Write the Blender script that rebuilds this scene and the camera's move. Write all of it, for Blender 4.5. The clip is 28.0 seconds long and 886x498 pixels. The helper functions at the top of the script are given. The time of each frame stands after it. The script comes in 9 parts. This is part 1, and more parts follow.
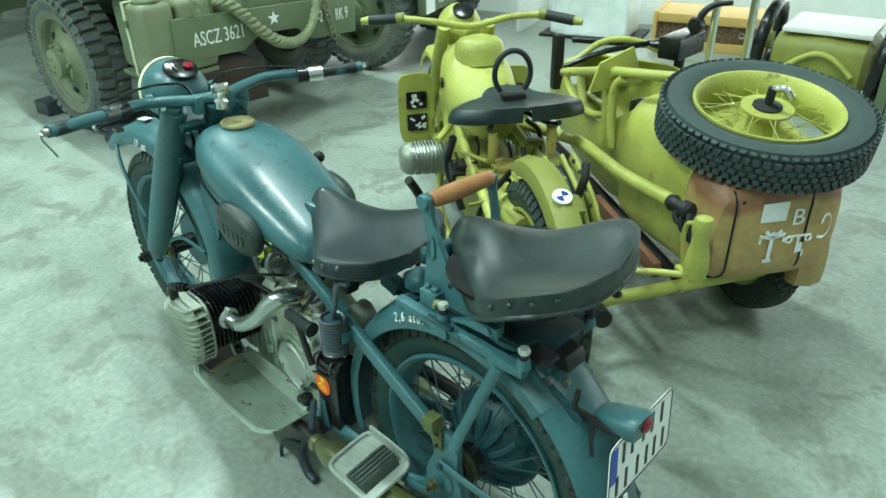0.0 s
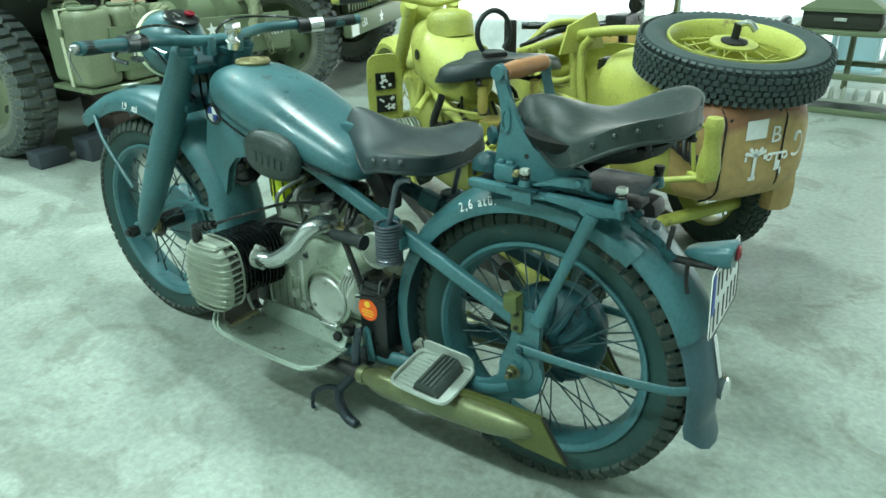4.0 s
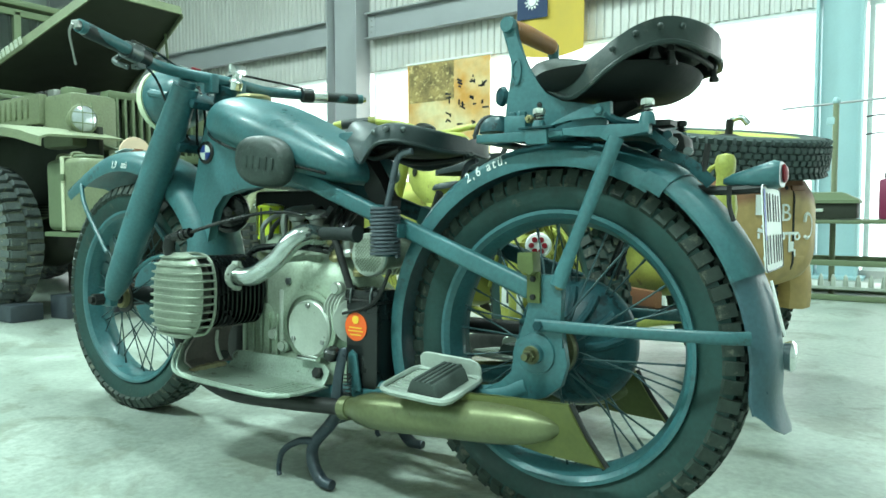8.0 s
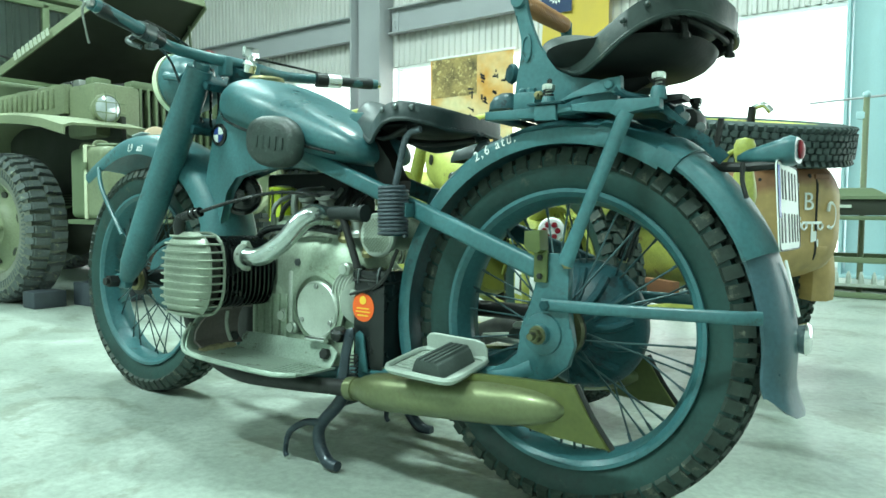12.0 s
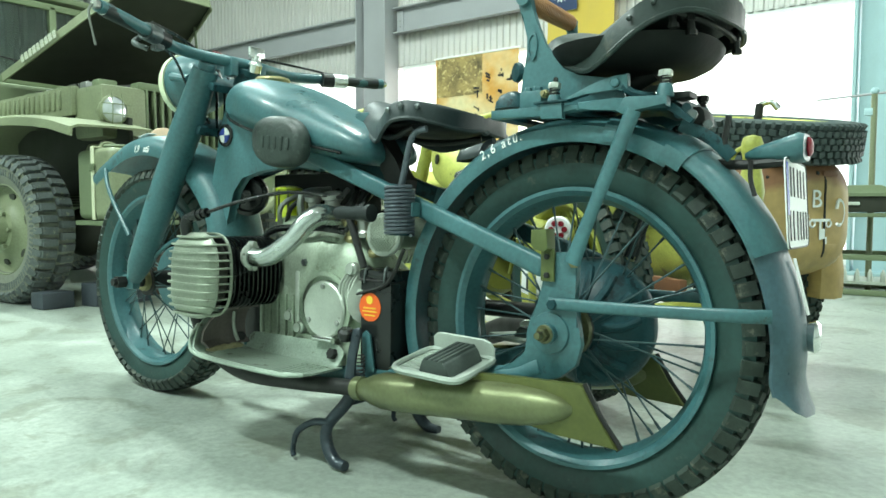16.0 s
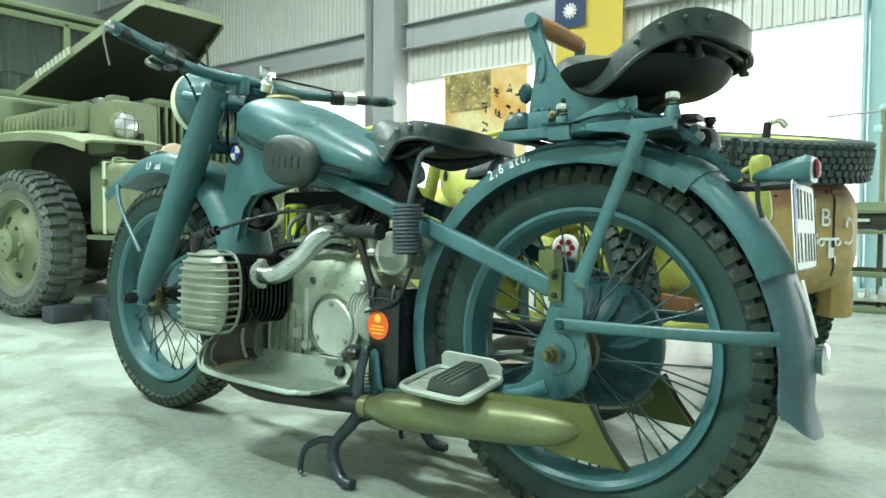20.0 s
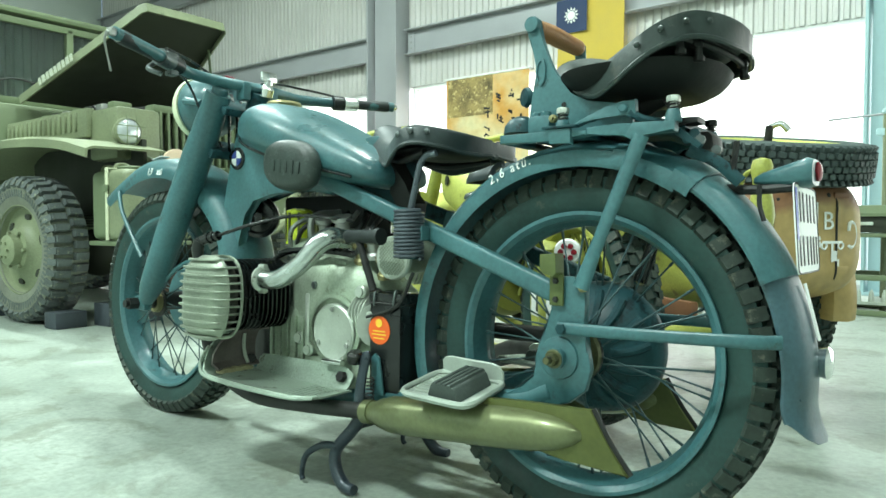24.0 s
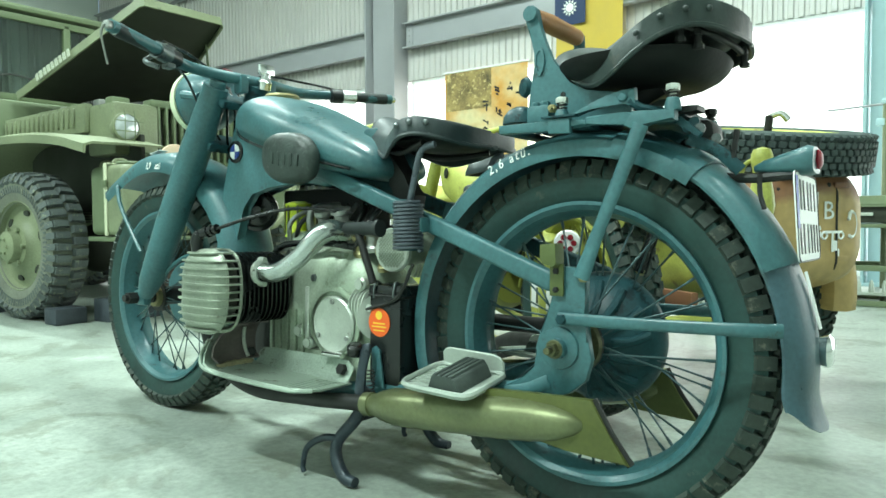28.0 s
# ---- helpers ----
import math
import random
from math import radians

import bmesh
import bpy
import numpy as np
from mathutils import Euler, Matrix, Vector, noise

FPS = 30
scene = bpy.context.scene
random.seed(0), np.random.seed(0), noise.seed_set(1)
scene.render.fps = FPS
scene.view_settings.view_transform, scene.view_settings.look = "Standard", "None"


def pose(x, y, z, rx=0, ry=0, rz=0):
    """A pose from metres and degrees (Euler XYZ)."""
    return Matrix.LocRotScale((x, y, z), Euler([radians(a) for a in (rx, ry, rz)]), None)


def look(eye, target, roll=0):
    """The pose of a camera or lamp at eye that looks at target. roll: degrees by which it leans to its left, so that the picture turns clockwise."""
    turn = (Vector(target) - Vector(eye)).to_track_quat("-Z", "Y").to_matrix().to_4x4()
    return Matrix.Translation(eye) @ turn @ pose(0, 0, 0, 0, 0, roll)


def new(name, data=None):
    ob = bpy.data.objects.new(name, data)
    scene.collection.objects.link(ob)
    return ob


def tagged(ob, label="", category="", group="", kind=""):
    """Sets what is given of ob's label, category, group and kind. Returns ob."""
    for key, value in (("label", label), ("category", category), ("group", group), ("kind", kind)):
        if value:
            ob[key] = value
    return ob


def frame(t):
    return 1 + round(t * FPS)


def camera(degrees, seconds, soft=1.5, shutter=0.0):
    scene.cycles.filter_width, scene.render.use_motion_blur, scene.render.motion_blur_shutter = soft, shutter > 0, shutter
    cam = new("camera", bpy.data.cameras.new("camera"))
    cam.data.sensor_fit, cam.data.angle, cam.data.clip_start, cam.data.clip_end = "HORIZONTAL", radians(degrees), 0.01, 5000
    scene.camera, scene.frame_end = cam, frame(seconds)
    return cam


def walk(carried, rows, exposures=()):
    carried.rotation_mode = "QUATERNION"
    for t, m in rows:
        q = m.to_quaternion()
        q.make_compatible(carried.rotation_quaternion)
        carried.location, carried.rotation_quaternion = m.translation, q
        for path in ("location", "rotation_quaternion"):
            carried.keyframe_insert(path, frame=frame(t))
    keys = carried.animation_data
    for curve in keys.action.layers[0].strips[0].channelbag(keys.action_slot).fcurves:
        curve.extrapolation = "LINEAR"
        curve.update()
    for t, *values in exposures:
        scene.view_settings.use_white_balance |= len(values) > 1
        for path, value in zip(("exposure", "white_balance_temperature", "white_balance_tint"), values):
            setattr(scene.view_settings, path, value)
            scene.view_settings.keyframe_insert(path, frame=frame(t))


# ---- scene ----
cam = camera(64.7, 28.0, soft=1.6)
PATH = [
    (0, (0.764, -0.832, 1.527), (-0.473, 0.37, 0.515), -1.6),
    (0.5, (0.687, -0.878, 1.541), (-0.504, 0.367, 0.525), -2.4),
    (1, (0.613, -0.967, 1.526), (-0.503, 0.357, 0.525), -3.2),
    (1.5, (0.615, -1.022, 1.524), (-0.457, 0.331, 0.514), -2.5),
    (2, (0.677, -1.069, 1.5), (-0.38, 0.291, 0.484), -1.5),
    (2.5, (0.688, -1.128, 1.475), (-0.369, 0.222, 0.445), -1.6),
    (4.5, (0.575, -1.226, 1.11), (-0.486, 0.306, 0.384), -1.0),
    (5, (0.558, -1.241, 1.005), (-0.514, 0.35, 0.441), -0.3),
    (5.5, (0.547, -1.258, 0.893), (-0.55, 0.358, 0.466), -0.8),
    (6, (0.552, -1.261, 0.835), (-0.551, 0.371, 0.493), -0.4),
    (6.5, (0.547, -1.257, 0.771), (-0.567, 0.38, 0.492), -0.9),
    (7, (0.547, -1.254, 0.69), (-0.58, 0.385, 0.475), -0.4),
    (7.5, (0.555, -1.246, 0.636), (-0.57, 0.399, 0.467), 0.1),
    (8, (0.557, -1.222, 0.598), (-0.569, 0.427, 0.481), -0.2),
    (8.5, (0.569, -1.214, 0.59), (-0.555, 0.439, 0.523), 0.1),
    (9, (0.572, -1.212, 0.581), (-0.568, 0.431, 0.541), 0.2),
    (9.5, (0.575, -1.203, 0.574), (-0.576, 0.432, 0.522), 0.1),
    (10, (0.572, -1.199, 0.568), (-0.584, 0.432, 0.497), 0.4),
    (10.5, (0.573, -1.192, 0.563), (-0.589, 0.432, 0.464), 0.0),
    (11, (0.574, -1.195, 0.568), (-0.591, 0.427, 0.458), 0.1),
    (11.5, (0.573, -1.195, 0.566), (-0.601, 0.42, 0.455), 0.2),
    (12, (0.574, -1.191, 0.56), (-0.607, 0.418, 0.439), 0.3),
    (12.5, (0.572, -1.19, 0.559), (-0.613, 0.416, 0.428), 0.6),
    (14.5, (0.577, -1.191, 0.562), (-0.612, 0.412, 0.434), 0.0),
    (15, (0.575, -1.189, 0.561), (-0.616, 0.413, 0.435), 0.1),
    (15.5, (0.573, -1.189, 0.557), (-0.619, 0.412, 0.435), 0.2),
    (16, (0.572, -1.19, 0.56), (-0.623, 0.409, 0.437), 0.0),
    (16.5, (0.57, -1.191, 0.559), (-0.626, 0.408, 0.44), 0.1),
    (17, (0.571, -1.19, 0.559), (-0.629, 0.406, 0.443), 0.2),
    (17.5, (0.573, -1.19, 0.562), (-0.63, 0.404, 0.452), 0.2),
    (18, (0.575, -1.195, 0.568), (-0.63, 0.398, 0.463), 0.3),
    (18.5, (0.579, -1.196, 0.572), (-0.631, 0.394, 0.474), 0.4),
    (19, (0.581, -1.192, 0.568), (-0.631, 0.397, 0.477), 0.4),
    (19.5, (0.578, -1.192, 0.57), (-0.635, 0.396, 0.481), -0.1),
    (20, (0.576, -1.195, 0.571), (-0.639, 0.392, 0.487), 0.2),
    (20.5, (0.576, -1.197, 0.571), (-0.644, 0.386, 0.489), 0.4),
    (21, (0.577, -1.194, 0.571), (-0.645, 0.388, 0.493), -0.1),
    (21.5, (0.579, -1.195, 0.57), (-0.644, 0.386, 0.497), -0.0),
    (23.5, (0.58, -1.191, 0.57), (-0.641, 0.391, 0.5), 0.2),
    (24, (0.577, -1.191, 0.57), (-0.644, 0.391, 0.5), -0.0),
    (24.5, (0.577, -1.193, 0.571), (-0.645, 0.389, 0.498), 0.3),
    (25, (0.579, -1.196, 0.572), (-0.642, 0.386, 0.5), 0.1),
    (25.5, (0.578, -1.198, 0.575), (-0.646, 0.382, 0.503), 0.0),
    (26, (0.578, -1.199, 0.575), (-0.649, 0.379, 0.502), 0.3),
    (26.5, (0.577, -1.196, 0.574), (-0.649, 0.382, 0.496), -0.1),
    (27, (0.578, -1.196, 0.571), (-0.645, 0.385, 0.49), -0.1),
    (27.5, (0.576, -1.192, 0.568), (-0.646, 0.389, 0.484), -0.2),
    (28, (0.575, -1.188, 0.564), (-0.645, 0.394, 0.478), -0.4),
]
EXPOSURES = [(0, 0.08, 6440, 8), (2.5, 0.10, 6350, 5), (5, 0.29, 6450, 10), (6, 0.41, 6480, 10), (7, 0.54, 6400, 6), (9, 0.60, 6370, 5),
             (12.5, 0.61, 6370, 4), (14.5, 0.61, 6820, 14), (22, 0.63, 6820, 14), (28, 0.62, 6720, 12)]
walk(cam, [(t, look(eye, target, roll)) for t, eye, target, roll in PATH], EXPOSURES)

# ---- light ----
TILT = -1.3                      # the parked machine leans by this much about its length
world = bpy.data.worlds.new("World")
scene.world = world
world.use_nodes = True
sky = world.node_tree.nodes.new("ShaderNodeTexSky")
sky.sky_type, sky.sun_disc = "NISHITA", False
sky.sun_elevation, sky.sun_rotation = radians(40), radians(0)
world.node_tree.links.new(sky.outputs[0], world.node_tree.nodes["Background"].inputs[0])
world.node_tree.nodes["Background"].inputs[1].default_value = 0.1
WALL_Y = 5.6                     # inner face of the back wall


def area_light(name, at, sx, sy, watts, colour, aim=None):
    lamp = bpy.data.lights.new(name, "AREA")
    lamp.shape, lamp.size, lamp.size_y, lamp.energy, lamp.color = "RECTANGLE", sx, sy, watts, colour
    ob = new(name, lamp)
    ob.matrix_world = look(at, aim or (at[0], at[1] + 0.001, at[2] - 1))
    return ob


TUBE = (0.78, 1.0, 0.955)         # fluorescent tubes, a little green
for lx in (-5.0, -1.0, 3.0):
    for ly in (-3.2, 1.2):
        area_light("ceiling_tube_light", (lx, ly, 5.35), 1.25, 0.12, (212 if lx < -3 else 235 if ly < 0 else 165) if lx < 2 else 56, TUBE)
for wx, ww, watts in ((-9.2, 6.0, 34), (-2.7, 4.6, 32), (3.4, 6.2, 15)):
    area_light("window_daylight", (wx, WALL_Y - 0.05, 1.25), ww, 1.9, watts, (0.88, 1.0, 0.95), (wx, 0, 0.9))

# ---- materials ----


def material(name, base, rough=0.5, metal=0.0, vary=0.12, scale=8.0, grain=90.0, bump=0.05, wear=None, wear_at=0.62, coat=0.0, spec=0.5):
    """A procedural surface: two scales of variation, fine relief and, where given, patches of a wear colour."""
    m = bpy.data.materials.new(name)
    m.use_nodes = True
    nt = m.node_tree
    b = nt.nodes["Principled BSDF"]
    N, Lk = nt.nodes.new, nt.links.new
    tc = N("ShaderNodeTexCoord")
    big, fine = N("ShaderNodeTexNoise"), N("ShaderNodeTexNoise")
    big.inputs["Scale"].default_value, big.inputs["Detail"].default_value = scale, 6
    fine.inputs["Scale"].default_value, fine.inputs["Detail"].default_value = grain, 4
    Lk(tc.outputs["Object"], big.inputs["Vector"]), Lk(tc.outputs["Object"], fine.inputs["Vector"])
    mixn = N("ShaderNodeMix")
    mixn.data_type = "FLOAT"
    mixn.inputs[0].default_value = 0.35
    Lk(big.outputs[0], mixn.inputs[2]), Lk(fine.outputs[0], mixn.inputs[3])
    ramp = N("ShaderNodeMapRange")
    ramp.inputs[1].default_value, ramp.inputs[2].default_value = 0.3, 0.7
    ramp.inputs[3].default_value, ramp.inputs[4].default_value = 1 - vary, 1 + vary
    Lk(mixn.outputs[0], ramp.inputs[0])
    col = N("ShaderNodeMix")
    col.data_type, col.blend_type = "RGBA", "MULTIPLY"
    col.inputs[0].default_value = 1.0
    col.inputs[6].default_value = (*base, 1)
    Lk(ramp.outputs[0], col.inputs[7])
    out = col.outputs[2]
    if wear:
        wn = N("ShaderNodeTexNoise")
        wn.inputs["Scale"].default_value, wn.inputs["Detail"].default_value, wn.inputs["Roughness"].default_value = scale * 2.3, 9, 0.7
        Lk(tc.outputs["Object"], wn.inputs["Vector"])
        wr = N("ShaderNodeMapRange")
        wr.inputs[1].default_value, wr.inputs[2].default_value = wear_at, wear_at + 0.06
        Lk(wn.outputs[0], wr.inputs[0])
        w = N("ShaderNodeMix")
        w.data_type = "RGBA"
        w.inputs[7].default_value = (*wear, 1)
        Lk(wr.outputs[0], w.inputs[0]), Lk(out, w.inputs[6])
        out = w.outputs[2]
    Lk(out, b.inputs["Base Color"])
    rr = N("ShaderNodeMapRange")
    rr.inputs[1].default_value, rr.inputs[2].default_value = 0.3, 0.7
    rr.inputs[3].default_value, rr.inputs[4].default_value = max(0.03, rough - 0.11), min(1, rough + 0.15)
    Lk(big.outputs[0], rr.inputs[0]), Lk(rr.outputs[0], b.inputs["Roughness"])
    b.inputs["Metallic"].default_value = metal
    b.inputs["Coat Weight"].default_value = coat
    b.inputs["Specular IOR Level"].default_value = spec
    if bump:
        bp = N("ShaderNodeBump")
        bp.inputs["Strength"].default_value, bp.inputs["Distance"].default_value = bump, 0.01
        Lk(mixn.outputs[0], bp.inputs["Height"]), Lk(bp.outputs[0], b.inputs["Normal"])
    return m


PAINT = material("blue_grey_enamel", (0.040, 0.125, 0.138), 0.38, 0, 0.36, 7, 130, 0.12, (0.034, 0.070, 0.070), 0.61, coat=0.08)
PAINT_TAIL = material("violet_grey_enamel", (0.042, 0.090, 0.111), 0.36, 0, 0.30, 7, 140, 0.08, (0.036, 0.075, 0.088), 0.60)
SPRING = material("grey_sprung_steel", (0.095, 0.115, 0.135), 0.34, 0.35, 0.2, 14, 160, 0.05, (0.05, 0.06, 0.065), 0.64)
BLOCK_RUBBER = material("dusty_foot_rubber", (0.045, 0.060, 0.053), 0.7, 0, 0.25, 20, 160, 0.1)
# PAINT darkened for grime and also for shade put into the colour
PAINT_GRIMY_SHADED = material("oily_shaded_blue_grey_enamel", (0.012, 0.053, 0.062), 0.46, 0, 0.45, 16, 150, 0.16, (0.007, 0.022, 0.025), 0.54, spec=0.25)
STAND = material("dark_grey_blue_iron", (0.030, 0.044, 0.056), 0.36, 0.25, 0.35, 18, 150, 0.12, (0.075, 0.080, 0.075), 0.60)
RUBBER = material("tyre_rubber", (0.014, 0.045, 0.040), 0.54, 0, 0.40, 9, 110, 0.14, (0.050, 0.066, 0.053), 0.60, spec=0.4)
TREAD = material("dusty_tread_rubber", (0.032, 0.046, 0.038), 0.60, 0, 0.45, 14, 110, 0.25, (0.105, 0.110, 0.085), 0.58, spec=0.35)
GREY_TYRE = material("weathered_tyre_rubber", (0.145, 0.158, 0.122), 0.8, 0, 0.35, 9, 90, 0.2, (0.16, 0.17, 0.12), 0.64)
LUG_RUBBER = material("dusty_blue_lug_rubber", (0.085, 0.102, 0.098), 0.72, 0, 0.4, 11, 90, 0.25, (0.22, 0.235, 0.165), 0.58)
SPARE_RUBBER = material("bluish_tyre_rubber", (0.038, 0.058, 0.055), 0.66, 0, 0.2, 12, 120, 0.1)
KNEE = material("knee_rubber", (0.024, 0.038, 0.033), 0.46, 0, 0.40, 26, 170, 0.30, (0.055, 0.075, 0.066), 0.58)
GRIP = material("black_grip_rubber", (0.012, 0.018, 0.018), 0.55, 0, 0.15, 30, 220, 0.1)
LEATHER = material("saddle_rubber", (0.015, 0.028, 0.029), 0.45, 0, 0.38, 10, 130, 0.14, (0.055, 0.060, 0.058), 0.63, coat=0.03)
LEATHER_GREY = material("worn_grey_saddle", (0.016, 0.029, 0.026), 0.44, 0, 0.42, 9, 120, 0.16, (0.050, 0.058, 0.049), 0.58, coat=0.03)
BLACK = material("black_enamel", (0.007, 0.009, 0.009), 0.24, 0, 0.2, 12, 120, 0.03)
BLACK_IRON = material("black_iron", (0.018, 0.019, 0.018), 0.5, 0.3, 0.2, 20, 120, 0.1)
ALU = material("cast_aluminium", (0.33, 0.39, 0.305), 0.50, 0.6, 0.34, 9, 170, 0.10, (0.215, 0.245, 0.18), 0.60)
ALU_PALE = material("pale_cast_aluminium", (0.52, 0.56, 0.50), 0.40, 0.6, 0.16, 18, 240, 0.12, (0.16, 0.16, 0.125), 0.63)
HEAD_ALU = material("dull_cast_aluminium", (0.29, 0.33, 0.265), 0.45, 0.45, 0.25, 18, 220, 0.16, (0.16, 0.16, 0.125), 0.63)
POLISHED = material("polished_aluminium", (0.50, 0.54, 0.52), 0.22, 0.95, 0.25, 12, 160, 0.08, (0.30, 0.31, 0.28), 0.62)
CHROME = material("bright_chrome", (0.82, 0.83, 0.82), 0.12, 1.0, 0.05, 10, 120, 0.01)
DIM_STEEL = material("tarnished_steel", (0.13, 0.15, 0.15), 0.36, 0.8, 0.25, 18, 200, 0.08, (0.05, 0.055, 0.055), 0.6)
STEEL = material("dull_steel", (0.36, 0.37, 0.35), 0.38, 0.9, 0.15, 18, 200, 0.06)
OLD_NUT = material("olive_stained_steel", (0.12, 0.125, 0.062), 0.42, 0.6, 0.4, 30, 200, 0.1, (0.045, 0.045, 0.035), 0.55)
BRASS = material("tarnished_brass", (0.28, 0.25, 0.125), 0.46, 0.65, 0.2, 25, 200, 0.06)
SILENCER = material("olive_gold_silencer", (0.138, 0.155, 0.072), 0.32, 0.5, 0.28, 7, 120, 0.06, (0.12, 0.085, 0.04), 0.62, coat=0.3)
FIN_OLIVE = material("olive_fishtail", (0.085, 0.098, 0.024), 0.38, 0.2, 0.25, 8, 120, 0.04)
BOARD = material("scuffed_footboard", (0.29, 0.355, 0.295), 0.40, 0.35, 0.34, 12, 200, 0.16, (0.115, 0.115, 0.085), 0.585)
WHITE = material("white_paint", (0.80, 0.82, 0.80), 0.5, 0, 0.05, 12, 90, 0.02)
WORN_LETTER = material("worn_white_lettering", (0.40, 0.43, 0.34), 0.7, 0, 0.25, 40, 200, 0.02, (0.16, 0.19, 0.11), 0.56)
LETTER = material("white_lettering", (0.78, 0.80, 0.78), 0.6, 0, 0.08, 40, 200, 0.02)
CREAM = material("cream_lamp_cover", (0.66, 0.72, 0.50), 0.45, 0, 0.06, 10, 90, 0.02)
PLATE_BLUE = material("blue_band", (0.02, 0.07, 0.42), 0.4, 0, 0.05, 10, 90, 0.0)
BADGE_BLUE = material("badge_blue", (0.02, 0.05, 0.26), 0.3, 0, 0.05, 10, 90, 0.0)
INK = material("black_ink", (0.012, 0.013, 0.015), 0.5, 0, 0.1, 20, 100, 0.0)
RED = material("red_lens", (0.22, 0.010, 0.02), 0.25, 0, 0.1, 30, 90, 0.02)
ORANGE = material("orange_sticker", (0.78, 0.11, 0.012), 0.45, 0, 0.06, 20, 90, 0.0)
YELLOW = material("yellow_print", (0.82, 0.50, 0.04), 0.5, 0, 0.05, 20, 90, 0.0)
LIME = material("yellow_green_enamel", (0.395, 0.410, 0.088), 0.46, 0, 0.34, 6, 130, 0.10, (0.25, 0.215, 0.06), 0.59, coat=0.05)
OCHRE = material("ochre_green_enamel", (0.42, 0.34, 0.095), 0.5, 0, 0.3, 7, 130, 0.1, (0.22, 0.16, 0.06), 0.6)
# LIME at about half strength, shade put into the colour
LIME_SHADED = material("shaded_olive_enamel", (0.21, 0.22, 0.04), 0.5, 0, 0.16, 8, 140, 0.06)
TAN = material("sand_tan_paint", (0.40, 0.275, 0.115), 0.5, 0, 0.10, 5, 130, 0.05)
RUST = material("red_brown_paint", (0.22, 0.095, 0.05), 0.55, 0, 0.14, 6, 130, 0.05)
WOOD_GRIP = material("orange_wood_grip", (0.36, 0.165, 0.062), 0.45, 0, 0.16, 30, 160, 0.06)
OLIVE = material("olive_drab", (0.118, 0.154, 0.082), 0.55, 0, 0.14, 3, 90, 0.08, (0.15, 0.17, 0.09), 0.68)
OLIVE_PALE = material("faded_olive_drab", (0.170, 0.196, 0.114), 0.50, 0, 0.30, 3, 90, 0.08, (0.085, 0.10, 0.055), 0.63)
# darker olive drab for undersides and recesses, shade put into the colour
OLIVE_SHADED = material("shaded_olive_underside", (0.018, 0.022, 0.013), 0.7, 0, 0.2, 4, 90, 0.08)
CURTAIN = material("dark_folded_canvas", (0.165, 0.195, 0.170), 0.85, 0, 0.25, 6, 200, 0.2)
CANVAS = material("olive_canvas", (0.135, 0.15, 0.078), 0.85, 0, 0.18, 6, 220, 0.2, (0.19, 0.20, 0.12), 0.64)
WEB = material("pale_webbing", (0.50, 0.52, 0.36), 0.85, 0, 0.15, 20, 260, 0.2)
ROPE = material("weathered_rope", (0.20, 0.22, 0.13), 0.9, 0, 0.25, 26, 220, 0.3)
CARD = material("pale_card_disc", (0.66, 0.50, 0.36), 0.7, 0, 0.06, 12, 120, 0.03)
GLASS_LAMP = material("lamp_lens", (0.62, 0.66, 0.68), 0.12, 0.5, 0.15, 40, 120, 0.15)
STEEL_GREY = material("grey_steel_section", (0.345, 0.355, 0.37), 0.5, 0.1, 0.08, 3, 70, 0.05, (0.20, 0.21, 0.20), 0.7)
TEAL_STEEL = material("pale_teal_steel", (0.36, 0.53, 0.56), 0.5, 0.0, 0.08, 3, 70, 0.05)
SHEET = material("corrugated_sheet", (0.57, 0.560, 0.540), 0.45, 0.1, 0.08, 2, 60, 0.03)
CEIL = material("ceiling_sheet", (0.55, 0.57, 0.54), 0.6, 0, 0.06, 2, 60, 0.03)
PLAIN_WALL = material("plain_wall_paint", (0.52, 0.58, 0.55), 0.7, 0, 0.06, 2, 60, 0.05)
CRATE = material("yellow_ochre_crate", (0.52, 0.34, 0.10), 0.65, 0, 0.14, 7, 120, 0.08)
CRATE_DARK = material("brown_pierced_board", (0.14, 0.085, 0.04), 0.7, 0, 0.15, 9, 120, 0.08)
PLASTIC_WRAP = material("white_plastic_wrap", (0.72, 0.76, 0.74), 0.3, 0, 0.14, 5, 22, 0.5)
DUST_WHITE = material("white_cloth", (0.72, 0.72, 0.66), 0.85, 0, 0.06, 6, 200, 0.1)
CAN_RED = material("red_purple_can", (0.20, 0.02, 0.07), 0.4, 0, 0.1, 8, 90, 0.02)
CAN_YELLOW = material("yellow_label", (0.75, 0.62, 0.03), 0.5, 0, 0.06, 8, 90, 0.0)
FUEL_GLASS = material("yellow_green_bowl", (0.46, 0.56, 0.03), 0.2, 0, 0.2, 30, 150, 0.02)
TOE = material("brown_grey_leather", (0.130, 0.108, 0.100), 0.5, 0, 0.35, 14, 150, 0.14, (0.15, 0.13, 0.105), 0.62)
FELT = material("pale_ochre_felt", (0.30, 0.265, 0.155), 0.9, 0, 0.35, 22, 180, 0.25)
TRAY_PALE = material("pale_pressed_tray", (0.40, 0.45, 0.40), 0.45, 0.3, 0.14, 14, 200, 0.08, (0.20, 0.22, 0.19), 0.64)
CHOCK = material("blue_grey_block", (0.035, 0.045, 0.055), 0.6, 0, 0.25, 8, 80, 0.1)
SPOKE = material("painted_spoke", (0.030, 0.068, 0.074), 0.4, 0.3, 0.1, 20, 100, 0.0)
# dark base of the heads, so the paler ribs stand out
HEAD_DARK = material("dark_cast_aluminium", (0.075, 0.075, 0.062), 0.55, 0.3, 0.25, 16, 200, 0.15)
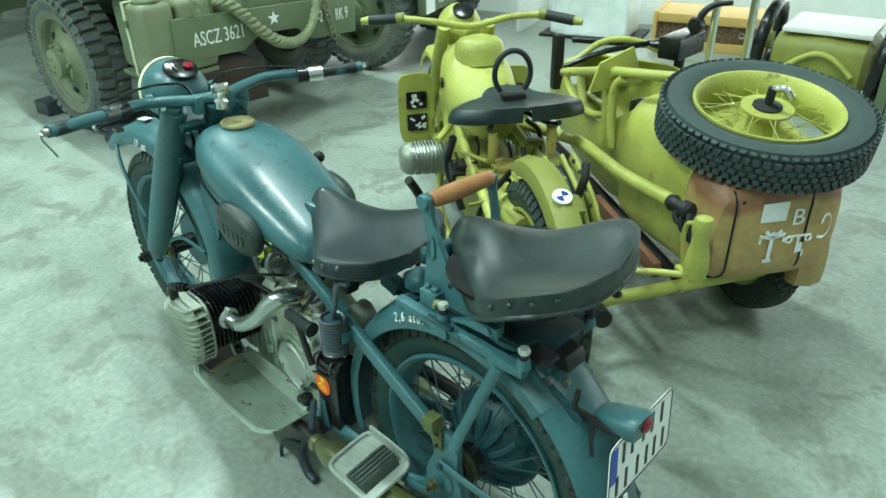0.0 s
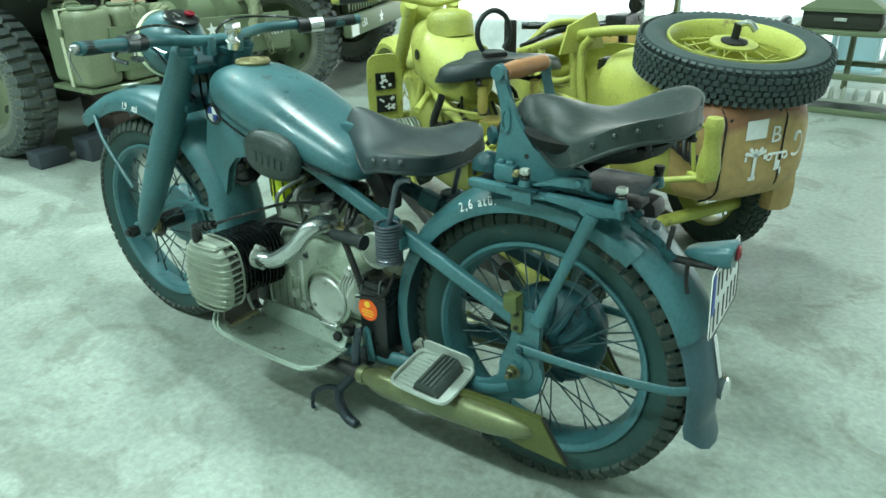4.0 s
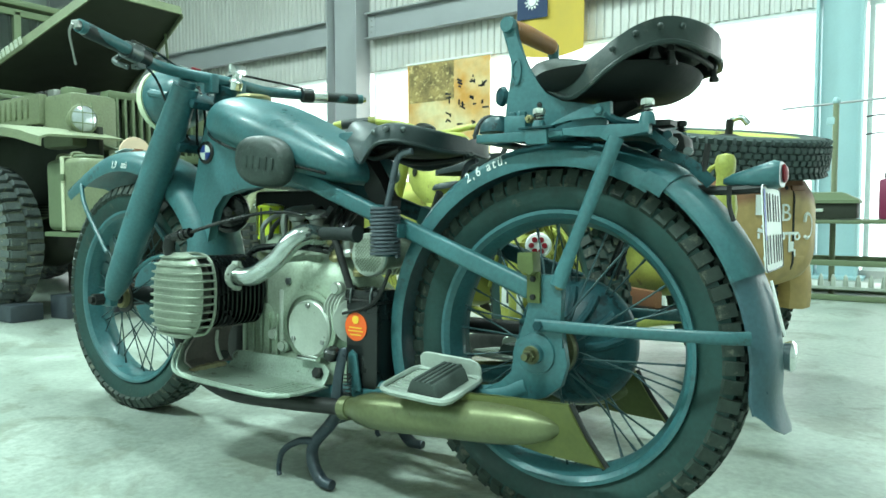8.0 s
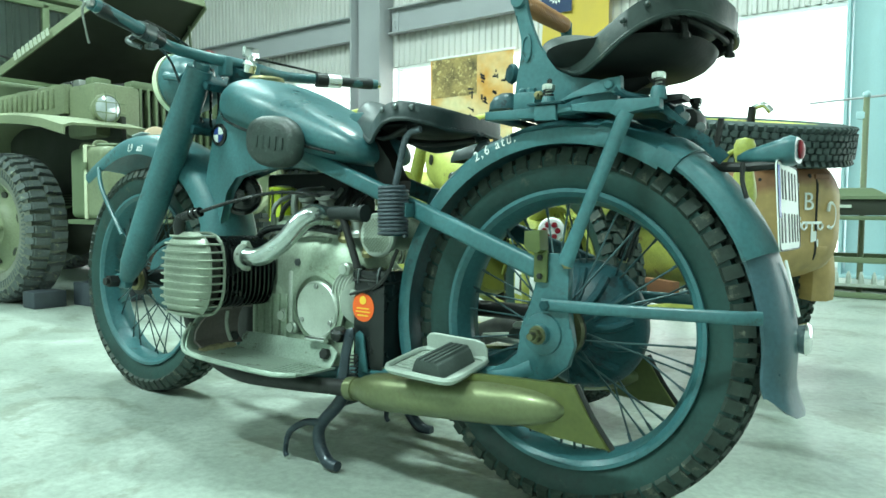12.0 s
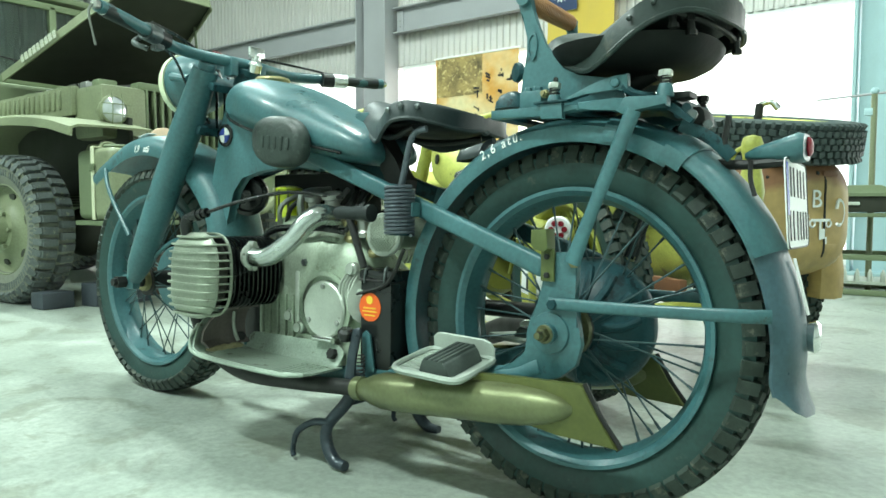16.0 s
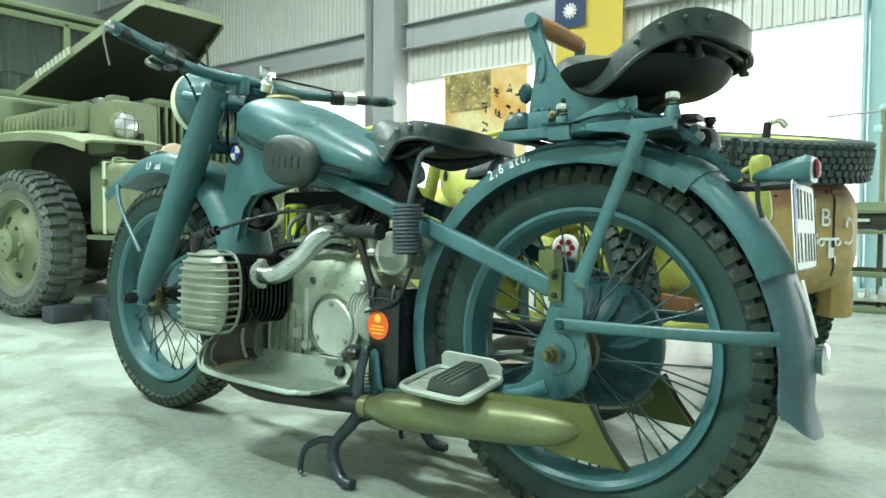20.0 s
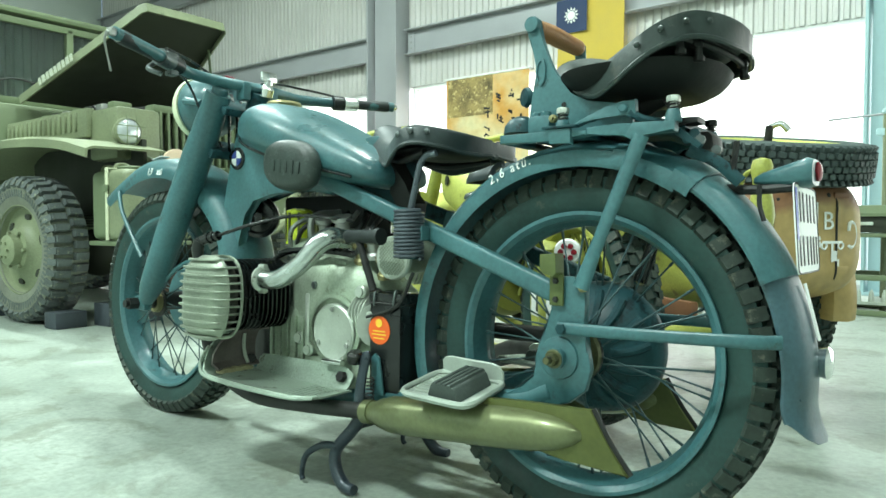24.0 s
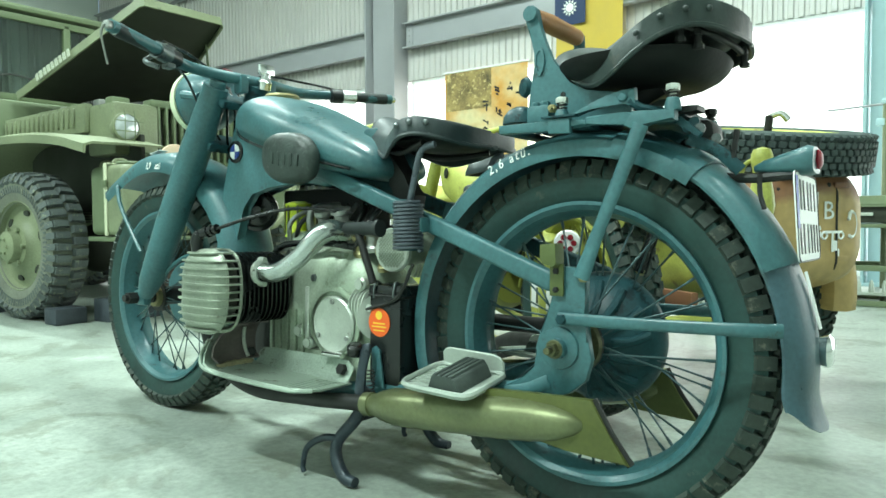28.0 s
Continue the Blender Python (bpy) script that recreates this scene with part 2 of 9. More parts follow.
BLACK_MATT = material("matt_black_underside", (0.0065, 0.0085, 0.0075), 0.6, 0, 0.35, 12, 120, 0.12, spec=0.25)
CATCH = material("dull_olive_catch", (0.085, 0.11, 0.03), 0.5, 0, 0.2, 20, 120, 0.06, (0.05, 0.045, 0.02), 0.62)
FLAG_GOLD = material("gold_cloth", (0.56, 0.40, 0.07), 0.8, 0, 0.08, 6, 240, 0.1)
FLAG_NAVY = material("navy_cloth", (0.03, 0.05, 0.11), 0.8, 0, 0.08, 6, 240, 0.1)


def floor_material():
    """Old sealed concrete, pale green-grey with worn patches and a soft sheen."""
    m = bpy.data.materials.new("sealed_concrete")
    m.use_nodes = True
    nt, N = m.node_tree, m.node_tree.nodes.new
    b = nt.nodes["Principled BSDF"]
    tc = N("ShaderNodeTexCoord")
    n = []
    for sc, det, rough, dist in ((0.8, 5, 0.55, 0.2), (2.6, 10, 0.70, 0.5), (45, 7, 0.7, 0), (3.4, 12, 0.68, 0.8)):
        q = N("ShaderNodeTexNoise")
        q.inputs["Scale"].default_value, q.inputs["Detail"].default_value = sc, det
        q.inputs["Roughness"].default_value, q.inputs["Distortion"].default_value = rough, dist
        nt.links.new(tc.outputs["Object"], q.inputs["Vector"])
        n.append(q)
    r1 = N("ShaderNodeValToRGB")
    e = r1.color_ramp.elements
    e[0].position, e[0].color = 0.38, (0.222, 0.260, 0.226, 1)
    e[1].position, e[1].color = 0.62, (0.354, 0.402, 0.355, 1)
    mid = r1.color_ramp.elements.new(0.5)
    mid.color = (0.278, 0.320, 0.280, 1)
    mixn = N("ShaderNodeMix")
    mixn.data_type = "FLOAT"
    mixn.inputs[0].default_value = 0.6
    nt.links.new(n[0].outputs[0], mixn.inputs[2]), nt.links.new(n[1].outputs[0], mixn.inputs[3])
    nt.links.new(mixn.outputs[0], r1.inputs[0])
    # blotches of old stain with fairly sharp borders
    st = N("ShaderNodeMapRange")
    st.inputs[1].default_value, st.inputs[2].default_value = 0.525, 0.60
    st.inputs[3].default_value, st.inputs[4].default_value = 0.0, 0.75
    nt.links.new(n[3].outputs[0], st.inputs[0])
    stain = N("ShaderNodeMix")
    stain.data_type = "RGBA"
    stain.inputs[7].default_value = (0.184, 0.206, 0.166, 1)
    nt.links.new(st.outputs[0], stain.inputs[0]), nt.links.new(r1.outputs[0], stain.inputs[6])
    g = N("ShaderNodeMapRange")
    g.inputs[1].default_value, g.inputs[2].default_value, g.inputs[3].default_value, g.inputs[4].default_value = 0.3, 0.7, 0.78, 1.22
    nt.links.new(n[2].outputs[0], g.inputs[0])
    mul = N("ShaderNodeMix")
    mul.data_type, mul.blend_type = "RGBA", "MULTIPLY"
    mul.inputs[0].default_value = 1
    nt.links.new(stain.outputs[2], mul.inputs[6]), nt.links.new(g.outputs[0], mul.inputs[7])
    nt.links.new(mul.outputs[2], b.inputs["Base Color"])
    rr = N("ShaderNodeMapRange")
    rr.inputs[1].default_value, rr.inputs[2].default_value, rr.inputs[3].default_value, rr.inputs[4].default_value = 0.35, 0.65, 0.30, 0.52
    nt.links.new(n[1].outputs[0], rr.inputs[0]), nt.links.new(rr.outputs[0], b.inputs["Roughness"])
    bp = N("ShaderNodeBump")
    b.inputs["Specular IOR Level"].default_value = 0.34
    bp.inputs["Strength"].default_value, bp.inputs["Distance"].default_value = 0.06, 0.01
    nt.links.new(n[1].outputs[0], bp.inputs["Height"]), nt.links.new(bp.outputs[0], b.inputs["Normal"])
    return m


def glow(name, colour, strength):
    m = bpy.data.materials.new(name)
    m.use_nodes = True
    b = m.node_tree.nodes["Principled BSDF"]
    b.inputs["Base Color"].default_value = (*colour, 1)
    b.inputs["Emission Color"].default_value, b.inputs["Emission Strength"].default_value = (*colour, 1), strength
    return m


CONCRETE = floor_material()
DAYLIGHT = glow("bright_daylight", (0.93, 1.0, 0.98), 1.3)

# ---- shape helpers ----


def bm_new():
    return bmesh.new()


def finish(name, bm, mat, smooth=40):
    bmesh.ops.recalc_face_normals(bm, faces=bm.faces)
    me = bpy.data.meshes.new(name)
    bm.to_mesh(me)
    bm.free()
    me.materials.append(mat)
    if smooth:
        me.shade_smooth()
        me.set_sharp_from_angle(angle=radians(smooth))
    return me


def part(name, bm, mat, parent, label="", smooth=40):
    """Links a bmesh, or a mesh, as one mesh object under a thing or a part."""
    me = bm if isinstance(bm, bpy.types.Mesh) else finish(name, bm, mat, smooth)
    ob = new(name, me)
    ob.parent = parent
    if label:
        ob["label"] = label
    return ob


def islands(name, bm, mat, parent, label=""):
    """Links every separate piece of a bmesh as a part of its own."""
    done = set()
    for first in list(bm.verts):
        if first in done:
            continue
        order, todo = {first: 0}, [first]
        while todo:
            at = todo.pop(0)
            for q in [e.other_vert(at) for e in at.link_edges]:
                if q not in order:
                    order[q] = len(order)
                    todo.append(q)
        done |= set(order)
        piece = bm_new()
        vs = [piece.verts.new(v.co) for v in order]
        for f in bm.faces:
            if f.verts[0] in order:
                piece.faces.new([vs[order[v]] for v in f.verts])
        part(name, piece, mat, parent, label, 0)
    bm.free()


def thing(name, label, category, m=None, group="", kind=""):
    ob = new(name)
    ob.empty_display_size = 0.1
    if m is not None:
        ob.matrix_world = m
    return tagged(ob, label, category, group, kind)


def solid(name, bm, mat, label, category, m=None, group="", kind="", smooth=40):
    ob = new(name, finish(name, bm, mat, smooth))
    if m is not None:
        ob.matrix_world = m
    return tagged(ob, label, category, group, kind)


def box(bm, c, s, bevel=0.0, rot=None, seg=2):
    m = Matrix.Translation(c) @ (rot if rot is not None else Matrix()) @ Matrix.Diagonal((*s, 1))
    vs = bmesh.ops.create_cube(bm, size=1, matrix=m)["verts"]
    if bevel:
        es = list({e for v in vs for e in v.link_edges})
        bmesh.ops.bevel(bm, geom=es, offset=bevel, segments=seg, profile=0.6, affect="EDGES")
    return bm


def frame_of(d):
    d = Vector(d).normalized()
    a = Vector((0, 0, 1)) if abs(d.z) < 0.9 else Vector((1, 0, 0))
    s = d.cross(a).normalized()
    return d, s, s.cross(d).normalized()


def curve_points(pts, n):
    """A smooth line through the given points (Catmull-Rom), n steps a stretch."""
    p = [Vector(q) for q in pts]
    if n <= 1 or len(p) < 3:
        return p
    ext = [2 * p[0] - p[1]] + p + [2 * p[-1] - p[-2]]
    out = []
    for i in range(1, len(ext) - 2):
        a, b, c, d = ext[i - 1: i + 3]
        for k in range(n):
            t = k / n
            out.append(0.5 * (2 * b + (c - a) * t + (2 * a - 5 * b + 4 * c - d) * t * t + (3 * b - a - 3 * c + d) * t ** 3))
    return out + [p[-1]]


def tube(bm, pts, r, seg=12, n=6, flat=1.0, cap=True):
    """A round bar along a smooth line; r: one radius or one a given point; flat squeezes it across."""
    line = curve_points(pts, n)
    rs = r if isinstance(r, (list, tuple)) else [r] * len(pts)
    rad = [float(np.interp(i / max(1, len(line) - 1) * (len(rs) - 1), range(len(rs)), rs)) for i in range(len(line))]
    rings, side = [], None
    for i, q in enumerate(line):
        d = (line[min(i + 1, len(line) - 1)] - line[max(i - 1, 0)]).normalized()
        if side is None:
            _, side, _ = frame_of(d)
        side = (side - d * side.dot(d)).normalized()
        up = side.cross(d)
        rings.append([bm.verts.new(q + rad[i] * (math.cos(a) * side * flat + math.sin(a) * up)) for a in (2 * math.pi * k / seg for k in range(seg))])
    for a, b in zip(rings, rings[1:]):
        for k in range(seg):
            bm.faces.new((a[k], a[(k + 1) % seg], b[(k + 1) % seg], b[k]))
    if cap:
        bm.faces.new(rings[0]), bm.faces.new(rings[-1][::-1])
    return bm


def rod(bm, a, b, r, seg=12, r2=None):
    return tube(bm, (a, b), [r, r if r2 is None else r2], seg, 1)


def lathe(bm, profile, c=(0, 0, 0), axis=(0, 1, 0), seg=48, closed=False, arc=None):
    """Turns a profile of (radius, height along the axis) about the axis."""
    ax, s, u = frame_of(axis)
    c = Vector(c)
    rings = []
    for k in range(seg):
        a = 2 * math.pi * k / seg
        w = math.cos(a) * s + math.sin(a) * u
        rings.append([bm.verts.new(c + ax * hh + w * max(rr, 1e-4)) for rr, hh in profile])
    n = len(profile)
    for k in range(seg):
        a, b = rings[k], rings[(k + 1) % seg]
        for i in range(n if closed else n - 1):
            j = (i + 1) % n
            bm.faces.new((a[i], a[j], b[j], b[i]))
    return bm


def slab(bm, outline, y0, y1, plane="xz", bevel=0.0, seg=2):
    """A flat plate with the given outline, between two depths."""
    def at(p, d):
        return (p[0], d, p[1]) if plane == "xz" else (p[0], p[1], d) if plane == "xy" else (d, p[0], p[1])
    a = [bm.verts.new(at(p, y0)) for p in outline]
    b = [bm.verts.new(at(p, y1)) for p in outline]
    fs = [bm.faces.new(a), bm.faces.new(b[::-1])]
    n = len(a)
    for k in range(n):
        fs.append(bm.faces.new((a[k], b[k], b[(k + 1) % n], a[(k + 1) % n])))
    if bevel:
        es = list({e for f in fs[:2] for e in f.edges})
        bmesh.ops.bevel(bm, geom=es, offset=bevel, segments=seg, profile=0.6, affect="EDGES")
    return bm


def loft(bm, rings, cap=True, closed=True):
    vr = [[bm.verts.new(p) for p in ring] for ring in rings]
    n = len(vr[0])
    for a, b in zip(vr, vr[1:]):
        for k in range(n if closed else n - 1):
            bm.faces.new((a[k], a[(k + 1) % n], b[(k + 1) % n], b[k]))
    if cap and closed:
        bm.faces.new(vr[0][::-1]), bm.faces.new(vr[-1])
    return bm


def thicken(bm, t):
    bmesh.ops.recalc_face_normals(bm, faces=bm.faces)
    bmesh.ops.solidify(bm, geom=bm.faces[:], thickness=t)
    return bm


def letters(string, size, depth, mat, narrow=1.0):
    """Built-in lettering as a mesh, centred, in the xy plane."""
    cu = bpy.data.curves.new("lettering", "FONT")
    cu.body, cu.size, cu.extrude, cu.align_x, cu.align_y, cu.resolution_u = string, size, depth, "CENTER", "CENTER", 3
    ob = bpy.data.objects.new("lettering", cu)
    scene.collection.objects.link(ob)
    me = bpy.data.meshes.new_from_object(ob.evaluated_get(bpy.context.evaluated_depsgraph_get()))
    bpy.data.objects.remove(ob)
    me.transform(Matrix.Diagonal((narrow, 1, 1, 1)))
    me.materials.clear()
    me.materials.append(mat)
    return me


def basis(origin, xdir, ydir):
    """A pose with the given x and y directions."""
    x = Vector(xdir).normalized()
    z = x.cross(Vector(ydir)).normalized()
    y = z.cross(x)
    m = Matrix((x, y, z)).transposed().to_4x4()
    m.translation = origin
    return m


def disc(bm, c, axis, r, depth, seg=32, bevel=0.0):
    prof = [(0, 0), (r, 0), (r, depth - bevel), (r - bevel, depth), (0, depth)] if bevel else [(0, 0), (r, 0), (r, depth), (0, depth)]
    return lathe(bm, prof, c, axis, seg)

# ---- the hall ----
X0, X1, Y0, Y1, HIGH = -13.0, 7.0, -6.0, WALL_Y, 5.6
bm = bm_new()
box(bm, ((X0 + X1) / 2, (Y0 + Y1) / 2, -0.1), (X1 - X0 + 0.6, Y1 - Y0 + 0.6, 0.2))
solid("floor", bm, CONCRETE, "pale green-grey sealed concrete floor with worn stains", "floor", kind="structure", smooth=0)
bm = bm_new()
box(bm, ((X0 + X1) / 2, (Y0 + Y1) / 2, HIGH + 0.1), (X1 - X0 + 0.6, Y1 - Y0 + 0.6, 0.2))
solid("ceiling", bm, CEIL, "pale sheet metal hall ceiling", "ceiling", kind="structure", smooth=0)
for nm, c, s in (("wall_south", ((X0 + X1) / 2, Y0 - 0.1, HIGH / 2), (X1 - X0 + 0.4, 0.2, HIGH)),
                 ("wall_west", (X0 - 0.1, (Y0 + Y1) / 2, HIGH / 2), (0.2, Y1 - Y0, HIGH)),
                 ("wall_east", (X1 + 0.1, (Y0 + Y1) / 2, HIGH / 2), (0.2, Y1 - Y0, HIGH))):
    bm = bm_new()
    box(bm, c, s)
    solid(nm, bm, PLAIN_WALL, "plain pale painted hall wall", "wall", kind="structure", smooth=0)

SILL, HEAD = 0.06, 2.30          # the glazed band of the back wall


def corrugated(bm, x0, x1, z0, z1, y, pitch=0.085, deep=0.022):
    xs, x = [], x0
    while x < x1:
        for f, d in ((0.0, 0), (0.30, 0), (0.42, deep), (0.78, deep), (0.9, 0)):
            if x + f * pitch <= x1:
                xs.append((x + f * pitch, d))
        x += pitch
    rows = [[bm.verts.new((px, y - d, z)) for px, d in xs] for z in (z0, z1)]
    for k in range(len(xs) - 1):
        bm.faces.new((rows[0][k], rows[0][k + 1], rows[1][k + 1], rows[1][k]))
    return bm


bm = bm_new()
corrugated(bm, X0, X1, HEAD, HIGH, WALL_Y + 0.02)
thicken(bm, 0.004)
box(bm, ((X0 + X1) / 2, WALL_Y + 0.13, (HEAD + HIGH) / 2), (X1 - X0, 0.16, HIGH - HEAD))
box(bm, ((X0 + X1) / 2, WALL_Y + 0.1, SILL / 2), (X1 - X0, 0.2, SILL))
solid("wall_north", bm, SHEET, "ribbed pale metal cladding above the bright glazing", "wall", kind="structure", smooth=30)

# bright glazing between the columns, with daylight behind it
bm = bm_new()
box(bm, ((X0 + X1) / 2, WALL_Y + 0.45, 1.2), (X1 - X0 + 2, 0.02, 2.8))
solid("backdrop", bm, DAYLIGHT, "overexposed daylight outside the glazing", "sky", kind="structure", smooth=0)
for i, (a, b) in enumerate(((-12.9, -5.75), (-5.15, -0.2), (0.16, 6.9))):
    win = thing(f"window_{i + 1}", "tall overexposed window band filled with daylight", "window", kind="structure")
    bm = bm_new()
    for z in (SILL + 0.02, HEAD - 0.02):
        box(bm, ((a + b) / 2, WALL_Y + 0.06, z), (b - a, 0.08, 0.04), 0.004)
    for x in (a + 0.02, b - 0.02):
        box(bm, (x, WALL_Y + 0.06, (SILL + HEAD) / 2), (0.04, 0.08, HEAD - SILL - 0.08), 0.004)
    part("window_frame", bm, WHITE, win)


def column(x, wide, mat, label, split=True):
    col = thing("column", label, "column", pose(x, WALL_Y - 0.14, 0), kind="structure")
    bm = bm_new()
    for s in (-1, 1):
        box(bm, (s * (wide / 2 - 0.012), 0, HIGH / 2), (0.024, 0.26, HIGH), 0.003)
    part("flange", bm, mat, col)
    bm = bm_new()
    box(bm, (0.04 * wide, 0, HIGH / 2), (wide - 0.05, 0.03, HIGH))
    part("web", bm, mat, col)
    bm = bm_new()
    box(bm, (0, 0, 0.012), (wide + 0.1, 0.32, 0.024), 0.004)
    part("base_plate", bm, mat, col)
    return col


column(-5.44, 0.50, STEEL_GREY, "grey steel section column against the back wall")
column(-0.03, 0.34, TEAL_STEEL, "pale teal steel column against the back wall")
column(6.6, 0.4, TEAL_STEEL, "pale teal steel column against the back wall")


def girt(x0, x1, z, tall, label):
    """A horizontal channel section with bolted end plates."""
    g = thing("wall_beam", label, "beam", kind="structure")
    bm = bm_new()
    box(bm, ((x0 + x1) / 2, WALL_Y - 0.06, z), (x1 - x0, 0.02, tall), 0.002)
    for s in (-1, 1):
        box(bm, ((x0 + x1) / 2, WALL_Y - 0.10, z + s * (tall / 2 - 0.008)), (x1 - x0, 0.1, 0.016), 0.002)
    part("channel", bm, STEEL_GREY, g)
    for x in (x0 + 0.06, x1 - 0.06):
        bm = bm_new()
        box(bm, (x, WALL_Y - 0.075, z), (0.1, 0.012, tall - 0.04), 0.002)
        pl = part("end_plate", bm, STEEL_GREY, g)
        for dz in (-0.07, 0, 0.07):
            bm = bm_new()
            disc(bm, (x, WALL_Y - 0.081, z + dz), (0, -1, 0), 0.012, 0.01, 6)
            part("bolt", bm, STEEL, pl)


for x0, x1 in ((-12.9, -5.72), (-5.16, -0.22), (0.16, 6.38)):
    girt(x0, x1, 2.83, 0.31, "grey steel channel girt on the back wall")
    girt(x0, x1, 4.35, 0.26, "grey steel channel girt on the back wall")

# lamps overhead
for lx in (-5.0, -1.0, 3.0):
    for ly in (-3.2, 1.2):
        lamp = thing("ceiling_light", "long white twin-tube ceiling light", "ceiling light", pose(lx, ly, 5.38), group="ceiling lights")
        bm = bm_new()
        box(bm, (0, 0, 0.1), (1.4, 0.34, 0.2), 0.01)
        part("housing", bm, WHITE, lamp)

# the hanging poster with brushed characters
post = thing("poster", "yellow scroll poster with brushed characters and an old photograph", "poster")
PX0, PX1, PZ0, PZ1, PY = -4.56, -3.42, 0.63, 2.30, WALL_Y - 0.06


def poster_material():
    m = bpy.data.materials.new("aged_yellow_paper")
    m.use_nodes = True
    nt, N = m.node_tree, m.node_tree.nodes.new
    b = nt.nodes["Principled BSDF"]
    tc, n1, n2 = N("ShaderNodeTexCoord"), N("ShaderNodeTexNoise"), N("ShaderNodeTexNoise")
    n1.inputs["Scale"].default_value, n1.inputs["Detail"].default_value = 2.6, 4
    n2.inputs["Scale"].default_value, n2.inputs["Detail"].default_value = 14, 8
    ramp = N("ShaderNodeValToRGB")
    e = ramp.color_ramp.elements
    e[0].position, e[0].color = 0.35, (0.86, 0.74, 0.42, 1)
    e[1].position, e[1].color = 0.68, (0.72, 0.36, 0.07, 1)
    nt.links.new(tc.outputs["Object"], n1.inputs["Vector"]), nt.links.new(tc.outputs["Object"], n2.inputs["Vector"])
    nt.links.new(n1.outputs[0], ramp.inputs[0])
    mx = N("ShaderNodeMix")
    mx.data_type, mx.blend_type = "RGBA", "MULTIPLY"
    mx.inputs[0].default_value = 0.35
    nt.links.new(ramp.outputs[0], mx.inputs[6]), nt.links.new(n2.outputs[0], mx.inputs[7])
    nt.links.new(mx.outputs[2], b.inputs["Base Color"])
    b.inputs["Roughness"].default_value = 0.6
    return m


PAPER = poster_material()
PHOTO = material("old_brown_photograph", (0.26, 0.19, 0.07), 0.6, 0, 0.8, 7, 30, 0.0, (0.60, 0.46, 0.20), 0.54)
bm = bm_new()
box(bm, ((PX0 + PX1) / 2, PY, (PZ0 + PZ1) / 2), (PX1 - PX0, 0.006, PZ1 - PZ0))
part("sheet", bm, PAPER, post, smooth=0)
for cx, cz, w, hh in ((0.30, 0.86, 0.56, 0.27), (0.5, 0.10, 0.99, 0.19)):
    bm = bm_new()
    box(bm, (PX0 + cx * (PX1 - PX0), PY - 0.005, PZ0 + cz * (PZ1 - PZ0)), (w * (PX1 - PX0), 0.003, hh * (PZ1 - PZ0)))
    part("photograph", bm, PHOTO, post, smooth=0)
rnd = random.Random(5)
for col, n, top in ((0.93, 3, 0.80), (0.80, 5, 0.84), (0.66, 5, 0.82), (0.52, 5, 0.74), (0.42, 3, 0.42)):
    bm = bm_new()
    for k in range(n):
        cx, cz = PX0 + col * (PX1 - PX0), PZ0 + (top - 0.135 * k) * (PZ1 - PZ0)
        for _ in range(4):
            box(bm, (cx + rnd.uniform(-0.03, 0.03), PY - 0.006, cz + rnd.uniform(-0.05, 0.05)), (rnd.uniform(0.02, 0.09), 0.002, rnd.uniform(0.012, 0.025)), rot=Matrix.Rotation(rnd.choice((0, 0, 0.5, 1.57, -0.6)), 4, "Y"))
    islands("brush_stroke", bm, INK, post)
for z in (PZ0, PZ1):
    bm = bm_new()
    rod(bm, (PX0 - 0.02, PY, z), (PX1 + 0.02, PY, z), 0.014)
    part("scroll_rod", bm, WHITE, post)

# flag hung from the girt
fl = thing("flag", "gold cloth flag with a navy corner and white sun", "flag")


def cloth(bm, x0, x1, z0, z1, y, wave=0.03, nx=14, nz=10, sag=0.04):
    g = [[bm.verts.new((x0 + (x1 - x0) * i / nx, y - wave * math.sin(5.5 * i / nx + 1.2 * j / nz) * (0.3 + 0.7 * j / nz),
                        z1 + (z0 - z1) * j / nz - sag * math.sin(math.pi * i / nx) * j / nz)) for i in range(nx + 1)] for j in range(nz + 1)]
    for j in range(nz):
        for i in range(nx):
            bm.faces.new((g[j][i], g[j][i + 1], g[j + 1][i + 1], g[j + 1][i]))
    return thicken(bm, 0.003)


FX0, FX1, FZ0, FZ1, FY = -2.98, -2.26, 2.18, 2.88, WALL_Y - 0.2
bm = bm_new()
cloth(bm, FX0, FX1, FZ0, FZ1, FY)
part("gold_field", bm, FLAG_GOLD, fl)
bm = bm_new()
cloth(bm, FX0 - 0.004, FX0 + 0.34, FZ0 + 0.36, FZ1 + 0.003, FY - 0.040, 0.006, 6, 5, 0.0)
part("navy_canton", bm, FLAG_NAVY, fl)
bm = bm_new()
sc = Vector((FX0 + 0.17, FY - 0.053, FZ1 - 0.17))
disc(bm, sc, (0, -1, 0), 0.045, 0.004, 20)
for k in range(12):
    a = k * math.pi / 6
    d, s = Vector((math.cos(a), 0, math.sin(a))), Vector((-math.sin(a), 0, math.cos(a)))
    vs = [bm.verts.new(sc + d * 0.052 + s * 0.013), bm.verts.new(sc + d * 0.052 - s * 0.013), bm.verts.new(sc + d * 0.088)]
    bm.faces.new(vs)
part("white_sun", bm, LETTER, fl, smooth=0)

# ---- wheels ----


def ring_of(bm, n, make):
    for k in range(n):
        make(bm, 2 * math.pi * k / n, k)
    return bm


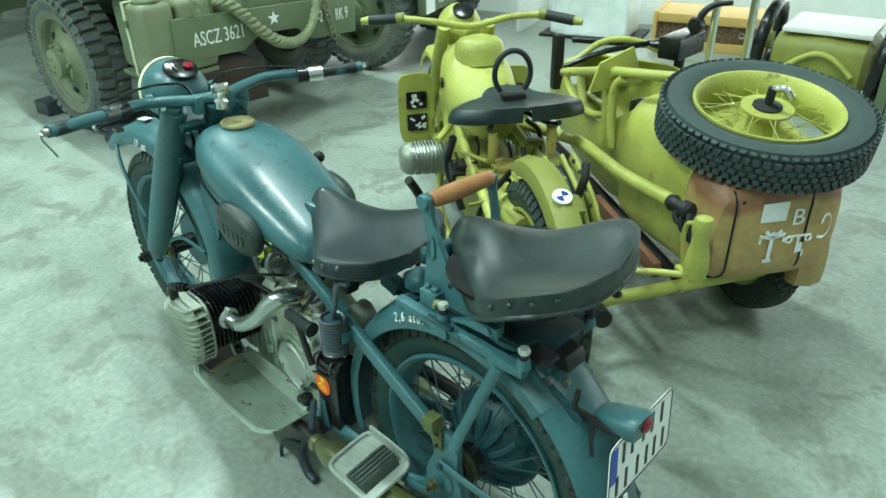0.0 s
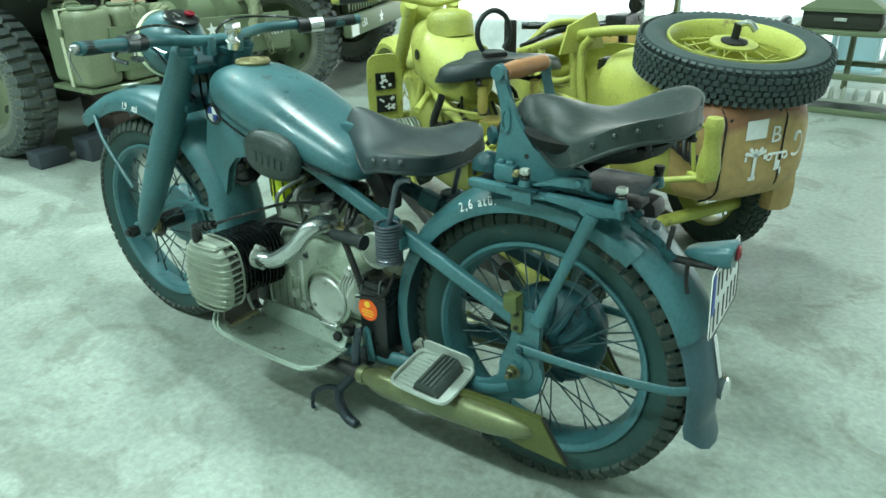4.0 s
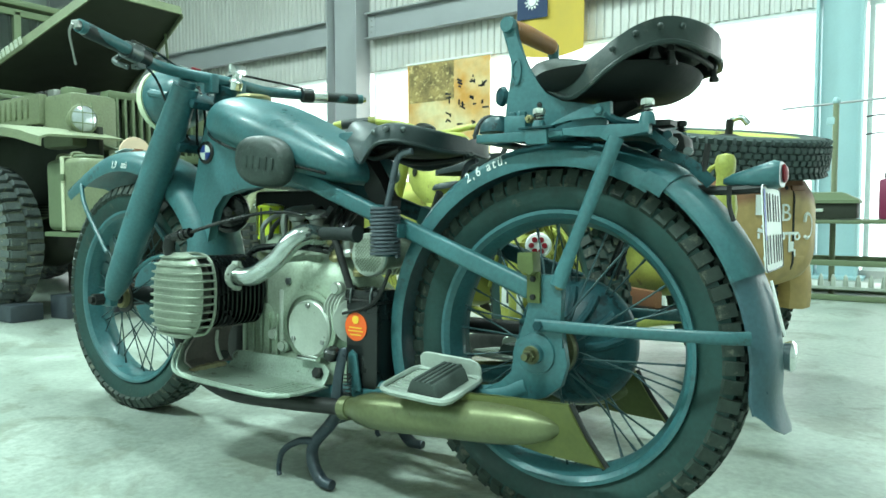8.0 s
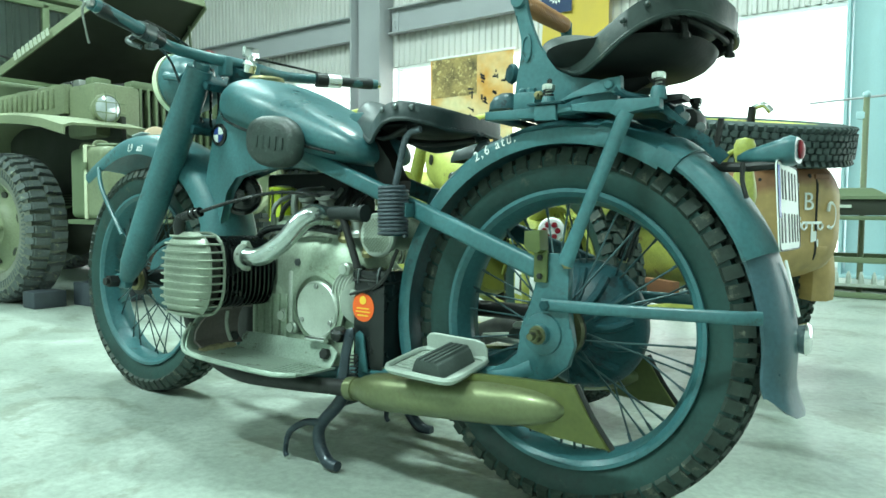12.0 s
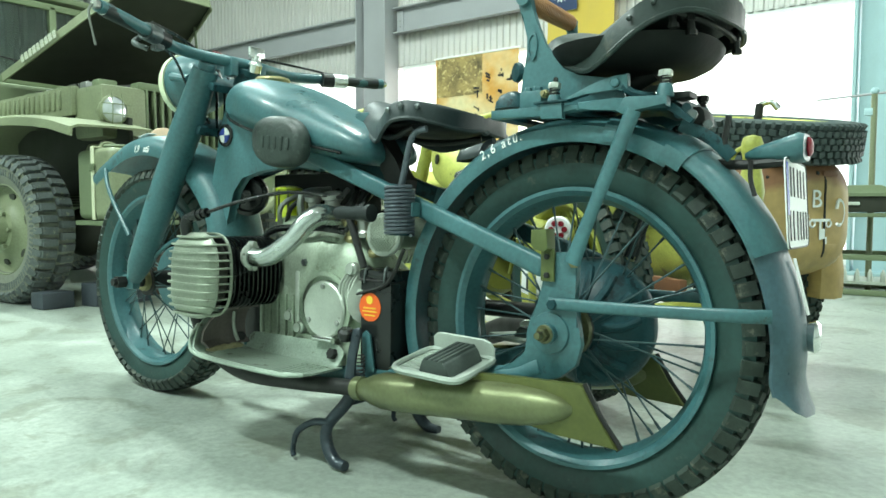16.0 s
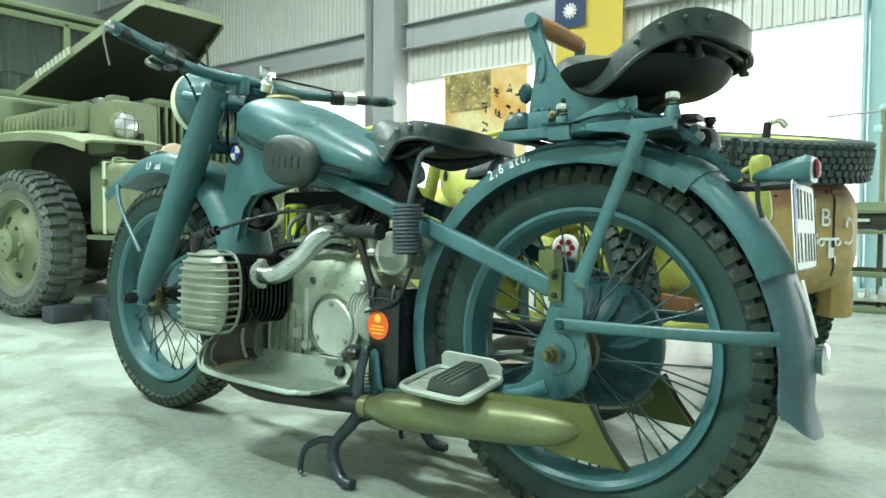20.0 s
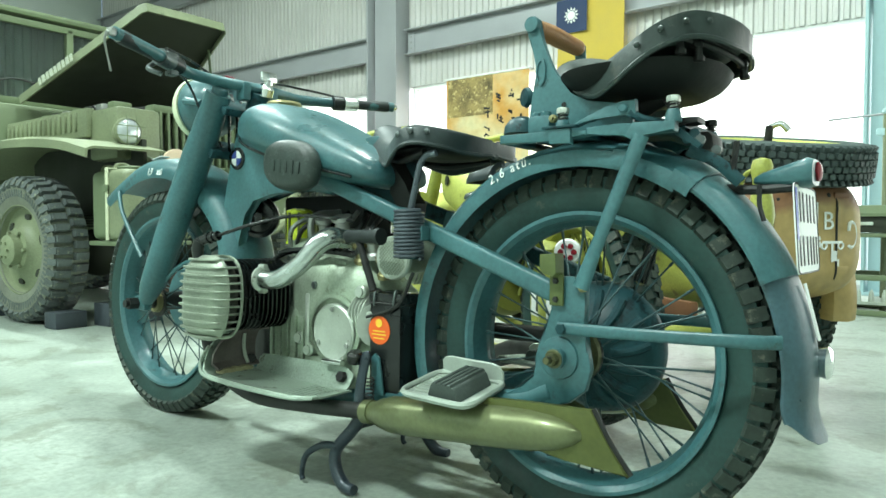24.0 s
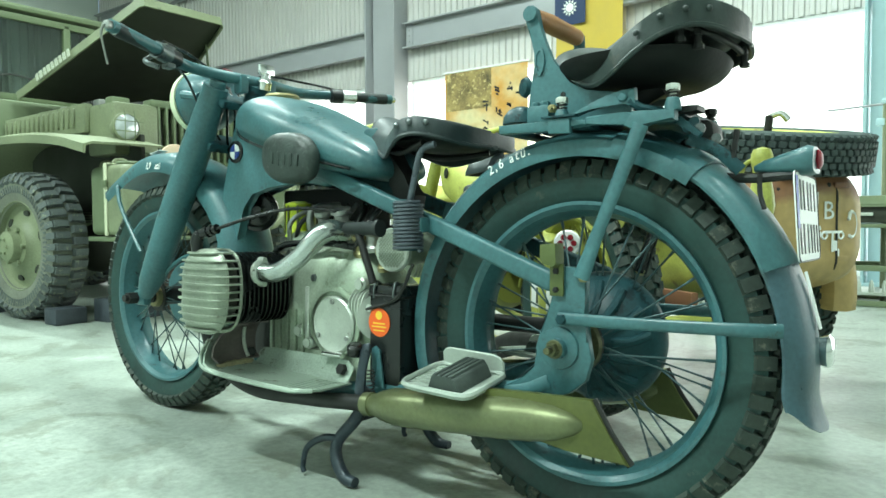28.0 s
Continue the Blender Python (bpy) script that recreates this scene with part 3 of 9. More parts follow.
def tread_block(bm, a, r, y, w, l, h, skew=0.0, tilt=0.0, r_drop=0.0):
    """One lug on a tyre that turns about the y axis, at angle a."""
    rot = Matrix.Rotation(-a, 4, "Y") @ Matrix.Translation((r, y, 0)) @ Matrix.Rotation(tilt, 4, "Z") @ Matrix.Rotation(skew, 4, "X")
    vs = bmesh.ops.create_cube(bm, size=1, matrix=rot @ Matrix.Diagonal((h, w, l, 1)))["verts"]
    top = [v for v in vs if (rot.inverted() @ v.co).x > 0]
    for v in top:
        q = rot.inverted() @ v.co
        q.y *= 0.86
        q.z *= 0.86
        v.co = rot @ q


_mesh_cache = {}


def tyre_mesh(key, r, hw, rim_r, mat, rows, n):
    if key in _mesh_cache:
        return _mesh_cache[key]
    bm = bm_new()
    sw = r - rim_r
    prof = [(rim_r - 0.012, -hw * 0.62), (rim_r + 0.004, -hw * 0.80), (rim_r + sw * 0.30, -hw * 0.98), (rim_r + sw * 0.55, -hw * 1.02),
            (rim_r + sw * 0.78, -hw * 0.94), (r - 0.016, -hw * 0.70), (r - 0.007, -hw * 0.38), (r - 0.004, 0)]
    prof += [(a, -b) for a, b in prof[-2::-1]]
    lathe(bm, prof, (0, 0, 0), (0, 1, 0), 96)
    body = finish("tyre", bm, mat, 60)
    bm = bm_new()
    for y, w, l, h, rr, skew, tilt, ph in rows:
        ring_of(bm, n, lambda b, a, k: tread_block(b, a + ph * 2 * math.pi / n, rr, y, w, l, h, skew, tilt))
    tread = finish("tread", bm, TREAD if mat is RUBBER else mat, 0)
    _mesh_cache[key] = (body, tread)
    return body, tread


def rim_mesh(key, rim_r, hw, mat):
    if key not in _mesh_cache:
        bm = bm_new()
        prof = [(rim_r, -hw), (rim_r, -hw * 0.86), (rim_r - 0.009, -hw * 0.80), (rim_r - 0.012, -hw * 0.45), (rim_r - 0.020, -hw * 0.2),
                (rim_r - 0.020, hw * 0.2), (rim_r - 0.012, hw * 0.45), (rim_r - 0.009, hw * 0.80), (rim_r, hw * 0.86), (rim_r, hw),
                (rim_r - 0.007, hw), (rim_r - 0.016, hw * 0.84), (rim_r - 0.020, hw * 0.5), (rim_r - 0.027, hw * 0.22),
                (rim_r - 0.027, -hw * 0.22), (rim_r - 0.020, -hw * 0.5), (rim_r - 0.016, -hw * 0.84), (rim_r - 0.007, -hw)]
        lathe(bm, prof, (0, 0, 0), (0, 1, 0), 96, closed=True)
        _mesh_cache[key] = finish("rim", bm, mat, 35)
    return _mesh_cache[key]


def spoked_wheel(parent, at, r, hw, rim_r, rim_mat, hub_mat, spoke_mat, rows, n_tread, rubber, n_spokes=40, hub=(0.045, 0.06), turn=None, key="a"):
    """A wire wheel about the y axis under its machine: tyre, tread, rim, hub and each spoke."""
    w = new("wheel")
    w.parent = parent
    w.matrix_local = Matrix.Translation(at) @ (turn if turn is not None else Matrix())
    body, tread = tyre_mesh("tyre" + key, r, hw, rim_r, rubber, rows, n_tread)
    part("tyre", body, rubber, w)
    t = part("tread", tread, rubber, w)
    t["kind"] = "stuff"
    part("rim", rim_mesh("rim" + key, rim_r, hw * 0.92, rim_mat), rim_mat, w)
    hr, hh = hub
    bm = bm_new()
    lathe(bm, [(0.0, -hh - 0.02), (0.018, -hh - 0.02), (0.02, -hh), (hr, -hh), (hr, -hh + 0.008), (hr * 0.62, -hh + 0.014), (hr * 0.62, hh - 0.014), (hr, hh - 0.008), (hr, hh), (0.02, hh), (0.0, hh)], (0, 0, 0), (0, 1, 0), 32)
    part("hub", bm, hub_mat, w)
    meshes = []
    for s in (-1, 1):
        for lean in (-1, 1):
            bm = bm_new()
            a0, a1 = 0.0, lean * 0.62
            p0 = Vector((hr * 0.9 * math.cos(a0), s * (hh - 0.004), hr * 0.9 * math.sin(a0)))
            p1 = Vector(((rim_r - 0.025) * math.cos(a1 * 0.42), s * 0.006, (rim_r - 0.025) * math.sin(a1 * 0.42)))
            tube(bm, (p0, p1), 0.0019, 6, 1)
            d = (p0 - p1).normalized()
            tube(bm, (p1 - d * 0.004, p1 + d * 0.018), 0.0028, 6, 1)
            meshes.append(finish("spoke", bm, spoke_mat, 60))
    for k in range(n_spokes):
        sp = new("spoke", meshes[(k % 2) * 2 + (k // 2) % 2])
        sp.parent = w
        sp.matrix_local = Matrix.Rotation(2 * math.pi * k / n_spokes, 4, "Y")
    return w


ROAD_ROWS = [(0.0, 0.024, 0.024, 0.010, 0.333, 0.25, 0, 0.0), (-0.024, 0.018, 0.022, 0.011, 0.330, -0.2, -0.25, 0.5), (0.024, 0.018, 0.022, 0.011, 0.330, -0.2, 0.25, 0.5),
             (-0.0465, 0.035, 0.0250, 0.010, 0.3160, 0.0, -1.08, 0.0), (0.0465, 0.035, 0.0250, 0.010, 0.3160, 0.0, 1.08, 0.0)]

# ---- blue-grey motorcycle (x runs to its rear, -y is its near side) ----
bike = thing("motorcycle", "blue-grey vintage flat-twin military motorcycle on its stand", "motorcycle", pose(0, 0, 0, TILT, 0, 0))
AX, FX, AZ = 0.0, -1.385, 0.337
spoked_wheel(bike, (AX, 0, AZ), 0.337, 0.050, 0.257, PAINT, BLACK_IRON, SPOKE, ROAD_ROWS, 64, RUBBER, 40, (0.052, 0.062), key="a")
spoked_wheel(bike, (FX, 0, AZ), 0.337, 0.050, 0.257, PAINT, BLACK_IRON, SPOKE, ROAD_ROWS, 64, RUBBER, 40, (0.045, 0.062), key="a")


def mudguard(bm, cx, cz, a0, a1, section, flare=None, n=64):
    """A guard swept about an axle; section: (y, radius); flare(a) adds to the radius."""
    rows = []
    for k in range(n + 1):
        a = radians(a0 + (a1 - a0) * k / n)
        f = flare(math.degrees(a)) if flare else 0
        rows.append([(cx + (r + f) * math.cos(a), y, cz + (r + f) * math.sin(a)) for y, r in section])
    loft(bm, rows, cap=False, closed=False)
    return thicken(bm, 0.003)


REAR_SEC = [(-0.080, 0.334), (-0.083, 0.345), (-0.079, 0.363), (-0.062, 0.375), (-0.036, 0.384), (0, 0.388), (0.036, 0.384), (0.062, 0.375), (0.078, 0.362), (0.083, 0.345), (0.080, 0.330)]
TAIL_SEC = [(-0.079, 0.350), (-0.081, 0.355), (-0.077, 0.365), (-0.062, 0.376), (-0.036, 0.384), (0, 0.388), (0.036, 0.384), (0.062, 0.376), (0.077, 0.365), (0.081, 0.355), (0.079, 0.350)]
bm = bm_new()
mudguard(bm, AX, AZ, 58, 198, REAR_SEC)
rear_guard = part("rear_mudguard", bm, PAINT, bike)
REAR_SEC2 = [(y * 1.02, r + 0.003) for y, r in TAIL_SEC]
bm = bm_new()
mudguard(bm, AX, AZ, 24, 60, REAR_SEC2, flare=lambda a: -0.009 * (60 - a) / 36)
part("hinged_mudguard_tail", bm, PAINT, bike)
bm = bm_new()
rows = []
for k in range(41):
    row = []
    for y, r in [(y * 0.90, r - 0.011) for y, r in REAR_SEC2]:
        a = 25.5 - (39.5 - 3.5 * (abs(y) / 0.074) ** 4) * k / 40       # the end is rounded off at its corners
        f = 0.024 * max(0.0, (-5.5 - a) / 8.5) ** 1.8 + 0.004 * max(0.0, (12 - a) / 26)
        row.append((AX + (r + f) * math.cos(radians(a)), y, AZ + (r + f) * math.sin(radians(a))))
    rows.append(row)
loft(bm, rows, cap=False, closed=False)
thicken(bm, 0.003)
part("mudguard_flap", bm, PAINT_TAIL, bike, "violet-grey flared mudguard tail")
bm = bm_new()
mudguard(bm, AX, AZ, 54, 60.5, [(y * 1.05, r + 0.006) for y, r in REAR_SEC], n=6)
part("hinge_band", bm, PAINT, bike)
bm = bm_new()
mudguard(bm, AX, AZ, 74, 78, [(y * 1.05, r + 0.005) for y, r in REAR_SEC], n=4)
part("guard_band", bm, PAINT, bike)

# lettering along the rear guard
for ch, a in (("2", 118.6), (",", 116.6), ("6", 114.6), ("a", 110.6), ("t", 108.6), ("ü", 106.4), (".", 104.4)):
    me = letters(ch, 0.029, 0.0006, LETTER, 0.8)
    ar = radians(a)
    rad = Vector((math.cos(ar), 0, math.sin(ar)))
    tang = Vector((math.sin(ar), 0, -math.cos(ar)))
    up = (rad * 0.97 + Vector((0, 0.26, 0))).normalized()
    ob = part("lettering", me, LETTER, rear_guard, "white tyre pressure marking")
    ob.matrix_local = basis(Vector((AX, -0.0812, AZ)) + rad * 0.3610, tang, up)

# front mudguard
FSEC = [(-0.078, 0.370), (-0.082, 0.385), (-0.076, 0.408), (-0.055, 0.427), (0, 0.436), (0.055, 0.427), (0.076, 0.408), (0.082, 0.385), (0.078, 0.370)]
bm = bm_new()
mudguard(bm, FX, AZ, 0, 132, FSEC, flare=lambda a: -0.03 * max(0, (30 - a) / 30) + 0.018 * max(0, (a - 112) / 20) ** 2)
front_guard = part("front_mudguard", bm, PAINT, bike)
for s, a0 in (("1,9", 91.0), ("atü", 83.4)):
    me = letters(s, 0.030, 0.0006, LETTER, 0.75)
    ar = radians(a0)
    rad, tang = Vector((math.cos(ar), 0, math.sin(ar))), Vector((math.sin(ar), 0, -math.cos(ar)))
    ob = part("lettering", me, LETTER, front_guard, "white tyre pressure marking")
    ob.matrix_local = basis(Vector((FX, -0.0858, AZ)) + rad * 0.3880, tang, (rad * 0.97 + Vector((0, 0.22, 0))))
bm = bm_new()
box(bm, (FX - 0.06, -0.02, AZ + 0.4375), (0.055, 0.03, 0.002), rot=Matrix.Rotation(-0.15, 4, "Y"))
part("white_mark", bm, LETTER, front_guard)
for s in (-1, 1):
    bm = bm_new()
    tube(bm, ((-1.575, s * 0.084, 0.672), (-1.52, s * 0.10, 0.60), (-1.40, s * 0.105, 0.47)), 0.0065, 8, 4)
    part("guard_stay", bm, PAINT, bike)
    bm = bm_new()
    tube(bm, ((-1.36, s * 0.10, 0.36), (-1.20, s * 0.088, 0.46), (-1.05, s * 0.082, 0.46)), 0.006, 8, 4)
    part("guard_stay", bm, PAINT, bike)

# fork: tapered pressed-steel legs, crown, steering head
for s in (-1, 1):
    leg = bm_new()
    tube(leg, ((-1.035, s * 0.096, 0.915), (-1.12, s * 0.100, 0.76), (-1.235, s * 0.106, 0.56), (-1.325, s * 0.112, 0.40), (-1.36, s * 0.113, 0.345)), [0.033, 0.041, 0.040, 0.034, 0.021], 20, 6)
    fl_ = part("fork_leg", leg, PAINT, bike)
    bm = bm_new()
    disc(bm, (-1.033, s * 0.096, 0.914), (0.48, 0, 0.88), 0.022, 0.02, 12, 0.004)
    part("fork_cap", bm, PAINT, fl_)
    bm = bm_new()
    box(bm, (-1.377, s * 0.113, 0.337), (0.06, 0.028, 0.045), 0.012)
    part("axle_lug", bm, PAINT, fl_)
bm = bm_new()
rod(bm, (FX, -0.165, AZ), (FX, 0.165, AZ), 0.011)
rod(bm, (FX, -0.155, AZ), (FX, -0.128, AZ), 0.018, 6)
part("front_axle", bm, BLACK_IRON, bike)
bm = bm_new()
lathe(bm, [(0, -0.075), (0.03, -0.075), (0.032, -0.062), (0.026, -0.055), (0, -0.05)], (FX, 0, AZ), (0, 1, 0), 24)
part("hub_cap", bm, BRASS, bike)
bm = bm_new()
lathe(bm, [(0.0, 0.03), (0.095, 0.03), (0.10, 0.038), (0.10, 0.07), (0.085, 0.082), (0.03, 0.088), (0, 0.088)], (FX, 0, AZ), (0, 1, 0), 40)
part("front_brake_drum", bm, PAINT, bike)
# crown and steering head: shade between fork and tank put into the paint
bm = bm_new()
box(bm, (-1.045, 0, 0.885), (0.10, 0.20, 0.022), 0.008, Matrix.Rotation(0.46, 4, "Y"))
box(bm, (-1.10, 0, 0.775), (0.09, 0.20, 0.026), 0.008, Matrix.Rotation(0.46, 4, "Y"))
part("fork_crown", bm, PAINT_GRIMY_SHADED, bike)
bm = bm_new()
rod(bm, (-0.985, 0, 0.925), (-1.075, 0, 0.74), 0.028, 16)
part("steering_head", bm, PAINT_GRIMY_SHADED, bike)
for k in range(5):
    bm = bm_new()
    y = -0.05 + 0.025 * k
    tube(bm, ((-1.08, y, 0.93), (-1.04, y - 0.01, 0.86), (-1.06, y + 0.008, 0.76), (-0.99, y, 0.66)), 0.004, 6, 5)
    part("cable", bm, BLACK, bike)

# handlebar with grips, lever, clutch and throttle ends
bm = bm_new()
tube(bm, ((-0.915, -0.442, 0.974), (-0.948, -0.36, 0.967), (-0.99, -0.262, 0.958), (-1.028, -0.185, 0.951), (-1.020, -0.11, 0.944), (-0.998, -0.05, 0.939), (-0.994, 0.04, 0.938), (-1.018, 0.11, 0.941), (-1.036, 0.19, 0.944), (-0.995, 0.28, 0.946), (-0.94, 0.37, 0.946), (-0.906, 0.448, 0.95)), 0.0145, 14, 6)
bars = part("handlebar", bm, PAINT, bike)
for s, e, i in ((-1, (-0.922, -0.428, 0.972), (-0.976, -0.300, 0.961)), (1, (-0.913, 0.432, 0.949), (-0.955, 0.337, 0.945))):
    e, i = Vector(e), Vector(i)
    bm = bm_new()
    tube(bm, (e, e.lerp(i, 0.15), e.lerp(i, 0.5), e.lerp(i, 0.9), i), [0.0158, 0.0165, 0.0152, 0.0145, 0.0155], 18, 5)
    part("grip", bm, GRIP, bars)
    bm = bm_new()
    d = (i - e).normalized()
    rod(bm, i, i + d * 0.042, 0.021, 16)
    part("chrome_collar", bm, CHROME if s > 0 else DIM_STEEL, bars)
    bm = bm_new()
    rod(bm, i + d * 0.042, i + d * 0.075, 0.0215, 14)
    part("twist_collar", bm, BLACK, bars)
    bm = bm_new()
    rod(bm, e, e - d * (0.012 if s < 0 else 0.03), 0.0145, 14, 0.008)
    part("bar_end", bm, CHROME, bars)
bm = bm_new()
box(bm, (-0.914, -0.443, 0.974), (0.018, 0.026, 0.018), 0.006, Matrix.Rotation(0.4, 4, "Z"))
tube(bm, ((-0.911, -0.457, 0.974), (-0.925, -0.456, 0.956), (-0.945, -0.438, 0.922), (-0.955, -0.427, 0.900)), [0.0045, 0.004, 0.003, 0.004], 10, 5, 0.6)
part("clutch_lever", bm, STEEL, bars, "bare aluminium inverted lever")
bm = bm_new()
box(bm, (-0.985, -0.268, 0.964), (0.028, 0.046, 0.032), 0.01, Matrix.Rotation(0.45, 4, "Z"))
tube(bm, ((-1.0, -0.29, 0.955), (-0.99, -0.32, 0.932), (-0.965, -0.30, 0.918)), 0.006, 8, 4)
box(bm, (-0.965, -0.275, 0.925), (0.03, 0.02, 0.012), 0.003)
part("lever_clamp", bm, DIM_STEEL, bars)
for y in (-0.045, 0.045):
    bm = bm_new()
    box(bm, (-0.998, y, 0.925), (0.036, 0.026, 0.05), 0.008)
    part("bar_clamp", bm, PAINT, bars)
bm = bm_new()
lathe(bm, [(0, 0), (0.018, 0), (0.02, 0.02), (0.012, 0.03), (0.012, 0.045), (0, 0.047)], (-0.968, 0.005, 0.915), (0.25, 0, 0.97), 16)
box(bm, (-0.957, 0.005, 0.966), (0.012, 0.05, 0.03), 0.006)
part("damper_knob", bm, CHROME, bike)
for pts in (((-0.98, -0.28, 0.985), (-1.05, -0.16, 0.985), (-1.11, -0.03, 0.955), (-1.10, 0.0, 0.90)), ((-0.96, 0.33, 0.955), (-1.03, 0.2, 0.975), (-1.06, 0.06, 0.97), (-1.05, 0.0, 0.88)),
            ((-0.98, -0.27, 0.945), (-1.06, -0.17, 0.93), (-1.10, -0.1, 0.86), (-1.07, -0.06, 0.78))):
    bm = bm_new()
    tube(bm, pts, 0.0035, 6, 6)
    part("cable", bm, BLACK, bars)

# headlamp with its cover, ignition plate on top
lamp = new("headlamp")
lamp.parent = bike
LAX = Vector((-0.985, 0, -0.10)).normalized()
LC = Vector((-1.198, 0, 0.912))
bm = bm_new()
lathe(bm, [(0.0, -0.085), (0.03, -0.08), (0.058, -0.062), (0.076, -0.035), (0.085, 0.0), (0.088, 0.045), (0.087, 0.05)], LC, LAX, 40)
part("shell", bm, PAINT, lamp)
bm = bm_new()
lathe(bm, [(0.092, 0.046), (0.094, 0.06), (0.088, 0.074), (0.06, 0.088), (0.0, 0.094), (0.0, 0.05), (0.09, 0.046)], LC, LAX, 40)
part("lamp_cover", bm, CREAM, lamp, "cream cloth blackout cover")
bm = bm_new()
lathe(bm, [(0, 0), (0.047, 0), (0.048, 0.008), (0.04, 0.012), (0, 0.012)], LC + Vector((0.035, 0.0, 0.066)), (0.35, 0, 0.94), 28)
part("instrument_plate", bm, BLACK, lamp)
bm = bm_new()
disc(bm, LC + Vector((0.05, 0.018, 0.078)), (0.35, 0, 0.94), 0.014, 0.006, 16)
part("ignition_key", bm, RED, lamp)
bm = bm_new()
box(bm, LC + Vector((0.046, -0.02, 0.081)), (0.03, 0.006, 0.004), 0.001, Matrix.Rotation(0.36, 4, "Y"))
part("switch_lever", bm, CHROME, lamp)
for y in (-1, 1):
    bm = bm_new()
    rod(bm, (LC.x + 0.01, y * 0.085, LC.z), (LC.x + 0.01, y * 0.105, LC.z), 0.012, 10)
    tube(bm, ((LC.x + 0.01, y * 0.1, LC.z), (LC.x + 0.09, y * 0.1, LC.z - 0.015)), 0.01, 8, 1)
    part("lamp_bracket", bm, PAINT, lamp)

# pressed-steel frame: side plates with the large arch, upper bars, lower rails, rear plates
ARCH = [(-1.008, 0.835), (-1.035, 0.74), (-1.062, 0.64), (-1.085, 0.53), (-1.105, 0.40), (-1.115, 0.28), (-1.11, 0.19), (-1.06, 0.15),
        (-1.01, 0.165), (-1.000, 0.26), (-0.996, 0.40), (-0.988, 0.52), (-0.970, 0.60), (-0.930, 0.640), (-0.87, 0.656), (-0.75, 0.655), (-0.655, 0.640),
        (-0.62, 0.655), (-0.63, 0.684), (-0.72, 0.722), (-0.82, 0.765), (-0.90, 0.81), (-0.955, 0.84)]
# far side (s > 0) gets the darker paint, its shade put into the colour
for s in (-1, 1):
    BY = -0.056 if s < 0 else 0.032
    bm = bm_new()
    slab(bm, [(x - (0.045 if s > 0 else 0.012) if 6 < k < 14 else x, z) for k, (x, z) in enumerate(ARCH)], -0.056 if s < 0 else 0.008, -0.030 if s < 0 else 0.032, bevel=0.010, seg=3)
    fp = part("frame_plate", bm, PAINT if s < 0 else PAINT_GRIMY_SHADED, bike)
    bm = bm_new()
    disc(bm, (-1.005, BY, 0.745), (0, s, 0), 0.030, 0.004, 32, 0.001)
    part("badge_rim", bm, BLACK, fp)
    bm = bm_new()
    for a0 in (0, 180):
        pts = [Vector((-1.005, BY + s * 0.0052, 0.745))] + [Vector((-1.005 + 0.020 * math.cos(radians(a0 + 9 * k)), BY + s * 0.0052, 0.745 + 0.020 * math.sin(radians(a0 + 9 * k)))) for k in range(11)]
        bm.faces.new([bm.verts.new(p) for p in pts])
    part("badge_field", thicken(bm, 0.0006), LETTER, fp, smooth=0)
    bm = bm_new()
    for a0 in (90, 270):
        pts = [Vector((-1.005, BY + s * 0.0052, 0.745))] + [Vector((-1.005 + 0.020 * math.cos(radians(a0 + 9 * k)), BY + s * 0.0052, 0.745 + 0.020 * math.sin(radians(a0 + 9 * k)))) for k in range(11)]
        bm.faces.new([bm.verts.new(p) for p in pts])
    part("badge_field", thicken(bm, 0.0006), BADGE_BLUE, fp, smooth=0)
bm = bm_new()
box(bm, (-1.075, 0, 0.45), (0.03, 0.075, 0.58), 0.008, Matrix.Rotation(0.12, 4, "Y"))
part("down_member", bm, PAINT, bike)
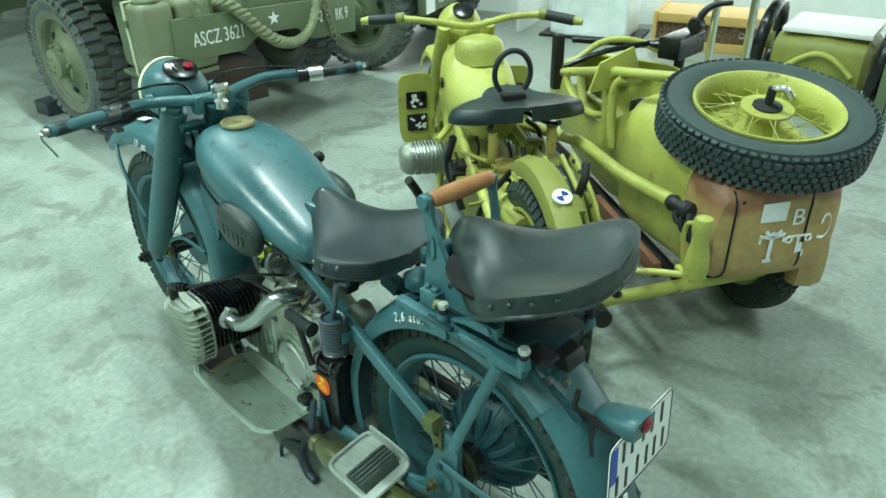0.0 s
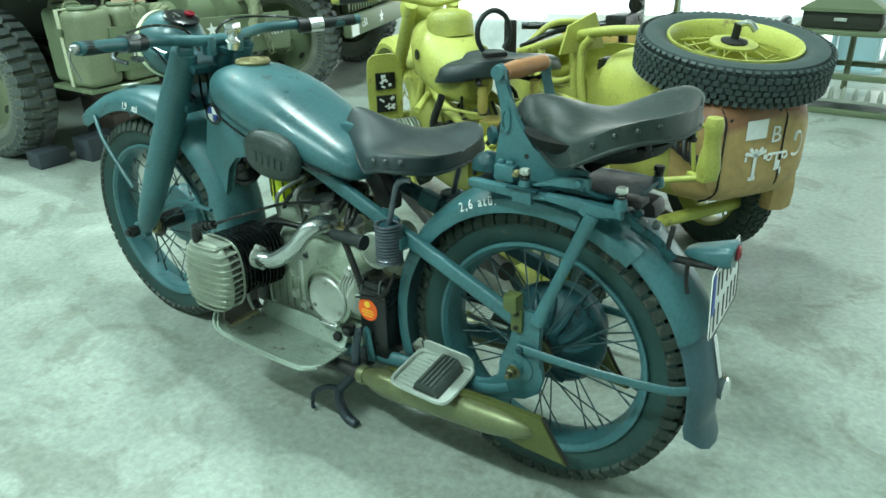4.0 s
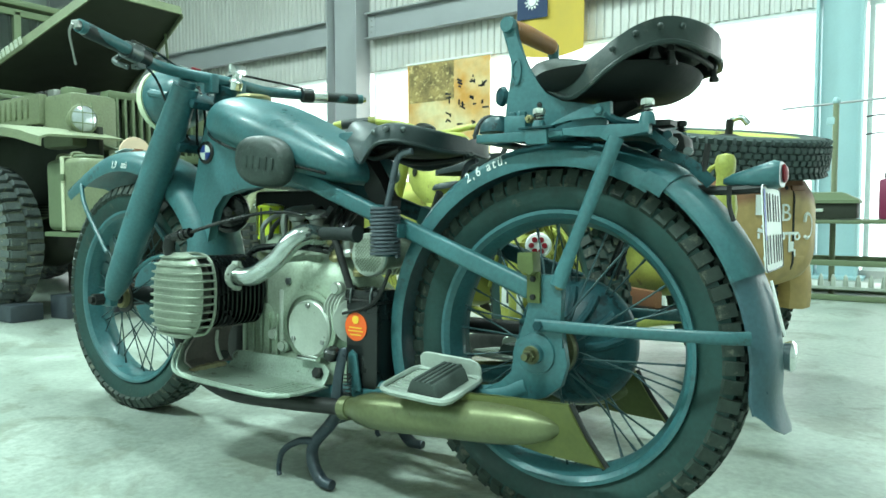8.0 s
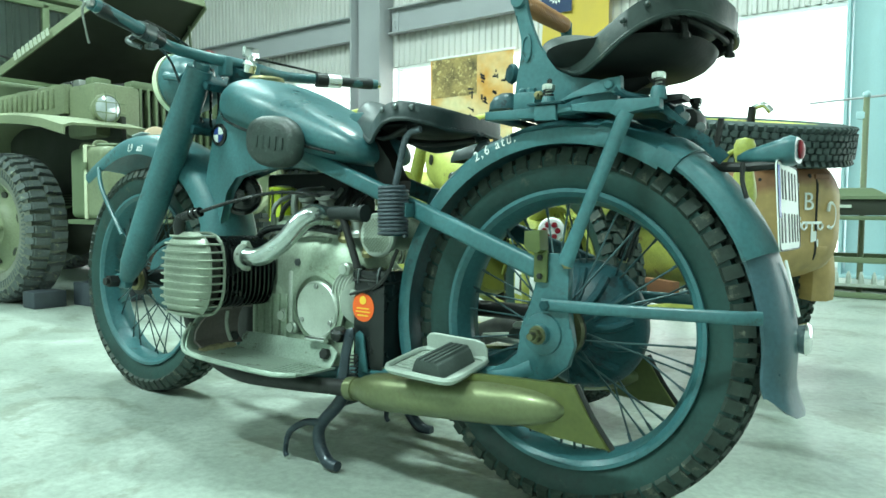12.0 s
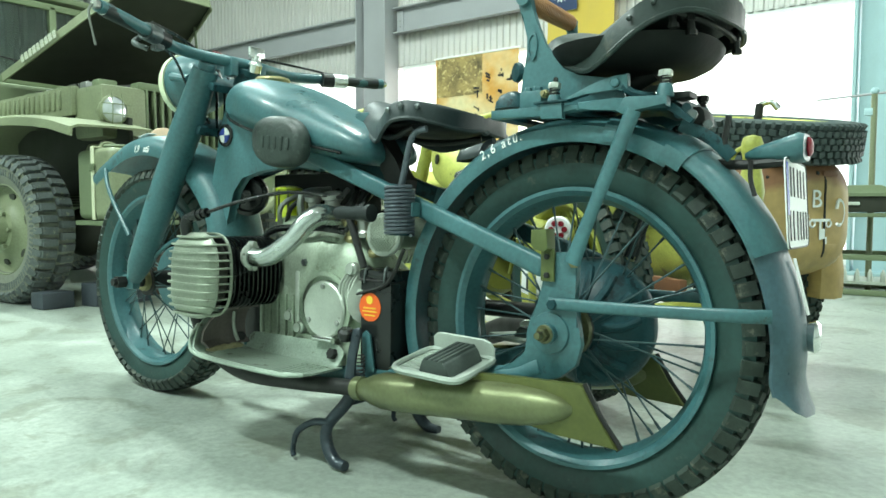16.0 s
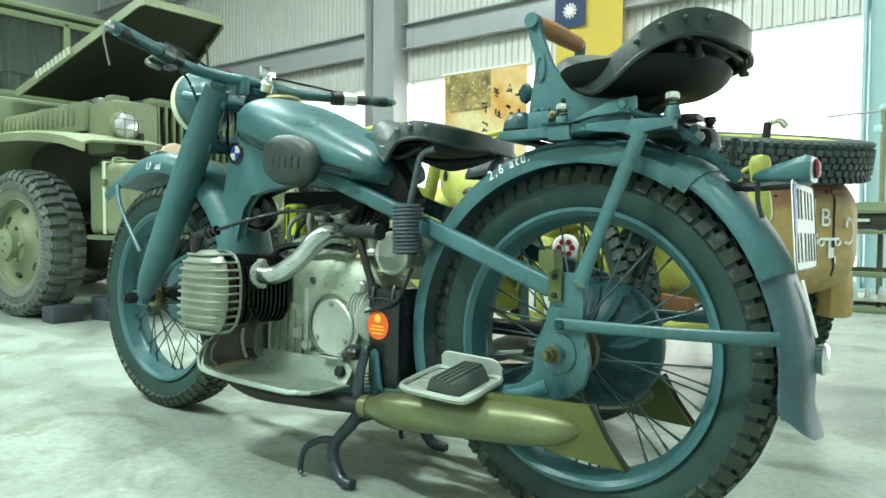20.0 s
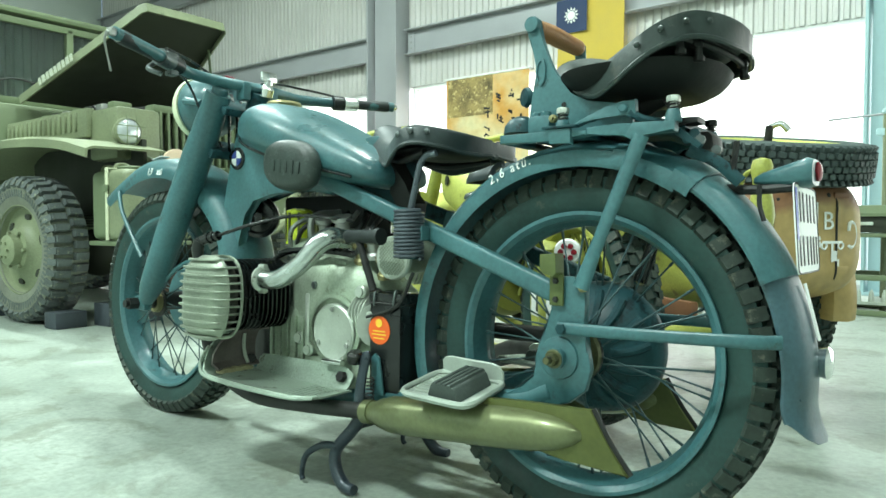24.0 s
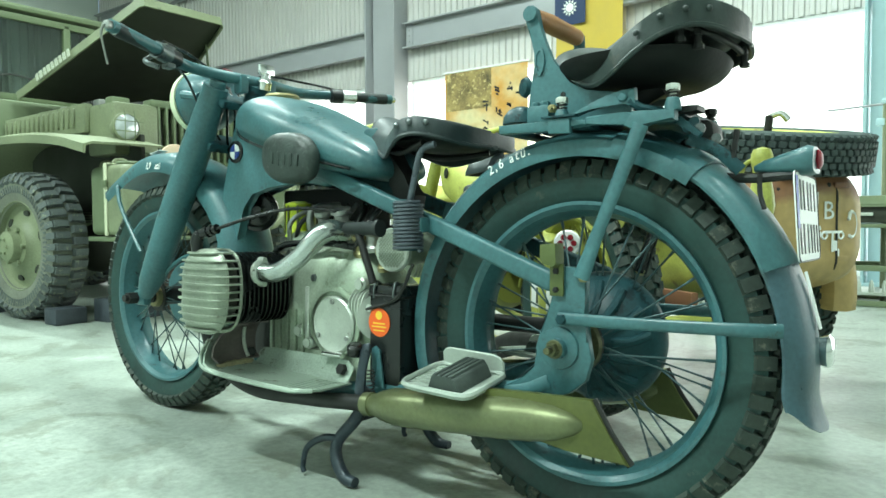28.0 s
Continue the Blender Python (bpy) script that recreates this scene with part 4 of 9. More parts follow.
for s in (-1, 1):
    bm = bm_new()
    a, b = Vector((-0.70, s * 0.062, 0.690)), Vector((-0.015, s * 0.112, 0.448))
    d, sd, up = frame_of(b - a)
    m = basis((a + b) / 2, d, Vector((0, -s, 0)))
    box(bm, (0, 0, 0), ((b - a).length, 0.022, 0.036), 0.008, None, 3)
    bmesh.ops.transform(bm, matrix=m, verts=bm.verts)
    part("upper_bar", bm, PAINT if s < 0 else PAINT_GRIMY_SHADED, bike)
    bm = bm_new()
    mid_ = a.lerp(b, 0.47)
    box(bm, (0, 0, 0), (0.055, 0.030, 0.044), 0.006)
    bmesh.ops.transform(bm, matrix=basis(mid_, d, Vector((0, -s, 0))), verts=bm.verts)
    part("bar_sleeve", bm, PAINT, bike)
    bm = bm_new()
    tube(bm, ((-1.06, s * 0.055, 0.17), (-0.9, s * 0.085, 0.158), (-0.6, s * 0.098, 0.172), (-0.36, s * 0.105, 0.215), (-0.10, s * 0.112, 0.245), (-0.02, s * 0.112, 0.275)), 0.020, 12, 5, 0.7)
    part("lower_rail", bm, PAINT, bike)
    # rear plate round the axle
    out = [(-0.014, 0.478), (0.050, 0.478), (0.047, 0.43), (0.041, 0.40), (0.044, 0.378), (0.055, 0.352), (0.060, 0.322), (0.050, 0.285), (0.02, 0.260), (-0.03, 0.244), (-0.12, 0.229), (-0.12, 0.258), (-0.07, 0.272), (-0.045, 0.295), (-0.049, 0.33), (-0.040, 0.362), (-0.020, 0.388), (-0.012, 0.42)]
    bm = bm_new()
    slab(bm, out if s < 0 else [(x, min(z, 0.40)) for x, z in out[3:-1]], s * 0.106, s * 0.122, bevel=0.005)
    rp = part("axle_plate", bm, PAINT if s < 0 else PAINT_GRIMY_SHADED, bike)
    bm = bm_new()
    lathe(bm, [(0.038, 0.0), (0.036, 0.006), (0.028, 0.008), (0.018, 0.009), (0.018, 0.022), (0, 0.022)], (AX, s * 0.120, AZ), (0, s, 0), 28)
    part("axle_boss", bm, PAINT, rp)
    bm = bm_new()
    disc(bm, (AX, s * 0.140, AZ), (0, s, 0), 0.0165, 0.004, 24, 0.001)
    disc(bm, (AX, s * 0.144, AZ), (0, s, 0), 0.0118, 0.013, 6, 0.002)
    disc(bm, (AX, s * 0.157, AZ), (0, s, 0), 0.0065, 0.013, 12, 0.001)
    part("axle_nut", bm, OLD_NUT, rp)
    bm = bm_new()
    disc(bm, (0.008, s * 0.128, 0.388), (0, s, 0), 0.010, 0.010, 6, 0.002)
    part("bolt", bm, PAINT_GRIMY_SHADED, rp)
    bm = bm_new()
    disc(bm, (0.045, s * 0.122, 0.462), (0, s, 0), 0.010, 0.008, 6, 0.002)
    part("bolt", bm, BRASS, rp)
    bm = bm_new()
    tube(bm, ((0.042, s * 0.128, 0.46), (0.075, s * 0.124, 0.55), (0.135, s * 0.108, 0.712)), [0.015, 0.0115, 0.014], 12, 4, 0.55)
    # far strut in black: its shade is painted on, the near one keeps PAINT
    part("seat_strut", bm, PAINT if s < 0 else BLACK, bike)
    bm = bm_new()
    tube(bm, ((0.0, s * 0.129, 0.389), (0.15, s * 0.127, 0.391), (0.30, s * 0.112, 0.394), (0.347, s * 0.088, 0.394)), [0.011, 0.010, 0.0105, 0.011], 12, 5, 0.4)
    part("guard_stay", bm, PAINT, bike)
bm = bm_new()
slab(bm, [(-0.026, 0.516), (0.004, 0.518), (0.006, 0.484), (0.000, 0.478), (-0.020, 0.482), (-0.026, 0.490)], -0.150, -0.118, bevel=0.003)
box(bm, (-0.004, -0.1265, 0.455), (0.026, 0.006, 0.056), 0.002)
catch_ = part("stand_catch", bm, CATCH, bike, "olive painted spring catch")
for z in (0.470, 0.438):
    bm = bm_new()
    disc(bm, (-0.004, -0.1295, z), (0, -1, 0), 0.0055, 0.005, 6, 0.001)
    part("bolt", bm, BLACK_IRON, catch_)

# final drive and rear brake drum on the far side
bm = bm_new()
lathe(bm, [(0.03, -0.022), (0.053, -0.014), (0.083, 0.003), (0.109, 0.024), (0.124, 0.045), (0.126, 0.060), (0.120, 0.072), (0.110, 0.086), (0.107, 0.10), (0.10, 0.128), (0.068, 0.145), (0.035, 0.155), (0, 0.155)], (AX, 0, AZ), (0, 1, 0), 48)
# darker both from oil and from shade painted into the colour
fdrive = part("final_drive", bm, PAINT_GRIMY_SHADED, bike, "oily blue-grey drum, its colour darkened as if in shade")
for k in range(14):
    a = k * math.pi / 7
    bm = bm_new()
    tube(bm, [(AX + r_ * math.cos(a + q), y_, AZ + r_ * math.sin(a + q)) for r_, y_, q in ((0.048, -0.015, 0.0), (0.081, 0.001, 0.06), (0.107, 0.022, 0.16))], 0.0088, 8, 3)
    part("rib", bm, PAINT_GRIMY_SHADED, fdrive)
bm = bm_new()
lathe(bm, [(0.03, -0.075), (0.05, -0.072), (0.052, -0.062), (0.03, -0.058)], (AX, 0, AZ), (0, 1, 0), 28)
part("hub_ring", bm, OLD_NUT, bike)
bm = bm_new()
tube(bm, ((-0.06, 0.10, 0.34), (-0.4, 0.10, 0.335)), 0.018, 12, 1)
part("drive_shaft", bm, BLACK_IRON, bike)

# tank: lofted sections along its length, cap, knee pads
def tank_ring(x, hw, top, bot, crown=0.55):
    """Half-round top, flat-ish sides and a tucked-in belly."""
    pts = []
    hgt = top - bot
    for k in range(24):
        a = 2 * math.pi * k / 24
        c, s = math.cos(a), math.sin(a)
        y = hw * math.copysign(abs(c) ** 0.72, c)
        z = bot + hgt * (0.45 + 0.55 * math.copysign(abs(s) ** 0.85, s)) if s > 0 else bot + hgt * 0.45 * (1 - abs(s) ** 0.8)
        pts.append((x, y, z))
    return pts


bm = bm_new()
ST = [(-0.992, 0.035, 0.832, 0.795), (-0.985, 0.062, 0.856, 0.782), (-0.965, 0.088, 0.873, 0.770), (-0.925, 0.112, 0.883, 0.755), (-0.87, 0.130, 0.883, 0.738), (-0.80, 0.140, 0.868, 0.716),
      (-0.72, 0.142, 0.838, 0.694), (-0.64, 0.134, 0.800, 0.674), (-0.57, 0.124, 0.766, 0.659), (-0.525, 0.117, 0.745, 0.652), (-0.495, 0.108, 0.728, 0.649), (-0.476, 0.096, 0.712, 0.650), (-0.464, 0.078, 0.697, 0.654), (-0.458, 0.052, 0.684, 0.660), (-0.456, 0.02, 0.676, 0.668)]
xs = np.linspace(0, len(ST) - 1, 37)
loft(bm, [tank_ring(*[float(np.interp(q, range(len(ST)), [s[c] for s in ST])) for c in range(4)]) for q in xs])
tank = part("fuel_tank", bm, PAINT, bike)
bm = bm_new()
tube(bm, ((-0.975, -0.075, 0.81), (-0.90, -0.1215, 0.772), (-0.80, -0.1385, 0.738), (-0.70, -0.139, 0.712), (-0.60, -0.1275, 0.690), (-0.52, -0.1145, 0.672)), 0.0035, 6, 5)
part("tank_seam", bm, BLACK, tank)
bm = bm_new()
lathe(bm, [(0, 0), (0.044, 0), (0.046, 0.006), (0.043, 0.012), (0.036, 0.013), (0.034, 0.009), (0.012, 0.009), (0.010, 0.013), (0, 0.013)], (-0.895, 0.008, 0.880), (0, 0, 1), 36)
part("filler_cap", bm, BRASS, tank, "tarnished brass filler cap")
for s in (-1, 1):
    bm = bm_new()
    loft(bm, [[(-0.682 + 0.088 * w * math.copysign(abs(math.cos(a)) ** 0.8, math.cos(a)), s * (0.128 + dd), 0.702 + 0.059 * w * math.copysign(abs(math.sin(a)) ** 0.8, math.sin(a)) - 0.12 * 0.088 * w * math.cos(a)) for a in (2 * math.pi * k / 32 for k in range(32))]
              for w, dd in ((0.93, 0.0), (1.0, 0.010), (0.98, 0.024), (0.90, 0.034), (0.72, 0.040), (0.4, 0.042), (0.05, 0.043))])
    kp = part("knee_pad", bm, KNEE, bike, "dark grooved rubber knee pad")
    for k in range(5):
        bm = bm_new()
        box(bm, (-0.715 + 0.021 * k, s * 0.1705, 0.702 - 0.0025 * k), (0.011, 0.003, 0.030 if k % 2 else 0.026), 0.001, Matrix.Rotation(0.1, 4, "Y"))
        part("raised_bar", bm, KNEE, kp)
bm = bm_new()
lathe(bm, [(0, 0), (0.006, 0), (0.006, 0.03), (0.0, 0.03)], (-0.815, 0.165, 0.72), (0, 0.6, 0.8), 10)
bmesh.ops.create_uvsphere(bm, u_segments=16, v_segments=10, radius=0.017, matrix=Matrix.Translation((-0.814, 0.200, 0.755)))
part("gear_knob", bm, BLACK, bike, "black ball gear knob")

# saddles: sprung rubber pans


def saddle(parent, x0, x1, wide, z_nose, z_mid, z_back, mat, skirt=0.035, nose=0.045, lift=0.02, shelf=False):
    """A pear-shaped saddle, nose at x0, with a turned-down rim."""
    nu, nv = 26, 22
    top = []
    for i in range(nu + 1):
        u = i / nu
        w = nose + (wide - nose) * (1 / (1 + math.exp(-9 * (u - 0.42) if shelf else -17 * (u - 0.37))))
        w *= math.sqrt(max(0.0, 1 - max(0, (u - 0.60) / 0.401) ** 2.4 if shelf else 1 - max(0, (u - 0.46) / 0.541) ** 2.2)) * (min(1, (u / 0.10)) ** 0.5 if u < 0.10 else 1)
        w = max(w, 0.004)
        x = x0 + (x1 - x0) * u
        zc = z_nose + (z_mid - z_nose) * math.sin(min(1, u / 0.5) * math.pi / 2) if u < 0.5 else z_mid + (z_back - z_mid) * ((u - 0.5) / 0.5) ** 1.6
        if shelf:                    # a dip behind the nose, then a rise to a level seat
            k_ = min(1, max(0, (u - 0.16) / 0.50))
            zc = z_nose + (z_mid - z_nose) * min(1, u / 0.16) if u < 0.16 else z_mid
            rise, rear = (z_back - z_mid) * k_ * k_ * (3 - 2 * k_), max(0, (u - 0.70) / 0.30) ** 2
        row = []
        for j in range(nv + 1):
            v = -1 + 2 * j / nv
            e = max(0, abs(v) - 0.80) / 0.20
            y = w * (v if abs(v) < 0.8 else math.copysign(0.8 + 0.2 * math.sin(e * math.pi / 2), v))
            q = max(0, (u - 0.86) / 0.14) ** 3 if shelf else 0
            z = zc + lift * (abs(v) ** 2) * (0.35 + 0.65 * u if shelf else u) - skirt * (1 + (0.6 * u if shelf else 0)) * ((1 - math.cos(e * math.pi / 2)) * (1 - q) + q) - 0.004 * math.cos(v * 1.5)
            if shelf:                # the side rims rise before the middle does
                z += rise * ((1 - rear) * (0.22 + 0.78 * abs(v) ** 1.5) + rear)
            row.append((x, y, z))
        top.append(row)
    bm = bm_new()
    g = [[bm.verts.new(p) for p in r] for r in top]
    for i in range(nu):
        for j in range(nv):
            bm.faces.new((g[i][j], g[i][j + 1], g[i + 1][j + 1], g[i + 1][j]))
    # the rim hangs down all round the edge
    edge = [g[i][0] for i in range(nu + 1)] + [g[nu][j] for j in range(1, nv + 1)] + [g[i][nv] for i in range(nu - 1, -1, -1)] + [g[0][j] for j in range(nv - 1, 0, -1)]
    low = [bm.verts.new(v.co - Vector((0, 0, skirt * 0.32))) for v in edge]
    n = len(edge)
    for k in range(n):
        bm.faces.new((edge[k], edge[(k + 1) % n], low[(k + 1) % n], low[k]))
    thicken(bm, 0.006)
    sd = part("saddle", bm, mat, parent, "", 50)
    return sd


def rivets(parent, pts, mat, r=0.007):
    for p, n_ in pts:
        bm = bm_new()
        lathe(bm, [(0, 0), (r, 0), (r * 0.9, 0.002), (r * 0.4, 0.004), (0, 0.004)], p, n_, 14)
        part("rivet", bm, mat, parent)


def sprung_saddle(parent, stations, mat, off=0.0, yaw=0.0, skirt=0.032):
    """A pressed saddle, nose first. Stations: (x, half width, height along the middle, height at the edge); off and yaw set it askew."""
    cols = list(zip(*stations))
    nu, nv = 40, 28
    grid = []
    for i in range(nu + 1):
        q = (len(stations) - 1) * i / nu
        x, w, zc, zr = (smooth_at(c, q) for c in cols)
        w = max(w, 0.006)
        u = i / nu
        row = []
        for j in range(nv + 1):
            v = -1 + 2 * j / nv
            e = max(0.0, abs(v) - 0.84) / 0.16
            y = w * (v if abs(v) < 0.84 else math.copysign(0.84 + 0.16 * math.sin(e * math.pi / 2), v))
            z = zc + (zr - zc) * abs(v) ** 2.0 - 0.012 * min(1, w / 0.09) * (1 - math.cos(e * math.pi / 2))
            row.append((x, y, z))
        grid.append(row)
    bm = bm_new()
    g = [[bm.verts.new(p) for p in r] for r in grid]
    for i in range(nu):
        for j in range(nv):
            bm.faces.new((g[i][j], g[i][j + 1], g[i + 1][j + 1], g[i + 1][j]))
    edge = [g[i][0] for i in range(nu + 1)] + [g[nu][j] for j in range(1, nv + 1)] + [g[i][nv] for i in range(nu - 1, -1, -1)] + [g[0][j] for j in range(nv - 1, 0, -1)]
    xa, xb = stations[0][0], stations[-1][0]
    low = []
    for v in edge:
        k = min(1.0, max(0.0, ((v.co.x - xa) / (xb - xa) - 0.12) / 0.30))
        low.append(bm.verts.new(v.co - Vector((0, 0, 0.008 + (skirt - 0.008) * k * k * (3 - 2 * k)))))
    n = len(edge)
    for k in range(n):
        bm.faces.new((edge[k], edge[(k + 1) % n], low[(k + 1) % n], low[k]))
    rolled = [v.co.copy() for v in low]
    mx = (xa + xb) / 2

    def inner(v):
        return bm.verts.new((mx + (v.co.x - mx) * 0.975, v.co.y * 0.97, v.co.z - (0.004 if v in tops else 0.0)))
    tops = set(v for r in g for v in r)
    gi = [[inner(v) for v in r] for r in g]
    for i in range(nu):
        for j in range(nv):
            bm.faces.new((gi[i][j], gi[i + 1][j], gi[i + 1][j + 1], gi[i][j + 1]))
    edge_i = [gi[i][0] for i in range(nu + 1)] + [gi[nu][j] for j in range(1, nv + 1)] + [gi[i][nv] for i in range(nu - 1, -1, -1)] + [gi[0][j] for j in range(nv - 1, 0, -1)]
    low_i = [inner(v) for v in low]
    for k in range(n):
        q = (k + 1) % n
        bm.faces.new((edge_i[q], edge_i[k], low_i[k], low_i[q]))
        bm.faces.new((low[k], low[q], low_i[q], low_i[k]))
    sd = part("saddle", bm, mat, parent, "", 60)
    sd.matrix_local = Matrix.Translation((xa, off, 0)) @ Matrix.Rotation(yaw, 4, "Z") @ Matrix.Translation((-xa, 0, 0))
    bm = bm_new()
    tube(bm, rolled + rolled[:1], 0.0045, 6, 1)
    part("rolled_edge", bm, mat, sd)
    return sd


def smooth_at(col, q):
    """A smooth value between the numbers of a column, at place q."""
    i = min(int(q), len(col) - 2)
    a, b, c, d = col[max(i - 1, 0)], col[i], col[i + 1], col[min(i + 2, len(col) - 1)]
    t = q - i
    return 0.5 * (2 * b + (c - a) * t + (2 * a - 5 * b + 4 * c - d) * t * t + (3 * b - a - 3 * c + d) * t ** 3)


def under_pan(cx, cy, ztop, zlow, rx, ry, parent):
    """The dark pressed bucket under a saddle."""
    bm = bm_new()
    rings = []
    for k, (f, h) in enumerate(((1.0, 0.0), (0.97, 0.25), (0.88, 0.55), (0.72, 0.82), (0.5, 0.96), (0.2, 1.0))):
        rings.append([(cx + rx * f * math.copysign(abs(math.cos(a)) ** 0.8, math.cos(a)), cy + ry * f * math.copysign(abs(math.sin(a)) ** 0.8, math.sin(a)), ztop + (zlow - ztop) * h) for a in (2 * math.pi * q / 36 for q in range(36))])
    loft(bm, rings)
    return part("saddle_pan", bm, BLACK_MATT, parent)


FRONT_SEAT = [(-0.566, 0.020, 0.790, 0.775), (-0.556, 0.036, 0.802, 0.765), (-0.53, 0.054, 0.804, 0.745), (-0.48, 0.085, 0.788, 0.741), (-0.43, 0.120, 0.768, 0.738), (-0.385, 0.154, 0.752, 0.752), (-0.345, 0.174, 0.744, 0.768),
              (-0.305, 0.170, 0.740, 0.772), (-0.273, 0.142, 0.738, 0.766), (-0.250, 0.098, 0.738, 0.757), (-0.239, 0.048, 0.740, 0.750), (-0.236, 0.012, 0.742, 0.747)]
fs = sprung_saddle(bike, FRONT_SEAT, LEATHER, 0.022, 0.0, 0.032)
under_pan(-0.365, 0.0, 0.727, 0.711, 0.090, 0.112, fs)
bm = bm_new()
for s in (-1, 1):
    tube(bm, ((-0.53, s * 0.02, 0.745), (-0.42, s * 0.07, 0.705), (-0.31, s * 0.118, 0.714)), 0.007, 8, 4)
part("saddle_bar", bm, BLACK_IRON, bike)
rivets(fs, [((x, -y, z), (g, -1, 0.1)) for x, y, z, g in ((-0.352, 0.1755, 0.746, -0.2), (-0.318, 0.1765, 0.751, 0.1), (-0.288, 0.161, 0.750, 0.7))], DIM_STEEL, 0.006)
bm = bm_new()
slab(bm, [(-0.480, 0.715), (-0.462, 0.712), (-0.435, 0.655), (-0.395, 0.615), (-0.40, 0.585), (-0.44, 0.585), (-0.475, 0.64)], -0.04, 0.0, bevel=0.008)
part("saddle_bridge", bm, BLACK_IRON, bike, "dark pressed bridge under the saddle nose")
bm = bm_new()
box(bm, (-0.545, 0, 0.745), (0.05, 0.05, 0.06), 0.012)
tube(bm, ((-0.55, 0, 0.70), (-0.54, 0, 0.74)), 0.02, 10, 1)
part("saddle_pivot", bm, PAINT, bike)
for s in (-1, 1):
    bm = bm_new()
    turns, r0 = 13, 0.029
    pts = [Vector((-0.340 + r0 * math.cos(a), s * 0.128 + r0 * math.sin(a), 0.498 + 0.098 * a / (2 * math.pi * turns))) for a in (2 * math.pi * turns * k / (turns * 14) for k in range(turns * 14 + 1))]
    tube(bm, pts, 0.0034, 6, 1)
    part("coil_spring", bm, SPRING, bike, "painted saddle coil spring")
    bm = bm_new()
    lathe(bm, [(0, 0), (0.021, 0), (0.021, 0.095), (0, 0.095)], (-0.340, s * 0.128, 0.498), (0, 0, 1), 16)
    part("spring_core", bm, PAINT_GRIMY_SHADED, bike)
    bm = bm_new()
    tube(bm, ((-0.338, s * 0.128, 0.59), (-0.325, s * 0.128, 0.64), (-0.312, s * 0.128, 0.688), (-0.298, s * 0.126, 0.704), (-0.278, s * 0.122, 0.708)), 0.0068, 10, 6)
    part("spring_arm", bm, SPRING, bike)
    bm = bm_new()
    box(bm, (-0.335, s * 0.116, 0.55), (0.06, 0.028, 0.03), 0.005)
    part("spring_seat", bm, PAINT, bike)

REAR_SEAT = [(-0.098, 0.022, 0.868, 0.850), (-0.086, 0.040, 0.882, 0.838), (-0.06, 0.062, 0.889, 0.843), (-0.02, 0.090, 0.887, 0.837), (0.03, 0.130, 0.874, 0.837), (0.075, 0.162, 0.858, 0.852), (0.118, 0.181, 0.850, 0.877),
             (0.158, 0.182, 0.850, 0.898), (0.198, 0.166, 0.855, 0.911), (0.229, 0.130, 0.868, 0.912), (0.249, 0.080, 0.885, 0.907), (0.257, 0.032, 0.893, 0.902), (0.259, 0.012, 0.895, 0.900)]
rs = sprung_saddle(bike, REAR_SEAT, LEATHER_GREY, 0.028, 0.09, 0.040)
under_pan(0.083, -0.006, 0.838, 0.790, 0.146, 0.154, rs)
rivets(rs, [((x, -y, z), (g, -1, 0.1)) for x, y, z, g in ((0.120, 0.1845, 0.852, -0.1), (0.158, 0.1855, 0.872, 0.1), (0.193, 0.1725, 0.882, 0.55), (0.222, 0.143, 0.886, 1.1))], LEATHER_GREY, 0.0052)
bm = bm_new()
tube(bm, ((0.178, -0.105, 0.876), (0.192, -0.089, 0.864), (0.224, -0.035, 0.857), (0.238, 0.035, 0.852), (0.240, 0.08, 0.848)), 0.0055, 8, 5)
part("pan_rib", bm, BLACK_IRON, bike)
for x, y, z in ((0.188, -0.095, 0.874), (0.208, -0.067, 0.866), (0.240, 0.08, 0.860)):
    bm = bm_new()
    rod(bm, (x, y, z), (x + 0.004, y, z - 0.034), 0.0062, 10)
    lathe(bm, [(0, 0), (0.010, 0), (0.010, 0.008), (0, 0.008)], (x, y, z - 0.014), (0, 0, 1), 6)
    lathe(bm, [(0, 0), (0.009, 0), (0.009, 0.007), (0, 0.007)], (x + 0.004, y, z - 0.036), (0, 0, 1), 6)
    part("spring_bolt", bm, BLACK_IRON, bike)
bm = bm_new()
tube(bm, ((0.06, 0.02, 0.765), (0.09, 0.02, 0.785), (0.12, 0.02, 0.80)), 0.022, 10, 4, 0.7)
part("saddle_bracket", bm, BLACK_IRON, bike)

# pillion pedestal with grab handle, rack rails
PEDESTAL = [(-0.108, 0.735), (-0.100, 0.790), (-0.091, 0.845), (-0.086, 0.868), (-0.092, 0.892), (-0.106, 0.913), (-0.113, 0.935), (-0.110, 0.952), (-0.097, 0.960), (-0.085, 0.950), (-0.084, 0.915), (-0.068, 0.885), (-0.054, 0.854),
            (-0.041, 0.828), (-0.020, 0.802), (0.012, 0.785), (0.075, 0.778), (0.10, 0.776), (0.10, 0.735)]
bm = bm_new()
slab(bm, PEDESTAL, -0.062, -0.050, bevel=0.005)
part("pedestal_plate", bm, PAINT, bike)
bm = bm_new()
tube(bm, ((-0.095, 0.124, 0.940), (-0.090, 0.124, 0.905), (-0.070, 0.112, 0.850), (-0.060, 0.085, 0.800)), [0.014, 0.011, 0.012, 0.016], 12, 5, 0.7)
part("handle_arm", bm, PAINT, bike)
bm = bm_new()
box(bm, (-0.058, 0.025, 0.78), (0.05, 0.15, 0.08), 0.012)
box(bm, (-0.080, 0.0, 0.82), (0.02, 0.10, 0.06), 0.006)
part("pedestal_box", bm, PAINT, bike)
bm = bm_new()
